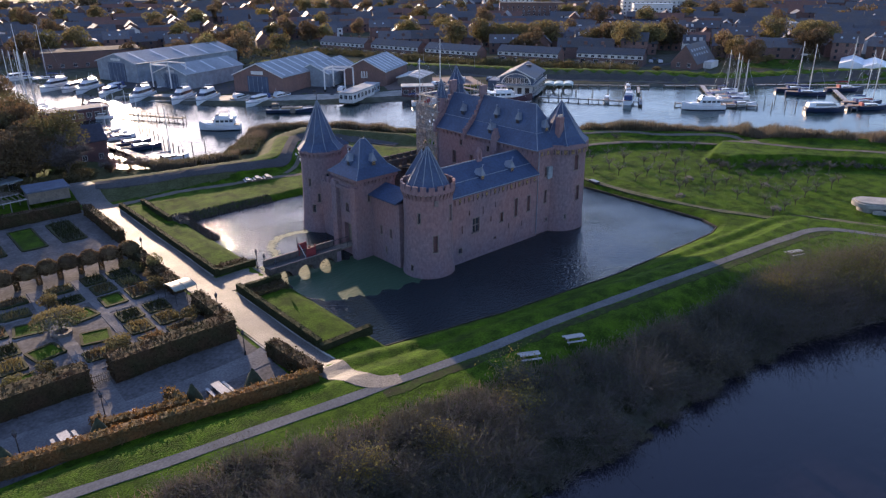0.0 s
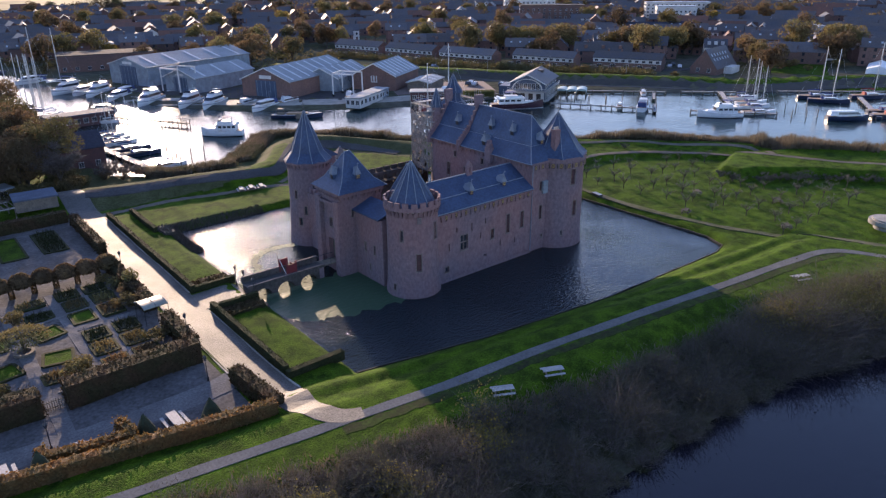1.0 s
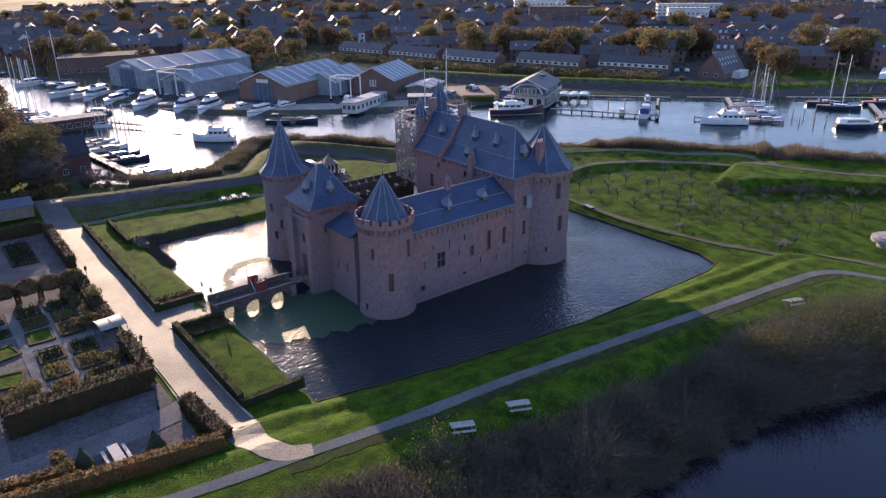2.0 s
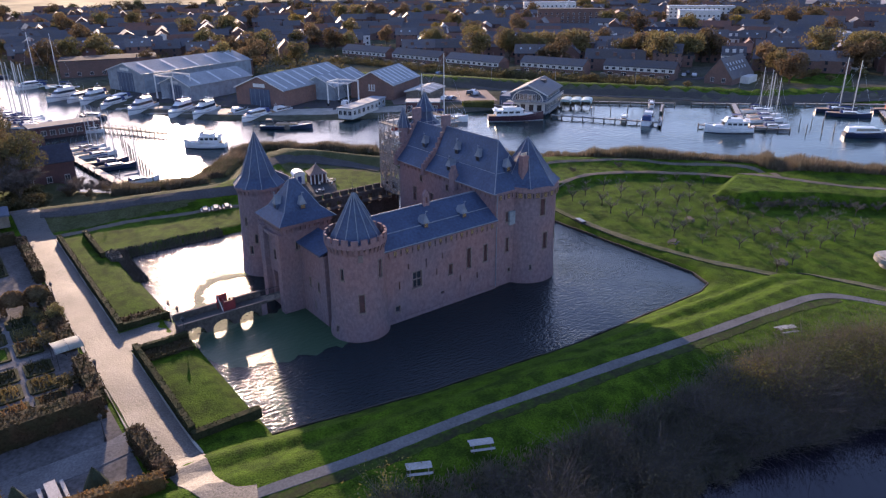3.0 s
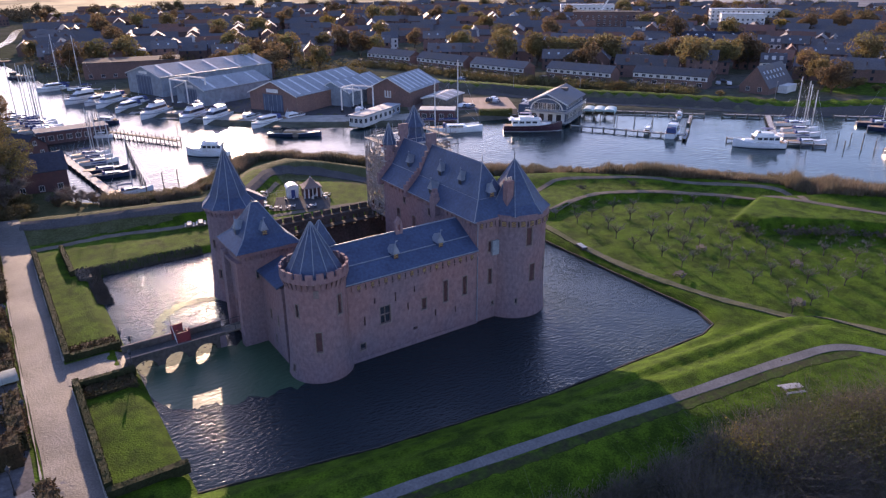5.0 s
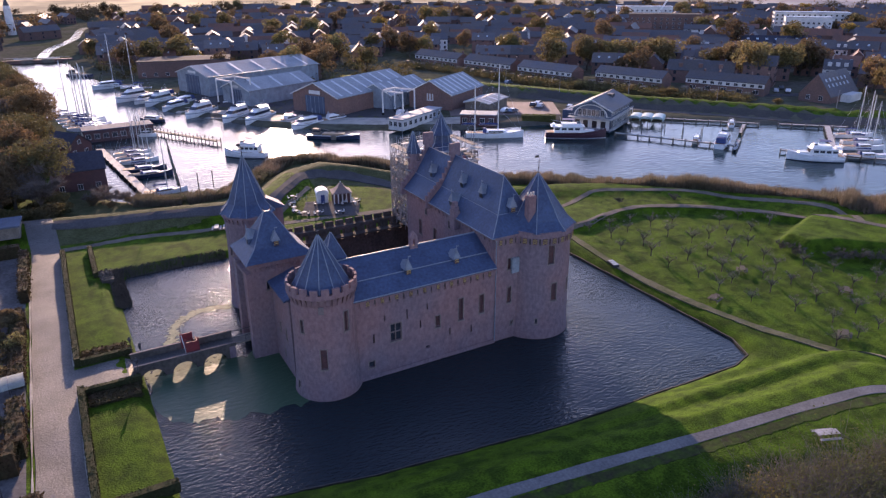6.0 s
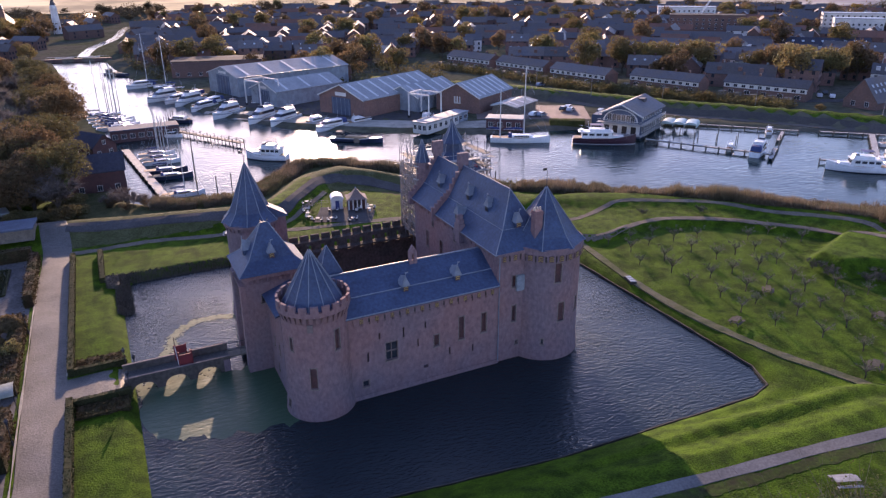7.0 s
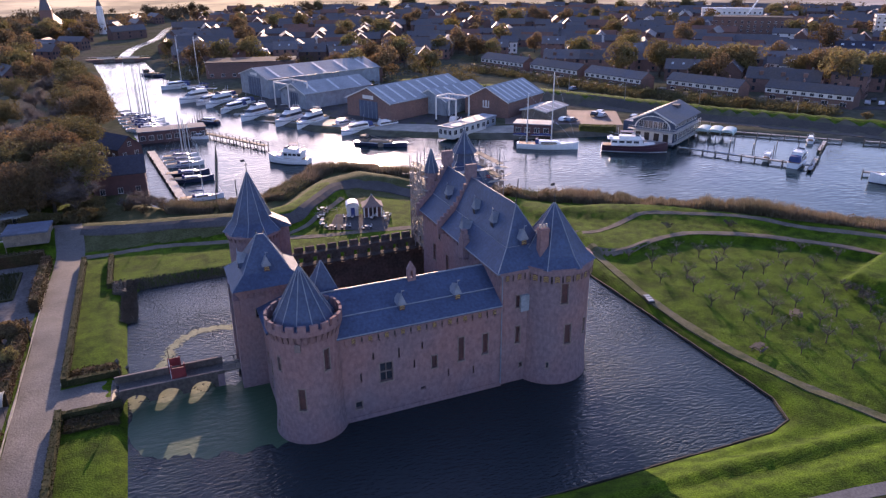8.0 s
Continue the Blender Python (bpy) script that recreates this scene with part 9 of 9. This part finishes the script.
flat_block("apartment_block", "large red-brick block with flat roof", 441, 389, -44, 50, 16, 13, REDBR, ASPHALT, 4, 12)
for x, y, L in ((406, 280, 32), (427, 266, 16)):
    wh = thing("white_hall", "long white rendered hall with a dark blue roof", "building", pose(x, y, H(x, y), 0, 0, 45))
    part("wall", gable_body(9, L, 4.2, 3.6), RENDER_W, wh)
    part("roof", gable_roof(9, L, 4.2, 3.6, 0.3, 0.25), NAVYR, wh, "dark blue tiled roof")
    windows_row(wh, int(L / 3), -L / 2, L / 2, -4.5, 1.0, 1.2, 1.8, -1, "y", False)
    windows_row(wh, 2, -4, 4, -L / 2, 1.0, 1.2, 1.8, -1, "x", False)
    for k in range(int(L / 5)):
        part("rooflight", Geo().slab((-3.0, -L / 2 + 2 + 5 * k, 5.7), (-2.0, -L / 2 + 2 + 5 * k, 6.5), (-2.0, -L / 2 + 3.4 + 5 * k, 6.5), (-3.0, -L / 2 + 3.4 + 5 * k, 5.7), 0.04), CLEARS, wh)
crane = thing("mobile_crane", "distant mobile crane with a pale raised lattice jib", "crane", pose(461, 420, 1.0))
part("carrier", Geo().chamfer(0, 0, 0, 12, 3, 2.4, 0.2), YELP, crane)
part("cab", Geo().chamfer(1, 0, 2.4, 5, 2.8, 2.2, 0.2), WHITE, crane)
jib_a, jib_b = Vector((0, 0, 4)), Vector((26, -12.5, 52))
for o in (Vector((0.6, 0.3, 0)), Vector((-0.6, 0.3, 0)), Vector((0, -0.7, 0.3))):
    part("jib_chord", Geo().tube([jib_a + o, jib_b + o * 0.4], 0.22, 4), WHITE, crane, "pale jib chord")
for k in range(20):
    p, q = jib_a.lerp(jib_b, k / 20), jib_a.lerp(jib_b, (k + 1) / 20)
    part("jib_brace", Geo().tube([p + Vector((0.6, 0.3, 0)), q + Vector((-0.6, 0.3, 0))], 0.1, 3), WHITE, crane)
flat_block("workshop_hall", "long low dark brick hall beside the canal", 98, 352, -14, 40, 18, 7, REDBR, ASPHALT, 1, 8)
flat_block("workshop_hall", "dark brick hall with flat roof behind the yard", 134, 318, -24, 34, 16, 6, REDBR, ASPHALT, 1, 6)
flat_block("workshop_hall", "dark brick hall with flat roof behind the yard", 84, 408, -18, 30, 14, 6, REDBR, ASPHALT, 1, 6)
dome = thing("vaulted_house", "white house with a rounded roof", "house", pose(430, 178, H(430, 178), 0, 0, -50))
arc4 = [(7 * math.cos(math.pi * q / 10), 5 + 5 * math.sin(math.pi * q / 10)) for q in range(11)]
part("wall", Geo().box(0, 0, -0.3, 14, 12, 5.3), RENDER_W, dome)
part("vault", Geo().extrude([(a, -6, b) for a, b in arc4], (0, 12, 0)), CORRUG, dome)
windows_row(dome, 4, -6, 6, -6, 1, 1.6, 2.5)
windows_row(dome, 4, -6, 6, -6, 5, 1.6, 2.5)
for x, y, a in ((402, 141, -86), (340, 113, -72), (338, 103, -70)):
    tt = thing("storage_tent", "long white sheeted storage tent on the bank", "tent", pose(x, y, H(x, y), 0, 0, a))
    part("cover", gable_body(9, 22, 1.8, 1.6), TARP, tt)
    part("ridge", Geo().tube([(0, -11, 3.45), (0, 11, 3.45)], 0.1, 4), TARP, tt)

# church and slim white tower at the canal's end
chur = thing("church", "distant church with a dark pointed spire", "church", pose(-11, 640, 1))
part("nave", gable_body(14, 40, 9, 7), REDBR, chur)
part("roof", gable_roof(14, 40, 9, 7), TILE, chur)
part("tower", Geo().box(0, -22, 0, 8, 8, 20), REDBR, chur)
part("spire", Geo().lathe(0, -22, [(5.4, 20), (0.1, 36)], 4, 45, 405), TILE, chur)
tw = thing("white_tower", "slim white tower in the distance", "tower", pose(24, 640, 1))
part("shaft", Geo().lathe(0, 0, [(3, 0), (2.4, 18), (2.7, 18.5), (2.0, 21)], 12), RENDER_W, tw)
part("cap", Geo().lathe(0, 0, [(2.2, 21), (0.1, 27)], 12), TILE, tw)
lock = thing("lock_gate", "timber lock gates closing the canal", "lock", pose(38, 448, 0, 0, 0, -8))
part("wall", Geo().box(0, 0, -1, 34, 3, 2.6), REDBR, lock)
for s in (-5, 5):
    part("gate_leaf", Geo().box(s, -1.8, -1, 6, 0.4, 2.8), TIMBER, lock)
    part("balance_beam", Geo().box(s * 1.3, -1.2, 2.0, 9, 0.5, 0.5), RENDER_W, lock)
part("bridge_rail", Geo().tube([(-16, 0, 2.7), (16, 0, 2.7)], 0.08, 4), RENDER_W, lock)

# street lamps on the far dike and harbour
for x, y in ((178, 214), (196, 232), (205, 210), (222, 192), (240, 168), (262, 139)):
    t = thing("street_lamp", "slim grey street lamp", "lamp", pose(x, y, H(x, y)), "harbour lamps")
    part("post", Geo().tube([(0, 0, 0), (0, 0, 6.0)], [0.09, 0.05], 6), GALV, t)
    part("head", Geo().chamfer(0.3, 0, 5.95, 0.8, 0.2, 0.12, 0.04), GALV, t)
ribbon("revetment", [(196, 222), (206, 200), (215, 182), (229, 164), (252, 134), (285, 108), (330, 78)], 7, REVET, "dark stone revetment below the far dike", 0.10, 2.0, "bank")
ribbon("road_town", [(262, 182), (275, 176), (290, 170), (330, 175), (380, 190)], 5, ASPHALT, "asphalt street behind the dike", 0.12, 3.0, "road")
ribbon("quay_west", [(78, 262), (90, 247), (101, 233), (112, 222), (124, 212), (146, 199), (160, 193)], 10, CONCRETE, "concrete boatyard quay", 0.1, 2.0, "pavement")
ribbon("canal", [(40, 458), (46, 510), (62, 577), (73, 666), (89, 716), (109, 828), (141, 890)], 6, WATER, "bright canal winding away behind the lock", 0.15, 6.0, "canal")
ribbon("yard", [(92, 290), (104, 262), (116, 244), (132, 224), (150, 210)], 22, ASPHALT, "asphalt boatyard", 0.06, 2.0, "pavement")

# pale distance beyond the last houses, its haze put into emission
hz = bpy.data.materials.new("glowing_distance")
hz.use_nodes = True
hn, hl = hz.node_tree.nodes, hz.node_tree.links
hb = hn["Principled BSDF"]
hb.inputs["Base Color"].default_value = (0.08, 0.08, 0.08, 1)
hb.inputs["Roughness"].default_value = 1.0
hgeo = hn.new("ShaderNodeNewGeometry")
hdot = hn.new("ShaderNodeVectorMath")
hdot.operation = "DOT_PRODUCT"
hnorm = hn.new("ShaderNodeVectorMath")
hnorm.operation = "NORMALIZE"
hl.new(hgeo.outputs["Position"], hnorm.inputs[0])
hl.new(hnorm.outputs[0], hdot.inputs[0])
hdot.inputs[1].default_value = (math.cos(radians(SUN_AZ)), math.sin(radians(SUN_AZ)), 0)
# emission painted brighter and warmer towards the sun's bearing
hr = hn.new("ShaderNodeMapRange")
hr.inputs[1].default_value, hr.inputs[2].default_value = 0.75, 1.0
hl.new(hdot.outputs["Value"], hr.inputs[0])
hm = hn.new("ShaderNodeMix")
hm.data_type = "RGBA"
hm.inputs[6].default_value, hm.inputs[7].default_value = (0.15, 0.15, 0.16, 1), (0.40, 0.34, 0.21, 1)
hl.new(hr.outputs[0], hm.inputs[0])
# strips of field, ditch and tree row
hmap = hn.new("ShaderNodeMapping")
hmap.inputs["Scale"].default_value = (0.008, 0.008, 0.16)
hl.new(hgeo.outputs["Position"], hmap.inputs[0])
hs = hn.new("ShaderNodeTexNoise")
hs.inputs["Scale"].default_value, hs.inputs["Detail"].default_value, hs.inputs["Roughness"].default_value = 1.0, 7, 0.65
hl.new(hmap.outputs[0], hs.inputs["Vector"])
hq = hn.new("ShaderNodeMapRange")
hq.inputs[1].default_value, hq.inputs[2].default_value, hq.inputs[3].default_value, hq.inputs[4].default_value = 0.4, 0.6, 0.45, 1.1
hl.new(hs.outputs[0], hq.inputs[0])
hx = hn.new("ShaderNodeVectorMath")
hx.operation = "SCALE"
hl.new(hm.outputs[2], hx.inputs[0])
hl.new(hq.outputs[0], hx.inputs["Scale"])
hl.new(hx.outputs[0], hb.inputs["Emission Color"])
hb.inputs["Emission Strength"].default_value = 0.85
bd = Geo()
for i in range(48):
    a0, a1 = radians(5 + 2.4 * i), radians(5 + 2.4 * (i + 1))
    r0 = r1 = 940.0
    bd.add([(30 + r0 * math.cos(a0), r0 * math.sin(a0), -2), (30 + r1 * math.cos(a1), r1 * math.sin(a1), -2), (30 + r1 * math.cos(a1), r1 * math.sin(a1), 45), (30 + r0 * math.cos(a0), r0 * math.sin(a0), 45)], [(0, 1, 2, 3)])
tagged(put("backdrop", bd, hz), "distant polder horizon with haze and sun glow painted as emission", "backdrop", kind="structure")
